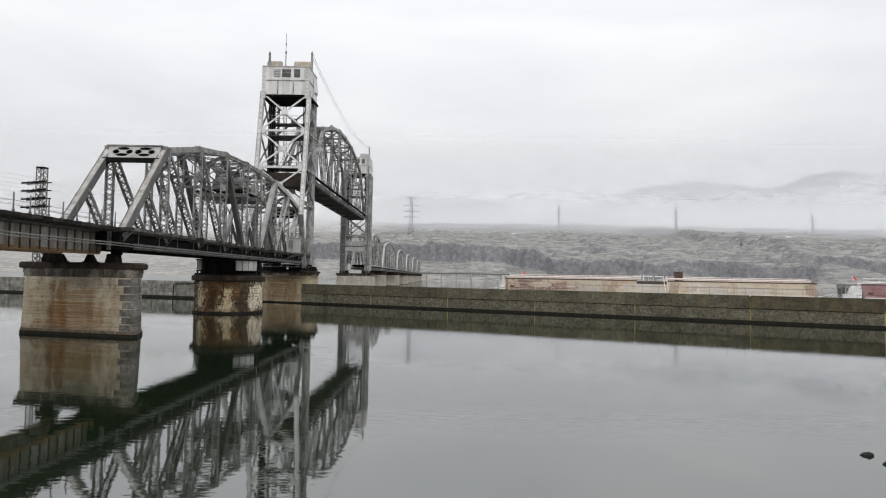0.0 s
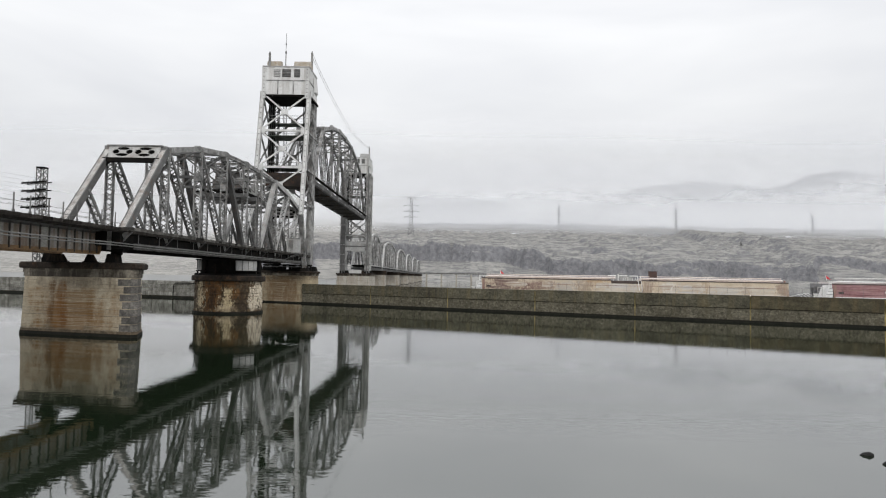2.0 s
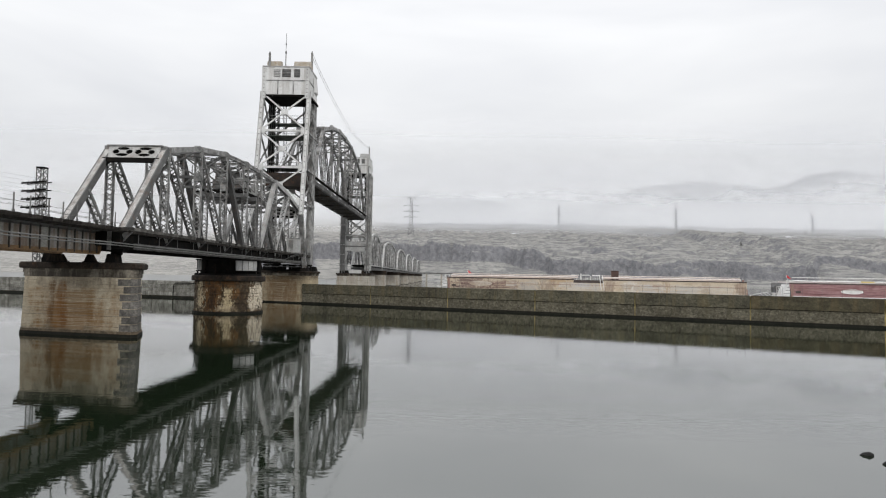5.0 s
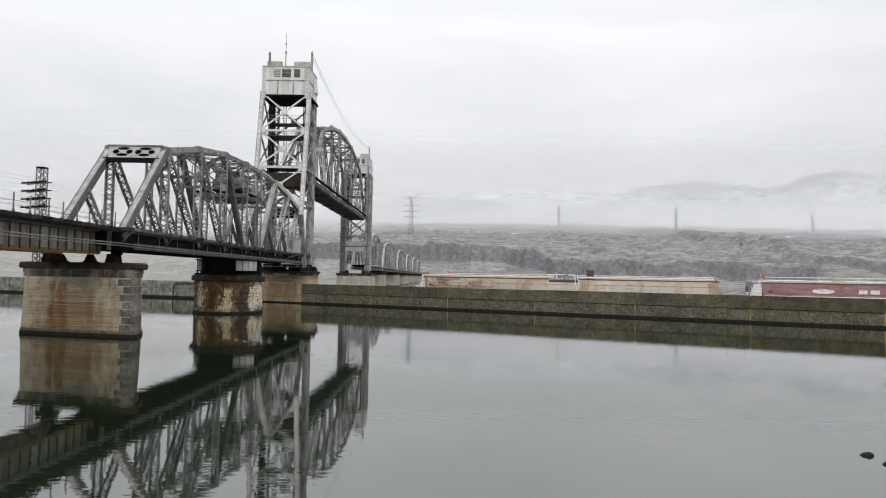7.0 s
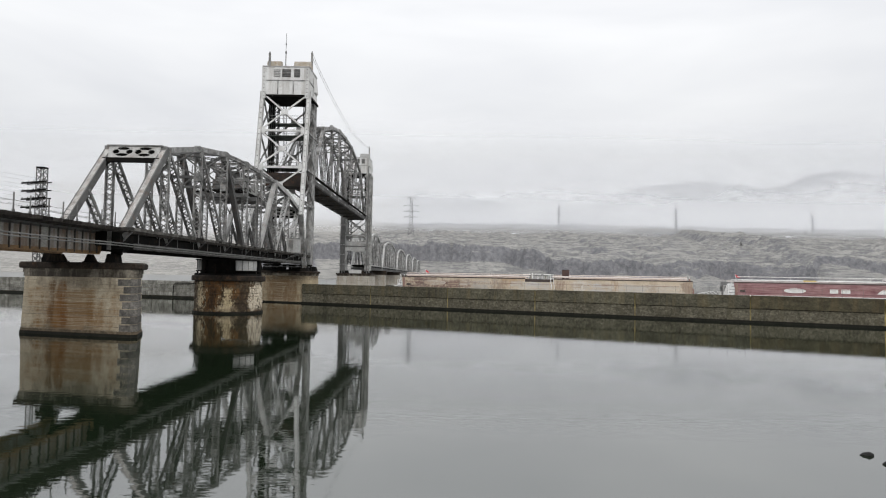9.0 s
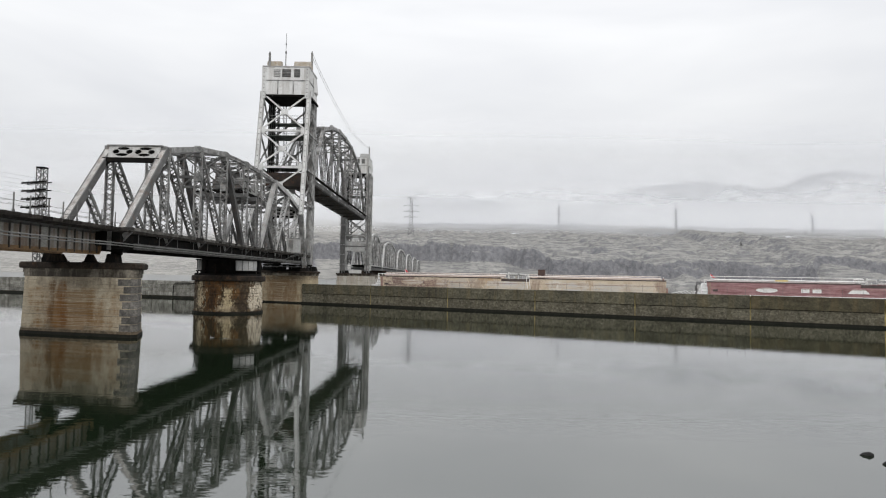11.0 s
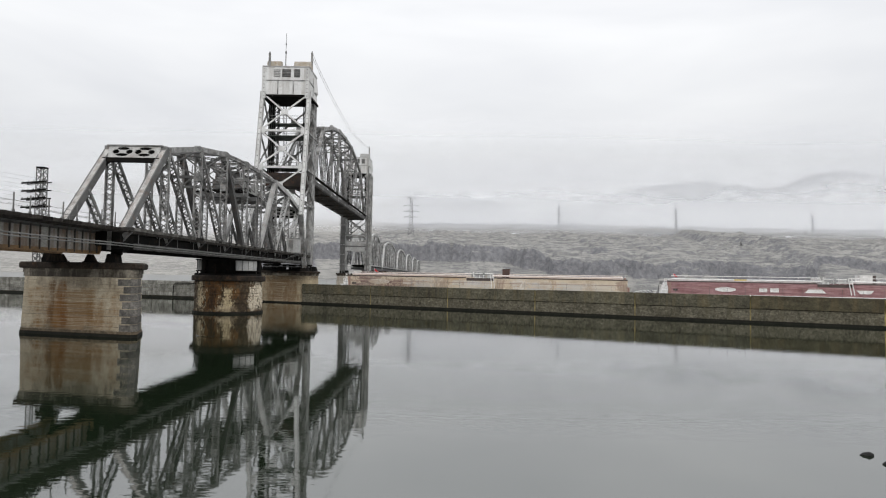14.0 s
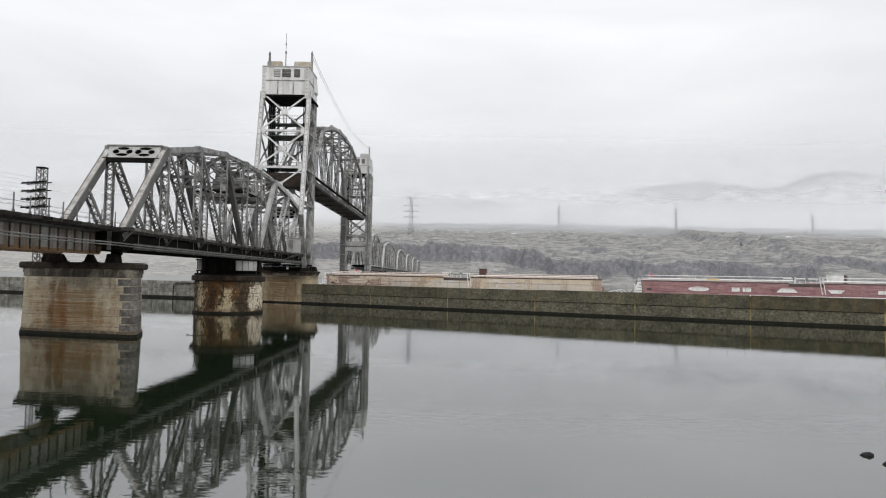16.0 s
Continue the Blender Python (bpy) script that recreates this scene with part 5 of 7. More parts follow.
        for z in np.arange(37.3, 42.3, 0.7):
            part("rivet_plate", Geo().box((x, y0 - 0.61, z), (0.24, 0.04, 0.13)), steel, post)
    # side plates whose lower edge swells over the sheave brackets
    for za, zc, b in ((39.1, 42.0, 0.42), (37.3, 39.0, 0.3)):
        part("side_bulge", Geo().add([(xr + 0.05, y1 - 3.1, za), (xr + 0.05, y1 - 0.5, za), (xr + 0.05, y1 - 0.5, zc), (xr + 0.05, y1 - 3.1, zc),
                                      (xr + b, y1 - 2.6, za + 0.25), (xr + b, y1 - 0.9, za + 0.25), (xr + 0.12, y1 - 0.6, zc), (xr + 0.12, y1 - 3.0, zc)], BOX), head_plate, head, "bulged side plate")
    for i in range(4):
        x = xl + (xr - xl) * (i / 3)
        if 0 < i < 3:
            part("head_rib", Geo().span((x - 0.09, y0 - 0.56, 37.65), (x + 0.09, y0 - 0.44, 40.05)), steel, head)
    for x0, x1_ in ((-2.55, -1.35), (-1.0, 0.55), (1.15, 2.2)):
        cx = (xl + xr) / 2 + 0.35
        lou = part("louvre", Geo().span((cx + x0, y0 - 0.5, 40.75), (cx + x1_, y0 - 0.43, 42.25)), steel_grey if x0 > -2 else steel_pale, head, "louvred vent")
        for k in range(5):
            part("slat", Geo().beam((cx + x0, y0 - 0.56, 40.95 + 0.28 * k), (cx + x1_, y0 - 0.56, 40.95 + 0.28 * k), 0.12, 0.04, (0, 1, -0.7)), steel if x0 > -2 else head_plate, lou)
    # sheave housings, corner masts
    for x, w in ((xl + 1.7, 1.25), (xr - 1.55, 1.5)):
        g = Geo()
        for i in range(8):
            a0, a1 = math.pi * i / 8, math.pi * (i + 1) / 8
            g.span((x - w, y0 + 1.5 - 0.9 * math.cos(a0) if a0 < a1 else 0, 42.85), (x + w, y0 + 1.5 - 0.9 * math.cos(a1) + 0.001, 43.2 + 1.0 * math.sin((a0 + a1) / 2)))
        part("sheave_housing", g, housing_paint if near else steel_pale, t, "rust-stained sheave housing" if near else "pale sheave housing")
        part("sheave", Geo().rod((x - 0.4, (y0 + y1) / 2 + 0.8, 43.1), (x + 0.4, (y0 + y1) / 2 + 0.8, 43.1), 1.1, 20), steel_grey, t)
    for x, y, zt in ((xl + 0.95, y0 + 0.4, 45.4), (xr - 0.65, y0 + 4.5, 47.0)):
        part("corner_mast", Geo().beam((x, y, 42.6), (x, y, zt), 0.34, 0.34).rod((x, y, zt), (x, y, zt + 0.35), 0.17, 8, 0.05), steel, t)
    # counterweight ropes and service ladder
    for x in (xl + 0.5, xl + 0.9, xl + 1.3, xr - 1.5, xr - 1.0):
        for y in ((y0 + y1) / 2 - 0.6, (y0 + y1) / 2 + 0.4):
            part("rope", Geo().rod((x, y, 23.5), (x, y, 37.6), 0.10, 6), steel_dark, t)
    part("lift_shaft", Geo().lattice((xl + 1.1, y1 - 1.4, 9), (xl + 1.1, y1 - 1.4, 37.6), 1.0, 1.1, 0.14, 0.09), steel_grey, t)
    if near:
        part("counterweight", Geo().span((xl + 0.6, y0 + 0.9, 21.2), (xr - 0.6, y1 - 1.3, 23.6)), weight_brown, t, "dark brown counterweight block")
    for z in (30.5, 33.2, 24.6):
        part("platform", Geo().span((xl + 0.4, y0 + 1.6 if z < 33 else y0 + 3.6, z), (xr - 0.5, y1 - 0.4, z + 0.12)), platform_green, t, "dark green platform")
        for dz in (0.5, 1.05):
            part("platform_rail", Geo().rod((xl + 0.4, y0 + 1.65, z + dz), (xr - 0.5, y0 + 1.65, z + dz), 0.035, 6), steel, t)
    part("stair", Geo().beam((xl + 2.6, y0 + 3.0, 24.1), (xl + 5.6, y0 + 3.0, 30.6), 0.8, 0.16, (0, 1, 0)).beam((xl + 2.6, y0 + 2.6, 25.1), (xl + 5.6, y0 + 2.6, 31.6), 0.06, 0.06, (0, 1, 0)), steel_pale, t, "pale inclined stair")
    # lower portal, where the far tower stands over the track
    if not near:
        for y in (y0, y1):
            part("portal_plate", Geo().span((xl, y - 0.1, 12.9), (xr, y + 0.1, 15.9)), steel_pale, t, "plated portal over the track")
            part("portal_strut", Geo().beam((xl, y - 0.15, 14.4), (xr, y - 0.15, 14.4), 0.2, 0.3, (0, 1, 0)), steel_grey, t)
            for x, s in ((xl, 1), (xr, -1)):
                part("knee", Geo().beam((x + s * 0.2, y, 8.6), (x + s * 1.6, y, 12.4), 0.3, 0.4, (0, 1, 0)), steel_pale, t)
    return t


head_plate = surface("tower_head_paint", ((0.68, 0.68, 0.67), (0.56, 0.56, 0.55)), 0.6, 0.1, 0.35, 7, 0.12, streak=(0.28, 0.255, 0.22), streak_amount=0.5, rust=RUST, rust_amount=0.18)
housing_paint = surface("rusting_housing", ((0.46, 0.43, 0.38), (0.34, 0.29, 0.22)), 0.8, 0.0, 1.2, 8, 0.2, rust=(0.30, 0.16, 0.06), rust_amount=0.7)
weight_brown = surface("grimy_brown_plate", ((0.055, 0.043, 0.036), (0.03, 0.026, 0.024)), 0.85, 0, 0.7, 8, 0.2, rust=(0.12, 0.055, 0.03), rust_amount=0.5, spec=0.2)
platform_green = surface("dark_green_deck_paint", ((0.05, 0.062, 0.05), (0.075, 0.085, 0.07)), 0.7, 0.0, 1, 8, 0.1)
build_tower(113.0, 119.5, -25.4, -33.8, "tall silver steel lift tower with plated machinery head", True)
build_tower(200.0, 208.0, -25.2, -33.0, "far silver steel lift tower standing over the track", False)


def build_tower_extras():
    a = thing("radio_mast", (-30.6, 116, 42.85), "thin whip radio mast on the tower head", "antenna")
    part("mast", Geo().rod((-30.6, 116, 42.8), (-30.6, 116, 46.5), 0.09, 8).rod((-30.6, 116, 46.5), (-30.6, 116, 50.1), 0.05, 6), galvanised, a)
    part("collar", Geo().rod((-30.6, 116, 46.3), (-30.6, 116, 46.7), 0.17, 8).rod((-30.6, 116, 48.0), (-30.6, 116, 48.15), 0.14, 8), steel_grey, a)
    s = thing("relay_cabinet", (-24.95, 102.8, DECK), "pale grey plated relay cabinet on a bracketed platform", "cabinet")
    part("body", Geo().span((-25.9, 102.0, DECK), (-24.0, 103.7, DECK + 2.3)), steel_pale, s)
    part("door", Geo().span((-25.6, 101.94, DECK + 0.15), (-24.85, 102.0, DECK + 2.0)), steel, s)
    part("roof", Geo().span((-26.0, 101.9, DECK + 2.3), (-23.9, 103.8, DECK + 2.38)), steel, s)
    floor_ = part("platform", Geo().span((-26.05, 101.8, DECK - 0.16), (-23.85, 104.0, DECK)), steel_grey, s)
    for y in (102.0, 103.7):
        part("bracket", Geo().beam((XR + 0.2, y, DECK - 1.1), (-23.95, y, DECK - 0.16), 0.12, 0.14, (0, 1, 0)), steel_grey, floor_)
    e = thing("end_bearing_bent", (-29, 114.5, 5.85), "dark steel bent and wedge gear below the truss end", "bridge bearing")
    part("sill", Geo().span((-33.6, 116.4, 5.85), (-25.0, 117.2, 6.15)), steel_dark, e)
    part("cap_beam", Geo().span((-33.8, 116.3, 6.8), (-24.9, 117.3, 7.05)), steel_dark, e)
    for k, x in enumerate((-33.2, -32.0, -31.2, -29.9, -28.9, -28.2, -27.0, -25.7, -25.2)):
        part("post", Geo().span((x - 0.2 - 0.1 * (k % 2), 116.5, 6.12), (x + 0.2, 117.1, 6.82)), steel_dark, e)
    for x in (-32.6, -30.5, -27.6):
        part("wedge", Geo().prism([(x - 0.6, 115.9), (x + 0.5, 115.9), (x + 0.5, 117.6), (x - 0.6, 117.6)], 6.14, 6.6, -0.2), steel_dark, e)
    part("shaft", Geo().rod((-33.4, 116.0, 6.6), (-25.1, 116.0, 6.6), 0.1, 8), steel_grey, e)
    for k, (dx, sag) in enumerate(((0.0, 7.0), (0.3, 7.8))):
        p0, p1 = Vector((-26.05 - dx, 117.5, 47.0)), Vector((-25.85 - dx, 204.5, 46.8))
        g = Geo().tube([p0.lerp(p1, i / 28) - Vector((0, 0, sag * 1.68 * (i / 28) * (1 - i / 28))) for i in range(29)], 0.03, 5)
        single("power_cable", g, galvanised, "slack power cable slung between the lift towers", "cable", "tower cables")


build_tower_extras()


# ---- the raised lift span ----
# floor and soffit steel, darker than the trusses, with rust blotches
soffit_steel = surface("dark_soffit_steel", ((0.08, 0.076, 0.07), (0.038, 0.036, 0.033)), 0.85, 0, 0.5, 7, 0.2, fine=0.4, rust=(0.16, 0.085, 0.045), rust_amount=0.45, spec=0.2)


def build_lift_span():
    y0, y1, n = 121.2, 198.6, 8
    ys = [y0 + (y1 - y0) * k / n for k in range(n + 1)]
    zb = 23.1
    tops = {1: 35.6, 2: 38.2, 3: 39.6, 4: 39.9, 5: 39.6, 6: 38.2, 7: 35.6}
    t = thing("lift_span", (-29, 160, zb), "raised silver steel camelback lift span hanging between towers", "bridge span")
    for x in (XR, XL):
        part("bottom_chord", Geo().span((x - 0.3, y0, zb - 0.25), (x + 0.3, y1, zb + 0.5)), steel_grey, t)
        for k in range(1, n - 1):
            part("top_chord", Geo().beam((x, ys[k], tops[k]), (x, ys[k + 1], tops[k + 1]), 0.6, 0.65), steel, t)
        part("end_post", Geo().beam((x, y0, zb), (x, ys[1], tops[1]), 0.55, 0.55), steel, t)
        part("end_post", Geo().beam((x, y1, zb), (x, ys[-2], tops[7]), 0.6, 0.65), steel, t)
        for k in range(1, n):
            part("vertical", Geo().laced((x, ys[k], zb), (x, ys[k], tops[k] - 0.2), 0.45, 0.55, (1, 0, 0), 0.8, 0.09, 0.07), steel, t)
        for k in range(1, n // 2):
            part("diagonal", Geo().laced((x, ys[k], tops[k]), (x, ys[k + 1], zb), 0.45, 0.45, (1, 0, 0), 0.8, 0.09, 0.07), steel_grey, t)
            part("diagonal", Geo().laced((x, ys[n - k], tops[n - k]), (x, ys[n - k - 1], zb), 0.45, 0.45, (1, 0, 0), 0.8, 0.09, 0.07), steel_grey, t)
        for k in range(1, n):
            for zz in (tops[k] - 0.2, zb + 0.3):
                g = Geo()
                gusset(g, x, ys[k], zz, 1.3)
                part("gusset", g, steel, t)
        for yy, s in ((y0, -1), (y1, 1)):
            for k in range(3):
                part("lifting_rope", Geo().rod((x + 0.3 * (k - 1), yy + s * 0.3, zb), (x + 0.3 * (k - 1), yy - s * 0.1 + (-2.2 if s < 0 else 1.8), 42.0), 0.06, 6), steel_dark, t)
    for k in range(1, n):
        part("sway_frame", Geo().beam((XL, ys[k], tops[k]), (XR, ys[k], tops[k]), 0.3, 0.4, (0, 1, 0)).beam((XL, ys[k], tops[k] - 3.5), (XR, ys[k], tops[k] - 3.5), 0.2, 0.3, (0, 1, 0))
             .beam((XL, ys[k], tops[k]), (XR, ys[k], tops[k] - 3.5), 0.16, 0.16, (0, 1, 0)).beam((XR, ys[k], tops[k]), (XL, ys[k], tops[k] - 3.5), 0.16, 0.16, (0, 1, 0)), steel_grey, t)
    for k in range(1, n - 1):
        part("top_lateral", Geo().beam((XL, ys[k], tops[k]), (XR, ys[k + 1], tops[k + 1]), 0.2, 0.2, (0, 0, 1)).beam((XR, ys[k], tops[k]), (XL, ys[k + 1], tops[k + 1]), 0.2, 0.2, (0, 0, 1)), steel_grey, t)
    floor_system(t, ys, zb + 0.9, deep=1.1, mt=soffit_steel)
    part("deck_plate", Geo().span((XL + 0.3, y0, zb - 0.1), (XR - 0.3, y1, zb)), soffit_steel, t, "dark rust-blotched soffit plating")
    for x in (XR + 0.7,):
        part("side_walkway", Geo().span((x - 0.4, y0, zb + 0.75), (x + 0.3, y1, zb + 0.9)), timber, t)


build_lift_span()


# ---- the far fixed spans ----
def build_far_span(y0, y1, n):
    ys = [y0 + (y1 - y0) * k / n for k in range(n + 1)]
    t = thing("river_span", (-29, (y0 + y1) / 2, DECK), "distant silver camelback truss span over the river", "bridge span", "river spans")
    zb = 7.6
    tops = [zb + 8.4 + 4.3 * math.sin(math.pi * (k - 0.2) / (n - 0.4)) ** 0.8 if 0 < k < n else zb for k in range(n + 1)]
    for x in (XR, XL):
        part("bottom_chord", Geo().span((x - 0.3, y0, zb - 0.4), (x + 0.3, y1, zb + 0.5)), steel_grey, t)
        for k in range(n):
            part("top_chord" if 0 < k < n - 1 else "end_post", Geo().beam((x, ys[k], tops[k]), (x, ys[k + 1], tops[k + 1]), 0.7, 0.75), steel_pale, t)
        for k in range(1, n):
            part("vertical", Geo().beam((x, ys[k], zb), (x, ys[k], tops[k]), 0.5, 0.5), steel, t)
        for k in range(1, n - 1):
            up = k < n / 2
            part("diagonal", Geo().beam((x, ys[k], tops[k] if up else zb), (x, ys[k + 1], zb if up else tops[k + 1]), 0.4, 0.4), steel, t)
    for k in range(1, n):
        part("sway_frame", Geo().beam((XL, ys[k], tops[k]), (XR, ys[k], tops[k]), 0.4, 0.5, (0, 1, 0)).beam((XL, ys[k], tops[k] - 2.6), (XR, ys[k], tops[k] - 2.6), 0.3, 0.3, (0, 1, 0)), steel, t)
    part("deck", Geo().span((XL, y0, DECK - 0.6), (XR, y1, DECK)), steel_dark, t)
    part("side_walkway", Geo().span((XR, y0, DECK - 0.3), (XR + 1.0, y1, DECK)), steel_pale, t)
    return t


bounds = [209.5, 256, 331, 406, 481, 556, 631]
for a, b in zip(bounds, bounds[1:]):
    build_far_span(a + 0.8, b - 0.8, 5 if b - a < 60 else 8)
for y in bounds[1:]:
    build_pier("river_pier", [(-34, y - 1.6), (-24.5, y - 1.6), (-24.5, y + 1.6), (-34, y + 1.6)], 5.6, 7.25, concrete_far, "distant pale concrete river pier", 3, batter=0.3, ledge=False)


def build_viaduct():
    v = thing("viaduct", (40, 636, 0), "distant low railway viaduct on grey steel bents", "viaduct")
    part("girder", Geo().span((-30, 634, 7.6), (120, 638, 8.9)), steel, v)
    part("deck", Geo().span((-30, 633.4, 8.9), (120, 638.6, 9.2)), steel, v)
    for i in range(10):
        x = -20 + 15 * i
        part("bent", Geo().span((x - 0.8, 634.4, -1), (x + 0.8, 637.6, 7.6)), concrete_far, v, "grey concrete bent")


build_viaduct()


# ---- poles and pylons ----
def build_line_pole():
    x, y, z0 = -35.25, 54.4, 5.95
    t = thing("lattice_pole", (x, y, z0), "dark steel lattice line pole with four crossarms on the pier", "utility pole")
    part("mast", Geo().lattice((x, y, z0), (x, y, 14.05), 0.60, 0.55, 0.06, 0.035), steel_grey, t)
    part("cap", Geo().span((x - 0.34, y - 0.34, 14.05), (x + 0.34, y + 0.34, 14.17)), steel_dark, t)
    for z in (10.7, 11.4, 12.1, 12.8):
        arm = part("crossarm", Geo().beam((x - 1.5, y - 0.36, z - 0.1), (x + 0.62, y - 0.36, z + 0.1), 0.1, 0.13, (0, 1, 0)).beam((x - 1.5, y + 0.36, z - 0.1), (x + 0.62, y + 0.36, z + 0.1), 0.08, 0.1, (0, 1, 0)), steel_dark, t)
        for k in range(5):
            xx = x - 1.4 + k * 0.47
            part("insulator", Geo().rod((xx, y - 0.36, z + 0.1 * (xx - x) + 0.08), (xx, y - 0.36, z + 0.1 * (xx - x) + 0.22), 0.035, 6, 0.025), steel_dark, arm)
    for k, z in enumerate((10.75, 11.45, 12.15, 12.85)):
        for dx in (-1.4, 0.9):
            p0, p1 = Vector((x + dx, y - 0.5, z + 0.15)), Vector((x + dx - 6, 4.0, z + 1.2))
            g = Geo().tube([p0.lerp(p1, i / 14) - Vector((0, 0, 2.8 * (i / 14) * (1 - i / 14))) for i in range(15)], 0.006, 4)
            single("overhead_wire", g, steel_grey, "thin overhead wire sagging from the lattice pole", "wire", "overhead wires")


build_line_pole()


pylon_zinc = surface("weathered_pylon_zinc", ((0.22, 0.22, 0.225), (0.15, 0.15, 0.155)), 0.8, 0.0, 0.3, 4, 0.1)


def build_pylon(x, y, z, h, broad):
    """A broad pylon has three long double arms and a crown; a slim one is a narrow mast with short arms."""
    t = thing("power_pylon", (x, y, z), "distant grey lattice power pylon with long double arms" if broad else "distant slim grey lattice power pylon in fog", "pylon", "power pylons")
    w0, w1 = (h * 0.085, h * 0.030) if broad else (h * 0.034, h * 0.026)
    bend = 0.42 if broad else 0.3
    waist = h * 0.036 if broad else h * 0.03
    bar = 0.46 if broad else 0.3
    g = Geo()

    def half(f_):
        return w0 + (waist - w0) * f_ / bend if f_ < bend else waist + (w1 - waist) * (f_ - bend) / (1 - bend)

    panels = 15 if broad else 12
    cut = [k / panels for k in range(panels + 1)]
    for a, b in zip(cut, cut[1:]):
        wa, wb = half(a), half(b)
        za, zc = z + h * a, z + h * b
        for i in (-1, 1):
            for j in (-1, 1):
                g.beam((x + i * wa, y + j * wa, za), (x + i * wb, y + j * wb, zc), bar, bar)
            g.beam((x + i * wa, y - wa, za), (x + i * wb, y + wb, zc), bar * 0.6, bar * 0.6)
            g.beam((x - wa, y + i * wa, za), (x + wb, y + i * wb, zc), bar * 0.6, bar * 0.6).beam((x + wa, y + i * wa, za), (x - wb, y + i * wb, zc), bar * 0.6, bar * 0.6)
    part("lattice", g, pylon_zinc, t)
    arms = ((0.985, 0.105), (0.79, 0.20), (0.645, 0.205), (0.50, 0.185)) if broad else ((0.97, 0.085), (0.74, 0.17), (0.56, 0.165))
    for f_, reach in arms:
        e = h * reach
        rise = h * (0.028 if broad else 0.03)
        za = z + h * f_
        g = Geo().beam((x - e, y, za), (x + e, y, za), 0.5, 0.5, (0, 1, 0))
        for s_ in (-1, 1):
            g.beam((x + s_ * e, y, za), (x + s_ * half(f_), y, za + rise), bar * 0.8, bar * 0.8, (0, 1, 0))
            for q in (0.35, 0.65):
                g.beam((x + s_ * e * q, y, za), (x + s_ * e * q, y, za + rise * (1 - q)), bar * 0.6, bar * 0.6, (0, 1, 0))
        part("arm", g, pylon_zinc, t)
        for s_ in (-0.95, 0.95):
            part("insulator", Geo().rod((x + s_ * e, y, za), (x + s_ * e, y, za - 2.2), 0.16, 6), pylon_zinc, t)


for px, py, pt, broad in ((-57.5, 1000, 129.8, True), (212, 1200, 143.3, False), (434, 1200, 142.9, False), (808, 1400, 156, False)):
    base = land_height(px, py)
    build_pylon(px, py, base - 1, pt - base + 1, broad)


# ---- far shore: trees and farm buildings ----
# foliage greyed and lifted so its colour holds the distance haze
leaf = surface("haze_lifted_foliage", ((0.155, 0.158, 0.155), (0.21, 0.21, 0.20)), 0.95, 0, 0.8, 4, 0.3)
bark = surface("grey_bark", ((0.10, 0.09, 0.08), (0.07, 0.063, 0.055)), 0.95, 0, 2, 8, 0.3)
barn_white = surface("white_barn_sheet", ((0.62, 0.62, 0.62), (0.52, 0.52, 0.52)), 0.5, 0, 0.4, 3, 0.1)
barn_roof = surface("pale_barn_roof", ((0.62, 0.63, 0.65), (0.50, 0.51, 0.53)), 0.5, 0.1, 0.4, 3, 0.1)


def build_tree(x, y, h, seed, wide=0.35):
    rnd = random.Random(seed)
    z = land_height(x, y) - 0.4
    t = thing("tree", (x, y, z), "distant dark bare-looking tree on the terrace", "tree", "terrace trees")
    trunk = Geo().rod((x, y, z), (x, y, z + h * 0.6), h * 0.035, 7, h * 0.012)
    for k in range(6):
        a = rnd.uniform(0, 6.28)
        b = h * rnd.uniform(0.3, 0.55)
        trunk.rod((x, y, z + b), (x + math.cos(a) * h * wide * 0.7, y + math.sin(a) * h * wide * 0.7, z + b + h * 0.2), h * 0.014, 5, h * 0.005)
    part("trunk", trunk, bark, t)
    g = Geo()
    for k in range(150):
        u, a = rnd.random(), rnd.uniform(0, 6.28)
        zz = 0.25 + 0.75 * u
        rr = wide * h * (1.05 - u if wide < 0.3 else math.sin(math.pi * (0.1 + 0.82 * u)) ** 0.7) * rnd.uniform(0.3, 1.1)
        c = Vector((x + rr * math.cos(a), y + rr * math.sin(a), z + h * zz))
        s = h * rnd.uniform(0.03, 0.075)
        d1 = Vector((rnd.uniform(-1, 1), rnd.uniform(-1, 1), rnd.uniform(-1, 1))).normalized() * s
        d2 = d1.orthogonal().normalized() * s * rnd.uniform(0.5, 1)
        d3 = d1.cross(d2).normalized() * s * 0.4
        g.add([c - d1, c + d2, c + d1, c - d2, c + d3, c - d3], [(0, 1, 4), (1, 2, 4), (2, 3, 4), (3, 0, 4), (1, 0, 5), (2, 1, 5), (3, 2, 5), (0, 3, 5)])
    part("crown", g, leaf, t)


def far_x(u, y):
    """Across the valley: the place at depth y along the bearing u."""
    return u * y


for k, (u, y, h, w) in enumerate(((0.464, 860, 9.5, 0.28), (0.305, 1215, 9, 0.5), (0.318, 1222, 8, 0.5), (0.332, 1218, 7, 0.5), (0.50, 1240, 10, 0.45), (0.512, 1245, 11, 0.45),
                                  (0.526, 1250, 9, 0.5), (0.545, 1260, 11, 0.45), (0.566, 1255, 10, 0.5), (0.585, 1260, 9, 0.5), (0.601, 1250, 8, 0.5), (0.66, 1290, 9, 0.5), (0.41, 1230, 7, 0.5))):
    build_tree(far_x(u, y), y, h, 40 + k, w)


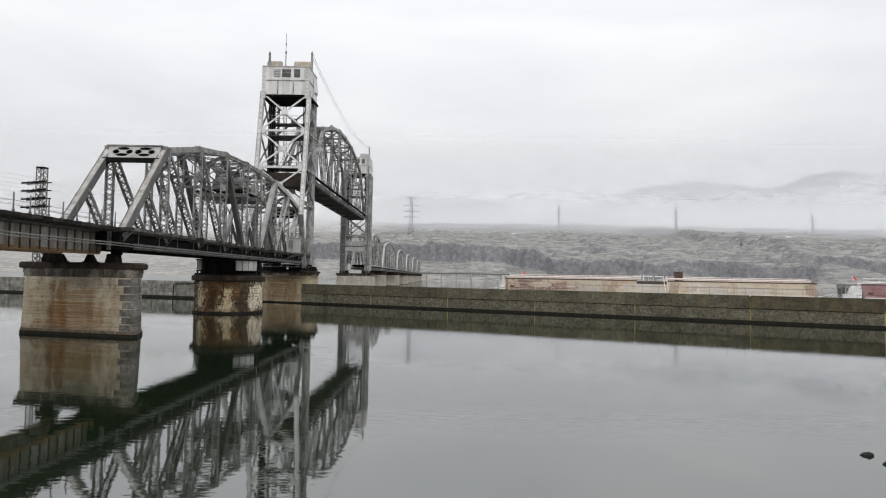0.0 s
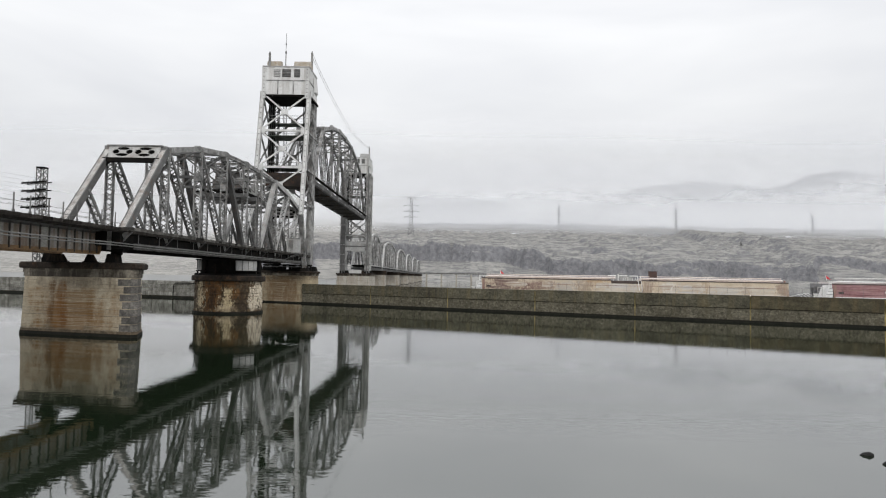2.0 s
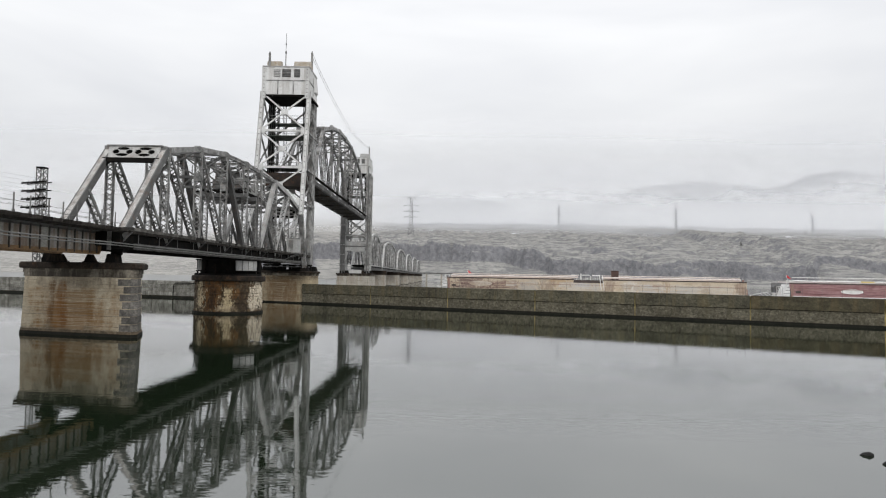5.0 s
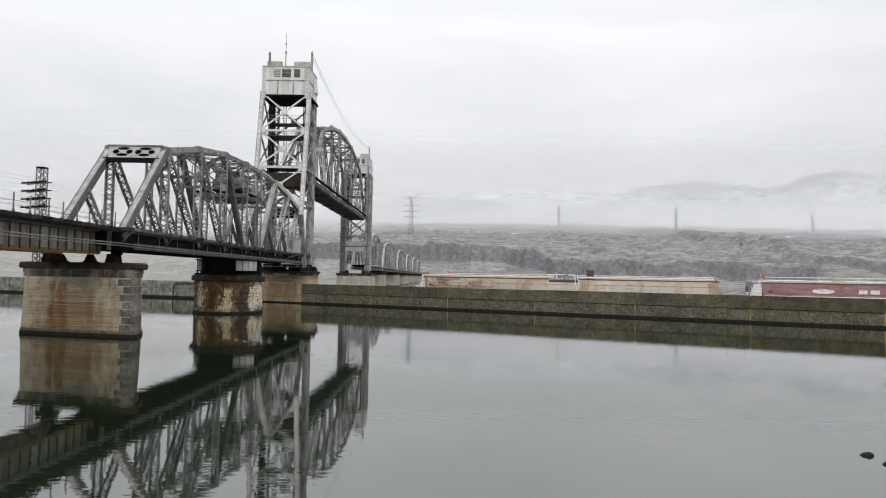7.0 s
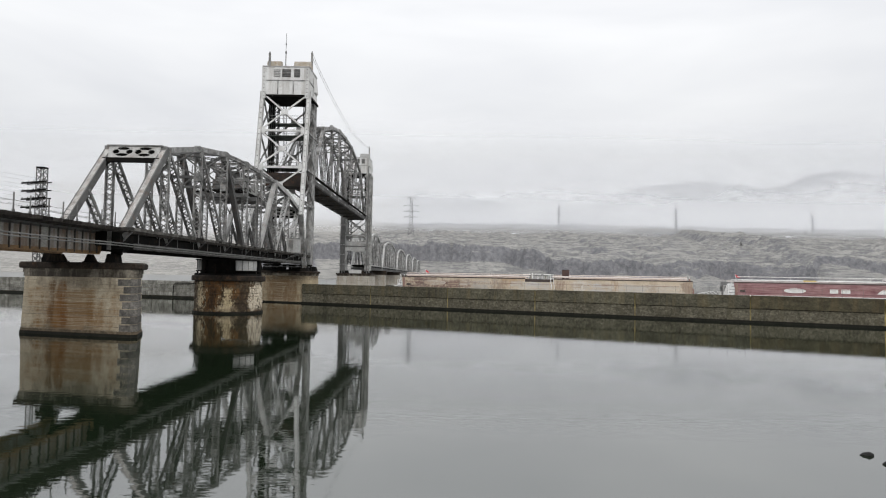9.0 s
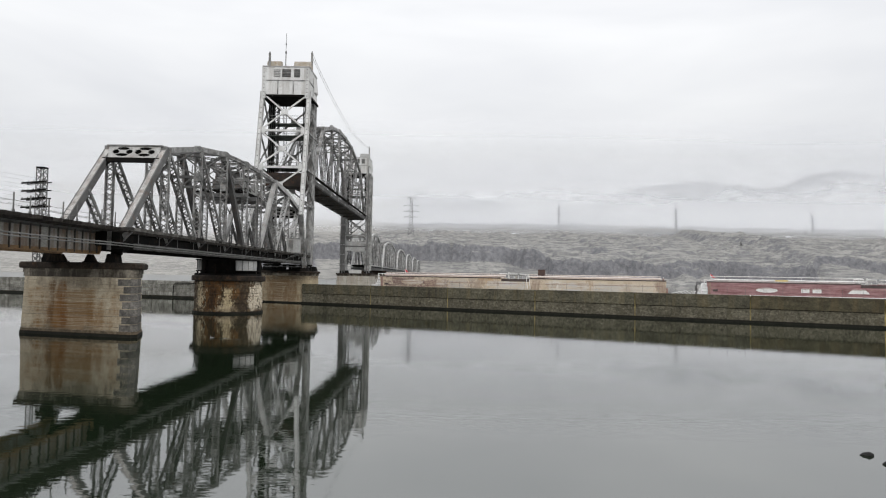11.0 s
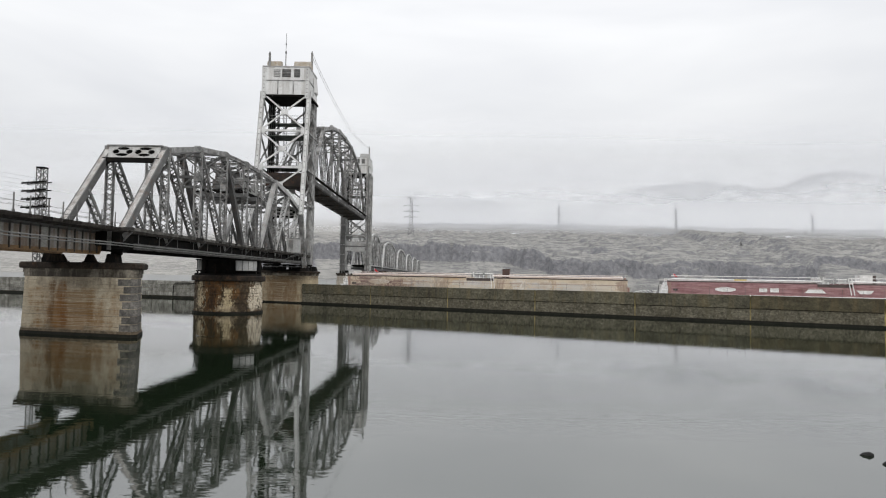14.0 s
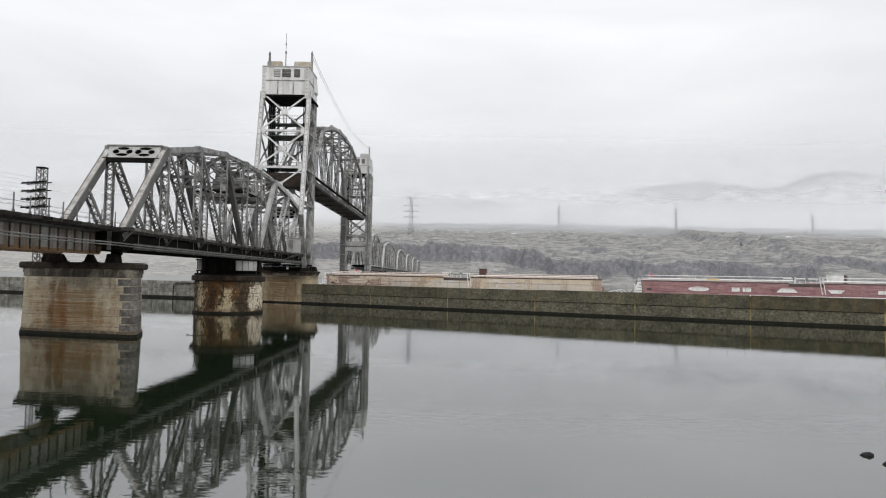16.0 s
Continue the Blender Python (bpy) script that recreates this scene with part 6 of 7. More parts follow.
def build_barn(u, y, w, d, h):
    x = far_x(u, y)
    z = land_height(x, y) - 0.3
    t = thing("farm_building", (x, y, z), "distant low white farm building with a pale roof", "building", "farm buildings")
    part("wall", Geo().span((x - w / 2, y - d / 2, z), (x + w / 2, y + d / 2, z + h)), barn_white, t)
    e = 0.4
    part("roof", Geo().add([(x - w / 2 - e, y - d / 2 - e, z + h), (x + w / 2 + e, y - d / 2 - e, z + h), (x + w / 2 + e, y + d / 2 + e, z + h), (x - w / 2 - e, y + d / 2 + e, z + h),
                            (x - w / 2 - e, y - 0.1, z + h + d * 0.28), (x + w / 2 + e, y - 0.1, z + h + d * 0.28), (x + w / 2 + e, y + 0.1, z + h + d * 0.28), (x - w / 2 - e, y + 0.1, z + h + d * 0.28)], BOX), barn_roof, t)
    part("door", Geo().span((x - 1.6, y - d / 2 - 0.06, z), (x + 1.6, y - d / 2 - 0.01, z + h * 0.8)), steel_grey, t)


build_barn(0.107, 1215, 15, 7, 1.9)
build_barn(0.122, 1222, 7, 5, 1.6)
build_barn(0.538, 1225, 7, 6, 2.0)
build_barn(0.684, 1240, 9, 6, 2.0)


# ---- mooring rocks ----
def build_rock(x, y, s, seed):
    rnd = random.Random(seed)
    bm = bmesh.new()
    bmesh.ops.create_icosphere(bm, subdivisions=3, radius=1)
    for v in bm.verts:
        k = 1 + 0.28 * noise.noise(v.co * 1.3 + Vector((seed, 0, 0))) + 0.1 * noise.noise(v.co * 3.1)
        v.co = Vector((v.co.x * s[0] * k, v.co.y * s[1] * k, v.co.z * s[2] * k))
        taper = 0.35 + 0.65 * (v.co.x / s[0] + 1) / 2
        v.co.z, v.co.y = v.co.z * taper, v.co.y * taper
    me = bpy.data.meshes.new("rock")
    bm.to_mesh(me)
    bm.free()
    me.materials.append(rock_wet)
    ob = tagged(new("rock", me), "small wet black rock breaking the still water", "rock", "shore rocks")
    ob.location = (x, y, 0.02)


build_rock(13.12, 19.95, (0.19, 0.15, 0.13), 2)
build_rock(13.12, 19.0, (0.15, 0.13, 0.11), 5)


# ---- near bank, under the camera ----
def build_bank():
    g = Geo()
    n = 60
    rows = [(-45, 4.2), (-6, 3.9), (-1, 3.7), (1.2, 3.4), (4.5, 0.6), (6.5, -0.8), (9, -2)]
    for y, z in rows:
        for i in range(n + 1):
            x = -420 + 840 * i / n
            g.v.append((x, y + 0.6 * noise.noise(Vector((x * 0.2, y, 0))), z + 0.25 * noise.noise(Vector((x * 0.35, y * 0.6, 4)))))
    for j in range(len(rows) - 1):
        for i in range(n):
            a = j * (n + 1) + i
            g.f.append((a, a + 1, a + n + 2, a + n + 1))
    single("near_bank", g, surface("bank_gravel", ((0.16, 0.15, 0.13), (0.10, 0.095, 0.08)), 0.95, 0, 1, 8, 0.6), "stony river bank sloping into the water", "ground", kind="structure")


build_bank()

# ---- barges ----
barge_tan = stained("scuffed_tan_hull_paint", ((0.62, 0.53, 0.41), (0.49, 0.40, 0.295)), [
    (5.5, 6.5, 1.5, 5.4, (0.13, 0.075, 0.075), 0.95, True),
    (13.0, 5.5, 1.5, 4.6, (0.17, 0.095, 0.085), 0.85, True),
    (19.5, 4.0, 1.5, 4.8, (0.42, 0.40, 0.38), 0.8, True),
    (23.5, 2.2, 1.5, 5.2, (0.27, 0.20, 0.15), 0.7, False),
    (26.5, 2.6, 4.5, 5.4, (0.42, 0.25, 0.12), 0.75, False),
    (31.5, 4.6, 1.5, 4.6, (0.54, 0.54, 0.54), 0.85, True),
    (37.5, 1.4, 1.5, 5.2, (0.24, 0.16, 0.12), 0.7, False),
    (42.0, 1.6, 1.5, 5.0, (0.66, 0.65, 0.63), 0.8, False),
    (46.0, 2.8, 1.5, 4.5, (0.52, 0.52, 0.53), 0.85, True),
    (49.5, 0.9, 1.5, 5.2, (0.34, 0.23, 0.15), 0.7, False),
    (53.5, 5.0, 1.5, 4.3, (0.50, 0.50, 0.49), 0.8, True),
    (58.0, 1.2, 1.5, 5.2, (0.36, 0.26, 0.18), 0.65, False),
    (61.0, 4.0, 1.5, 4.2, (0.54, 0.52, 0.48), 0.75, True),
    (65.0, 1.6, 1.5, 5.4, (0.22, 0.14, 0.11), 0.7, False)], local=True, rough=0.7, scale=0.25, grain=5, bump=0.1, dist=0.02, random=0.0, spec=0.3, rag=0.9)
barge_bow = surface("scraped_maroon_paint", ((0.22, 0.10, 0.09), (0.33, 0.24, 0.19)), 0.7, 0, 0.6, 5, 0.1, local=True)
barge_red = surface("oxide_red_hull_paint", ((0.235, 0.098, 0.102), (0.165, 0.068, 0.074)), 0.65, 0, 0.3, 5, 0.1, local=True, streak=(0.32, 0.18, 0.17), streak_amount=0.4, band=(0.38, 0.23, 0.23), band_amount=0.85)
barge_white = surface("scuffed_white_paint", ((0.78, 0.77, 0.75), (0.62, 0.61, 0.59)), 0.6, 0, 1.0, 8, 0.1, local=True, rust=RUST, rust_amount=0.12)
barge_pink = surface("faded_pink_pipe_paint", ((0.76, 0.68, 0.64), (0.62, 0.53, 0.49)), 0.6, 0, 1.0, 8, 0.1, local=True)
barge_brown = surface("brown_box_paint", ((0.085, 0.045, 0.035), (0.06, 0.036, 0.03)), 0.7, 0, 1.5, 8, 0.1, local=True)
barge_dark = surface("dark_deck_paint", ((0.06, 0.045, 0.042), (0.09, 0.07, 0.062)), 0.8, 0, 1.0, 8, 0.1, local=True)
bow_grey = surface("pale_bow_paint", ((0.80, 0.79, 0.78), (0.62, 0.62, 0.61)), 0.7, 0, 0.8, 6, 0.1, local=True, rust=RUST, rust_amount=0.2)
barge_steel = surface("bare_grey_hull_steel", ((0.26, 0.26, 0.262), (0.18, 0.18, 0.184)), 0.7, 0, 0.8, 6, 0.1, local=True, rust=RUST, rust_amount=0.25)
mark_faded = surface("worn_white_mark", ((0.60, 0.565, 0.51), (0.50, 0.44, 0.36)), 0.7, 0, 0.9, 6, 0.1, local=True, band=(0.40, 0.31, 0.23), band_amount=1.0)
flag_red = surface("red_flag_cloth", ((0.62, 0.04, 0.05), (0.5, 0.03, 0.04)), 0.9, 0, 1.0, 8, 0.0, local=True)

BARGE_TURN = -math.degrees(math.atan(0.2))
BARGE_Y0 = 150.0
SPEED = 2.70


def barge_pose(x):
    """A place on the barges' course, by its distance across the river bend."""
    return pose(x, BARGE_Y0 - 0.2 * x, 0, 0, 0, BARGE_TURN)


def build_barge(hull, length, label, recess, box_at, box_mt, rail_mt, marks, bow, mark_mt, rail_z):
    t = thing("barge", (0, 0, 0), label, "barge", "barge tow")
    beam_ = 12.8
    top = 5.25
    r0, r1 = recess
    # hull with raked bow, the deck well cut down at the pump recess
    def slab(x0, x1, z0, z1, rake=0.0):
        return [(x0 + rake, 0, z0), (x1, 0, z0), (x1, beam_, z0), (x0 + rake, beam_, z0), (x0, 0, z1), (x1, 0, z1), (x1, beam_, z1), (x0, beam_, z1)]
    part("hull", Geo().add(slab(0, length, -1.0, 4.45, 1.6), BOX).add(slab(0, r0, 4.45, top), BOX).add(slab(r1, length, 4.45, top), BOX), hull, t)
    part("bow_plate", Geo().span((0.25, -0.02, 2.2), (bow, 0.0, top - 0.25)), barge_bow, t, "scraped maroon bow plating")
    # dark strip paints the shadow line below the pale deck pipes
    part("deck_edge", Geo().span((0, -0.06, top - 0.16), (r0, 0.35, top + 0.10)).span((r1, -0.06, top - 0.16), (length, 0.35, top + 0.10)), barge_dark, t, "dark strip painted as deck-edge shadow")
    part("well_floor", Geo().span((r0, 0.0, 4.45), (r1, beam_, 4.5)), barge_dark, t)
    for z, y, tall, mt in ((2.30, -0.12, 0.2, rail_mt), (3.05, -0.09, 0.07, hull), (3.95, -0.07, 0.07, barge_bow)):
        part("rubbing_strake", Geo().span((0.6, y, z), (length - 0.4, 0, z + tall)), mt, t)
    for y, z, r in ((0.7, top + 0.42, 0.19), (1.6, top + rail_z, 0.075)):
        part("deck_pipe", Geo().rod((1.0, y, z), (r0 + 1.0, y, z), r, 8).rod((r1 - 0.4, y, z), (length - 1.0, y, z), r, 8), rail_mt, t, "long pale deck pipe")
    part("coaming", Geo().span((0.6, 2.2, top), (r0 - 0.3, 9.5, top + 0.36)).span((r1 + 0.3, 2.2, top), (length - 0.8, 9.5, top + 0.36)), rail_mt, t)
    for x in np.arange(2.0, length, 6.1):
        part("pipe_support", Geo().span((x - 0.06, 0.62, top), (x + 0.06, 0.78, top + 0.3)), barge_white, t)
    for x in np.arange(4.0, length, 7.7):
        part("stanchion", Geo().rod((x, 1.6, top), (x, 1.6, top + rail_z), 0.035, 6), barge_white, t)
    # gear in the recess, before a dark backing
    part("pump_casing", Geo().span((r0, 0.5, 4.5), (r1, 1.1, 5.1)), barge_dark, t, "dark backing in the deck recess")
    for k in range(3):
        a = r0 - 0.6 + k * (r1 - r0) * 0.36
        part("manifold_pipe", Geo().rod((a, 2.0, top + 0.92), (a + (r1 - r0) * 0.28, 2.0, top + 0.92), 0.13, 8), barge_white, t, "white manifold pipe")
    for k in range(6):
        x = r0 + 0.7 + k * (r1 - r0 - 1.4) / 5
        part("valve", Geo().rod((x, 2.4, 4.5), (x, 2.4, top + 0.45 + 0.3 * (k % 2)), 0.05, 8), barge_white, t)
    for dx in (0.0, 0.62):
        x = r1 - 0.9 + dx
        part("davit", Geo().beam((x + 0.45, -0.12, 2.9), (x, 0.25, top + 1.0), 0.15, 0.15), barge_white, t, "pale inclined davit post")
    part("vent_post", Geo().rod((r0 + 1.6, 1.2, top), (r0 + 1.6, 1.2, top + 1.3), 0.13, 8), barge_white, t)
    bx, bw, bh, bz = box_at
    box = part("deck_box", Geo().span((bx - bw / 2, 1.5, bz), (bx + bw / 2, 4.0, bz + bh)), box_mt, t, "box-shaped deck house")
    part("box_lid", Geo().span((bx - bw / 2 - 0.08, 1.42, bz + bh), (bx + bw / 2 + 0.08, 4.08, bz + bh + 0.09)), box_mt, box)
    if box_mt is not barge_brown:
        part("box_door", Geo().span((bx + bw / 2 + 0.1, 1.6, bz + 0.2), (bx + bw / 2 + 0.7, 2.6, bz + bh)), barge_dark, box, "dark cabinet beside the deck box")
    part("box_leg", Geo().span((bx - bw / 2 + 0.1, 1.7, top - 0.9), (bx + bw / 2 - 0.1, 3.8, bz)), barge_dark, box)
    part("bow_face", Geo().add([(-0.03, 0.1, 4.4), (-0.03, beam_ - 0.1, 4.4), (0.0, beam_ - 0.1, 4.4), (0.0, 0.1, 4.4), (-0.03, 0.1, top), (-0.03, beam_ - 0.1, top), (0.0, beam_ - 0.1, top), (0.0, 0.1, top)], BOX)
         .add([(1.17, 0.1, 0.2), (1.17, beam_ - 0.1, 0.2), (1.2, beam_ - 0.1, 0.2), (1.2, 0.1, 0.2), (-0.03, 0.1, 4.4), (-0.03, beam_ - 0.1, 4.4), (0.0, beam_ - 0.1, 4.4), (0.0, 0.1, 4.4)], BOX), barge_steel, t, "grey raked bow face")
    for k in range(5):
        part("bow_fender", Geo().rod((-0.28, 1.4 + 2.4 * k, 2.2), (-0.32, 1.4 + 2.4 * k, 4.3 + 0.3 * (k % 2)), 0.26, 8), barge_steel, t)
    # bow gear: winch, bitts, rail, flags
    part("anchor_port", Geo().span((1.2, -0.05, 3.15), (2.2, 0.02, 3.6)), barge_dark, t)
    rake = [(-1.5, 1.6), (-1.25, 2.6), (-0.75, 3.9), (-0.35, 4.9), (0.12, 4.95), (0.12, 1.6)]
    part("bow_block", Geo().add([(x, y, z) for y in (0.05, 4.4) for x, z in rake], [tuple(range(6)), tuple(reversed(range(6, 12)))] + [(i, 6 + i, 6 + (i + 1) % 6, (i + 1) % 6) for i in range(6)]), bow_grey, t, "white raked bow block")
    for k, z in enumerate((2.3, 2.95, 3.6, 4.25)):
        part("bow_strake", Geo().span((-1.32 + 0.27 * k, 0.0, z), (0.1, 0.05, z + 0.1)), barge_steel, t, "grey rail on the bow block")
    part("capstan", Geo().rod((-2.3, 2.6, 1.9), (-2.3, 2.6, 2.9), 0.42, 12, 0.3).rod((-2.3, 2.6, 2.9), (-2.3, 2.6, 3.1), 0.5, 12), barge_white, t, "white capstan")
    part("foredeck", Geo().span((-3.2, 0.6, 1.4), (-1.4, 6.0, 1.9)), barge_steel, t, "low grey foredeck")
    for k in range(4):
        part("bow_stanchion", Geo().rod((-1.2 + 0.05 * k, 0.5 + 1.5 * k, 2.7), (-1.2 + 0.05 * k, 0.5 + 1.5 * k, 4.5), 0.05, 6), barge_white, t)
    for z in (3.6, 4.45):
        part("bow_rail", Geo().rod((-1.2, 0.5, z), (-1.05, 5.0, z), 0.04, 6), barge_white, t)
    part("bow_frame", Geo().rod((-0.5, 0.3, 4.4), (-0.5, 0.3, top + 0.55), 0.09, 6).rod((0.5, 0.3, 4.4), (0.5, 0.3, top + 0.55), 0.09, 6).rod((-0.6, 0.3, top + 0.5), (1.6, 0.3, top + 0.5), 0.07, 6).beam((-0.5, 0.3, top + 0.4), (0.6, 0.3, 4.3), 0.1, 0.1), barge_white, t, "white bow railing")
    pole = part("flag_staff", Geo().rod((3.4, 12.0, top), (3.0, 12.0, top + 1.9), 0.045, 6), barge_white, t)
    cloth = [(3.02, top + 1.85), (3.6, top + 1.45), (4.1, top + 0.85), (3.25, top + 1.15)]
    part("flag", Geo().add([(x, y, z) for y in (11.98, 12.04) for x, z in cloth], [(0, 1, 2, 3), (7, 6, 5, 4), (0, 4, 5, 1), (1, 5, 6, 2), (2, 6, 7, 3), (3, 7, 4, 0)]), flag_red, pole, "small red flag")
    part("jackstaff", Geo().rod((6.9, 12.0, top), (6.4, 12.0, top + 1.7), 0.05, 6), barge_dark, t, "dark bare staff")
    for x0, x1, z0, z1, cut in marks:
        g = Geo()
        if cut is None:
            # a rounded mark
            k = 20
            ring = [((x0 + x1) / 2 + (x1 - x0) / 2 * math.cos(2 * math.pi * i / k), (z0 + z1) / 2 + (z1 - z0) / 2 * math.sin(2 * math.pi * i / k)) for i in range(k)]
            g.add([(x, y, z) for y in (-0.03, 0.01) for x, z in ring], [tuple(range(k)), tuple(reversed(range(k, 2 * k)))] + [(i, k + i, k + (i + 1) % k, (i + 1) % k) for i in range(k)])
            part("painted_mark", g, mark_mt, t, "rounded white painted mark")
            continue
        a, b = (x0 + cut, x1 - cut) if cut >= 0 else (x0, x1)
        lo0, lo1 = (x0 - cut, x1 + cut) if cut < 0 else (x0, x1)
        g.add([(lo0, -0.03, z0), (lo1, -0.03, z0), (lo1, 0.01, z0), (lo0, 0.01, z0), (a, -0.03, z1), (b, -0.03, z1), (b, 0.01, z1), (a, 0.01, z1)], BOX)
        part("painted_mark", g, mark_mt, t, "plain white painted mark")
    # stern bitts and coupling gear
    part("stern_bitt", Geo().rod((length - 0.5, 0.9, top), (length - 0.5, 0.9, top + 0.5), 0.2, 8), barge_bow, t)
    part("stern_fender", Geo().rod((length + 0.3, 1.6, 2.0), (length + 0.3, 1.6, 3.6), 0.3, 8), barge_bow, t)
    for k in range(4):
        a = k * 0.8
        part("coupling_wire", Geo().rod((length + 0.4, 1.2 + 0.5 * k, 2.2), (length + 2.2 + a, 1.0 + 0.6 * k, 2.85 + 0.1 * k), 0.05, 6).rod((length + 2.2 + a, 1.0 + 0.6 * k, 2.85 + 0.1 * k), (length + 3.6 + a, 1.2, 2.0), 0.05, 6), bow_grey, t)
    return t


LEN = 66.0
tan_marks = [(5.4, 10.8, 3.3, 4.5, None), (26.0, 29.0, 3.3, 4.5, 0.2), (46.6, 49.4, 3.1, 4.4, 0.2), (42.5, 44.0, 3.0, 4.0, 0.1), (14.0, 16.0, 3.4, 4.4, 0.1), (39.5, 42.6, 3.2, 4.3, -0.7), (56.0, 58.0, 3.2, 4.3, 0.1)]
red_marks = [(9.9, 14.2, 3.1, 4.15, None), (18.8, 20.4, 3.2, 4.1, 0.0), (21.0, 22.7, 3.2, 4.1, 0.0), (27.7, 31.9, 3.2, 4.1, 0.9), (37.6, 41.0, 3.2, 4.0, -0.7), (47.2, 50.8, 3.2, 4.0, 0.0)]
tan_barge = build_barge(barge_tan, LEN, "scuffed tan tank barge with raked bow and pale deck pipes", (29.4, 36.0), (38.6, 1.6, 1.95, 5.3), barge_brown, barge_pink, tan_marks, 0.8, mark_faded, 0.85)
yellow_plate = surface("yellow_pipe_label", ((0.70, 0.55, 0.22), (0.60, 0.48, 0.24)), 0.6, 0, 1.0, 8, 0.1, local=True)
red_barge = build_barge(barge_red, LEN, "oxide-red tank barge with white deck pipes and painted marks", (30.2, 37.1), (40.1, 2.4, 2.1, 5.0), barge_white, barge_white, red_marks, 0.8, barge_white, 1.2)


part("pipe_label", Geo().span((13.9, 0.44, 5.52), (16.4, 0.5, 5.86)), yellow_plate, red_barge, "yellow label plate on the deck pipe")


# ---- waterbird ----
feather = surface("dark_plumage", ((0.10, 0.095, 0.09), (0.16, 0.15, 0.14)), 0.8, 0, 6, 20, 0.2, local=True)
breast = surface("pale_plumage", ((0.42, 0.40, 0.37), (0.32, 0.30, 0.28)), 0.8, 0, 6, 20, 0.2, local=True)


def ball(c, s, seg=14, rings=8):
    g = Geo()
    for j in range(rings + 1):
        a = -math.pi / 2 + math.pi * j / rings
        for i in range(seg):
            b = 2 * math.pi * i / seg
            g.v.append((c[0] + s[0] * math.cos(a) * math.cos(b), c[1] + s[1] * math.cos(a) * math.sin(b), c[2] + s[2] * math.sin(a)))
    for j in range(rings):
        for i in range(seg):
            k = (i + 1) % seg
            g.f.append((j * seg + i, j * seg + k, (j + 1) * seg + k, (j + 1) * seg + i))
    return g


def build_bird():
    t = thing("waterbird", (0, 0, 0), "small grey-brown waterbird swimming on the still river", "bird")
    smooth(part("body", ball((0, 0, 0.015), (0.17, 0.075, 0.06)), feather, t))
    smooth(part("breast", ball((-0.085, 0, 0.015), (0.09, 0.066, 0.055)), breast, t))
    part("neck", Geo().rod((-0.12, 0, 0.04), (-0.165, 0, 0.14), 0.024, 8, 0.02), feather, t)
    smooth(part("head", ball((-0.18, 0, 0.15), (0.04, 0.028, 0.028)), feather, t))
    part("bill", Geo().rod((-0.21, 0, 0.148), (-0.27, 0, 0.142), 0.011, 6, 0.005), feather, t)
    part("tail", Geo().beam((0.14, 0, 0.04), (0.24, 0, 0.065), 0.06, 0.015, (0, 1, 0)), feather, t)
    for s in (-1, 1):
        part("wake", Geo().add([(-0.1, s * 0.06, 0.003), (3.6, s * 0.55, 0.0), (3.6, s * 0.75, 0.0), (-0.1, s * 0.10, 0.003), (1.2, s * 0.30, 0.02)],
                               [(0, 1, 4), (1, 2, 4), (2, 3, 4), (3, 0, 4)]), water_mat, t, "low ripple trailing the bird")
    return t


bird = build_bird()

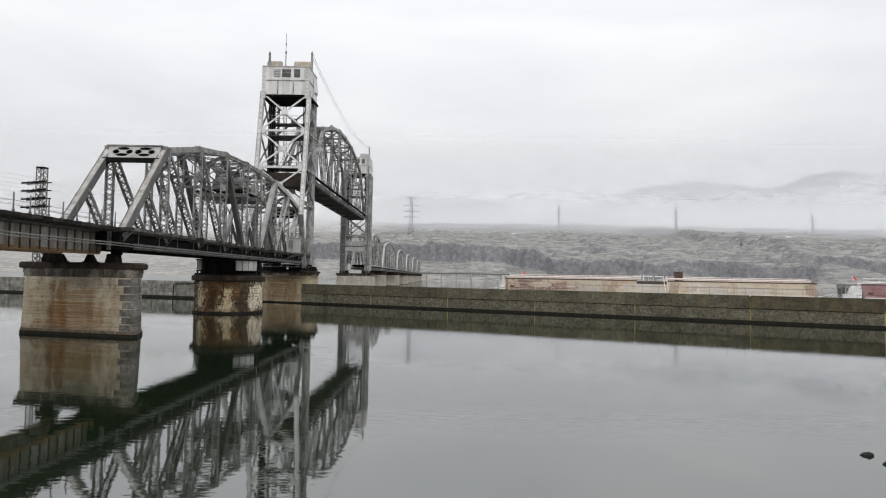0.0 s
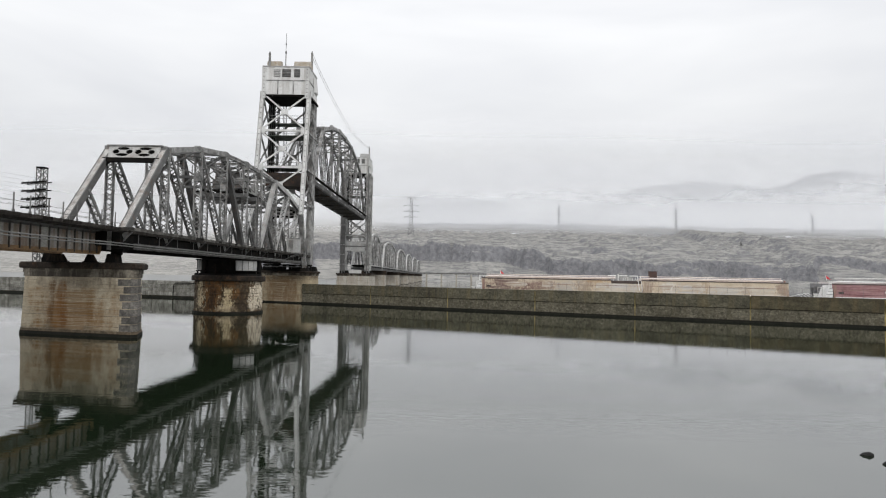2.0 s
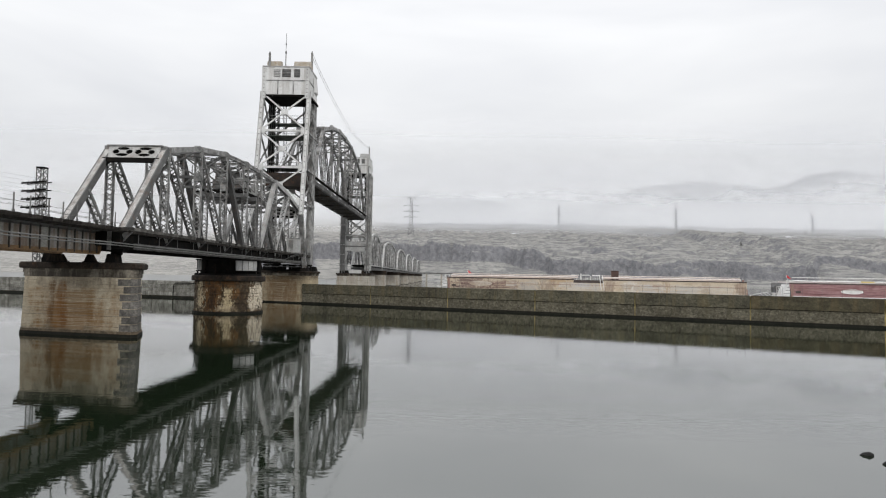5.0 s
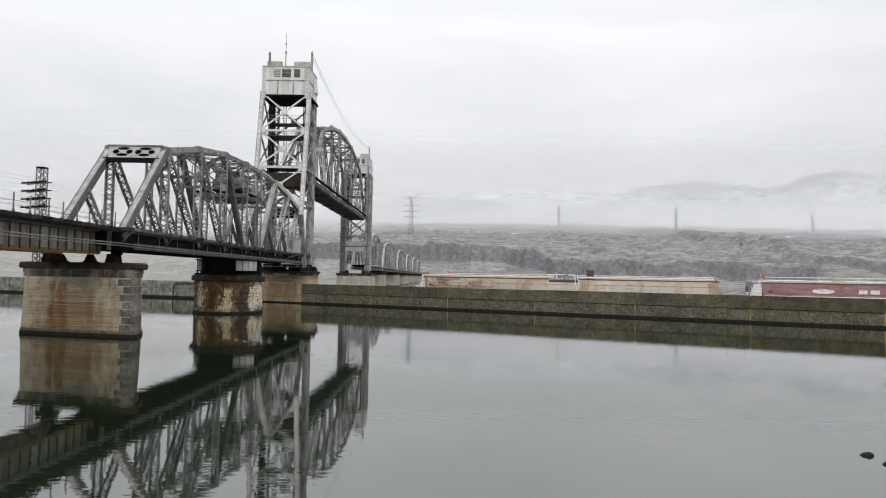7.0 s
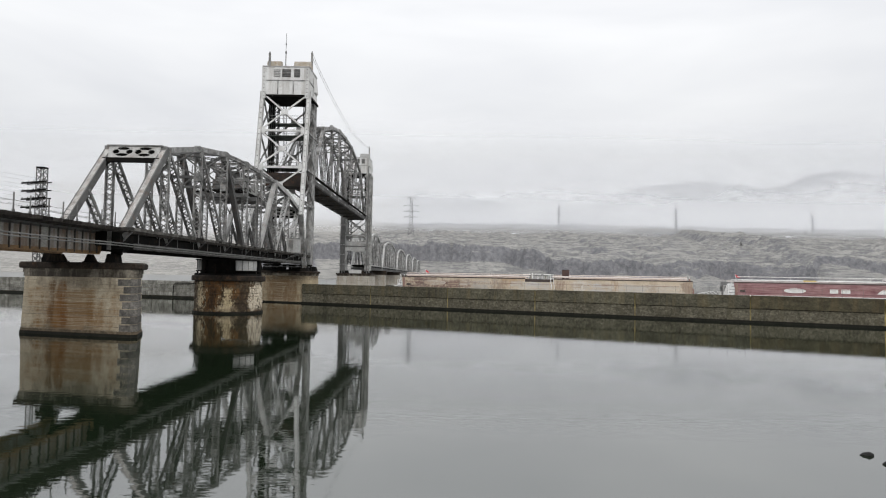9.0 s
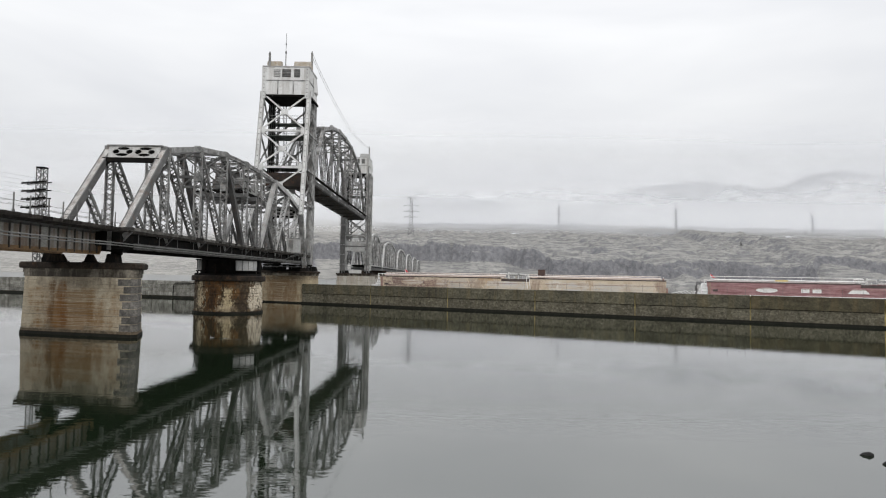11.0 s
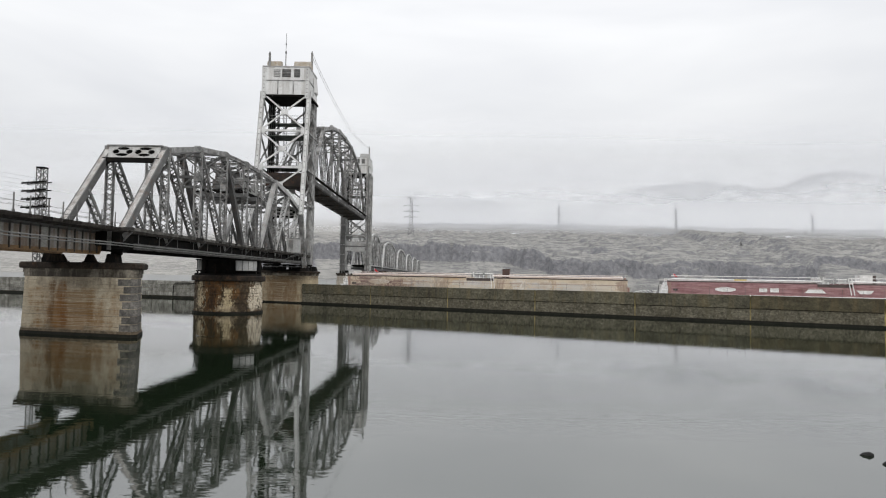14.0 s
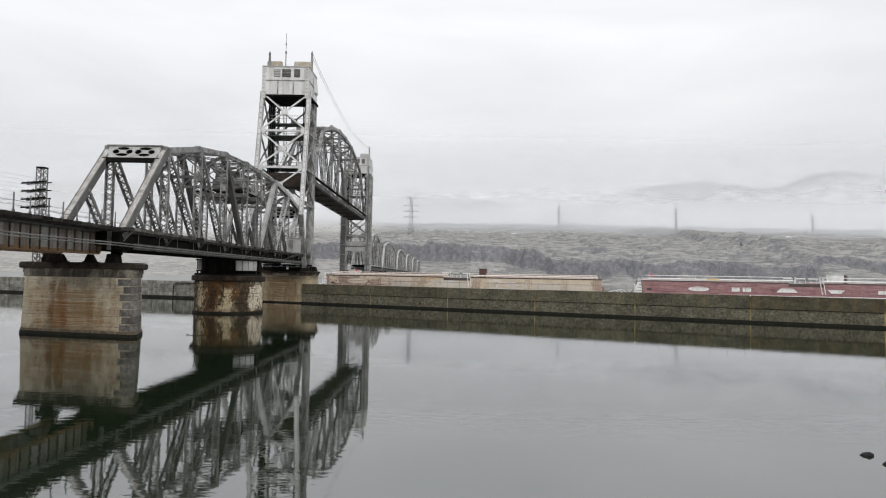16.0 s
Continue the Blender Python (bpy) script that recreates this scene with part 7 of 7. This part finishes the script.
# ---- mist ----
def mist(name, y, x0, x1, z0, z1, density, lo, hi, s, fade_low, fade_high, stretch_x=2.4, ragged=0.0):
    """One thin sheet of fog: white droplets that scatter the sky's light, with ragged gaps."""
    top = z1 + 0.7 * ragged
    m = bpy.data.materials.new(name)
    m.use_nodes = True
    n, l = m.node_tree.nodes, m.node_tree.links
    n.clear()
    out = n.new("ShaderNodeOutputMaterial")
    up, down = n.new("ShaderNodeCombineXYZ"), n.new("ShaderNodeCombineXYZ")
    up.inputs[2].default_value, down.inputs[2].default_value = 1, -1
    df, tr = n.new("ShaderNodeBsdfDiffuse"), n.new("ShaderNodeBsdfTranslucent")
    for node, v in ((df, up), (tr, down)):
        node.inputs["Color"].default_value = (0.638, 0.643, 0.655, 1)
        l.new(v.outputs[0], node.inputs["Normal"])
    both = n.new("ShaderNodeAddShader")
    l.new(df.outputs[0], both.inputs[0])
    l.new(tr.outputs[0], both.inputs[1])
    clear = n.new("ShaderNodeBsdfTransparent")
    mixer = n.new("ShaderNodeMixShader")
    coord = n.new("ShaderNodeTexCoord")
    mp = n.new("ShaderNodeMapping")
    mp.inputs["Scale"].default_value = (s / stretch_x, s, s)
    l.new(coord.outputs["Object"], mp.inputs[0])
    t = n.new("ShaderNodeTexNoise")
    t.inputs["Scale"].default_value, t.inputs["Detail"].default_value, t.inputs["Roughness"].default_value = 1.0, 5, 0.55
    l.new(mp.outputs[0], t.inputs["Vector"])

    def ramp(v, a, b, c=0.0, d=1.0):
        r = n.new("ShaderNodeMapRange")
        r.interpolation_type = "SMOOTHSTEP"
        for key, x in zip(("From Min", "From Max", "To Min", "To Max"), (a, b, c, d)):
            r.inputs[key].default_value = x
        l.new(v, r.inputs[0])
        return r.outputs[0]

    def times(a, b):
        k = n.new("ShaderNodeMath")
        k.operation = "MULTIPLY"
        l.new(a, k.inputs[0])
        l.new(b, k.inputs[1])
        return k.outputs[0]

    sep = n.new("ShaderNodeSeparateXYZ")
    l.new(coord.outputs["Object"], sep.inputs[0])
    shape = ramp(t.outputs[0], lo, hi, 0.0, density)
    if fade_low:
        shape = times(shape, ramp(sep.outputs["Z"], 0, fade_low))
    level = sep.outputs["Z"]
    if ragged:
        mp2 = n.new("ShaderNodeMapping")
        mp2.inputs["Scale"].default_value = (0.0055, 0.018, 0.018)
        l.new(coord.outputs["Object"], mp2.inputs[0])
        t2 = n.new("ShaderNodeTexNoise")
        t2.inputs["Scale"].default_value, t2.inputs["Detail"].default_value, t2.inputs["Roughness"].default_value = 1.0, 3, 0.5
        l.new(mp2.outputs[0], t2.inputs["Vector"])
        lift = n.new("ShaderNodeMath")
        lift.operation = "MULTIPLY_ADD"
        lift.inputs[1].default_value = ragged
        l.new(t2.outputs[0], lift.inputs[0])
        l.new(level, lift.inputs[2])
        # the bank's top sinks towards the bridge
        tilt = n.new("ShaderNodeMath")
        tilt.operation = "MULTIPLY_ADD"
        tilt.inputs[1].default_value = -0.05
        l.new(sep.outputs["X"], tilt.inputs[0])
        l.new(lift.outputs[0], tilt.inputs[2])
        level = tilt.outputs[0]
    shape = times(shape, ramp(level, z1 - z0 + ragged / 2, z1 - z0 + ragged / 2 - fade_high))
    l.new(shape, mixer.inputs[0])
    l.new(clear.outputs[0], mixer.inputs[1])
    l.new(both.outputs[0], mixer.inputs[2])
    l.new(mixer.outputs[0], out.inputs[0])
    g = Geo().add([(x0, 0, 0), (x1, 0, 0), (x1, 0, top - z0), (x0, 0, top - z0)], [(0, 1, 2, 3)])
    ob = single("mist_bank", g, m, "pale drifting fog bank over the river terrace", "fog", "fog banks", kind="structure")
    ob.location = (0, y, z0)
    ob.visible_shadow = False
    return ob


haze = mist("haze", 1190, -1700, 1700, 62, 240, 0.24, 0.0, 0.5, 0.004, 42, 110)
fog_low = mist("fog_low", 1480, -2200, 2200, 108, 206, 0.97, 0.10, 0.48, 0.0052, 45, 85, ragged=150)
fog_high = mist("fog_high", 2300, -3200, 3200, 120, 600, 0.875, -0.12, 0.68, 0.0026, 60, 230)


def motions():
    for ob, x in ((tan_barge, 13.6), (red_barge, 86.6)):
        walk(ob, [(0.0, barge_pose(x)), (8.0, barge_pose(x - SPEED * 8)), (16.0, barge_pose(x - SPEED * 16))])
    swim = [(0.0, -11.2, 47.1), (3.0, -13.6, 48.9), (8.0, -17.1, 50.3), (12.0, -19.5, 51.9), (16.0, -21.7, 53.5)]
    walk(bird, [(t, pose(x, y, 0, 0, 0, -30)) for t, x, y in swim])
    for ob, v in ((fog_low, -2.2), (fog_high, -5.0)):
        base = Vector(ob.location)
        walk(ob, [(0.0, pose(base.x, base.y, base.z)), (16.0, pose(base.x + v * 16, base.y, base.z))])


motions()
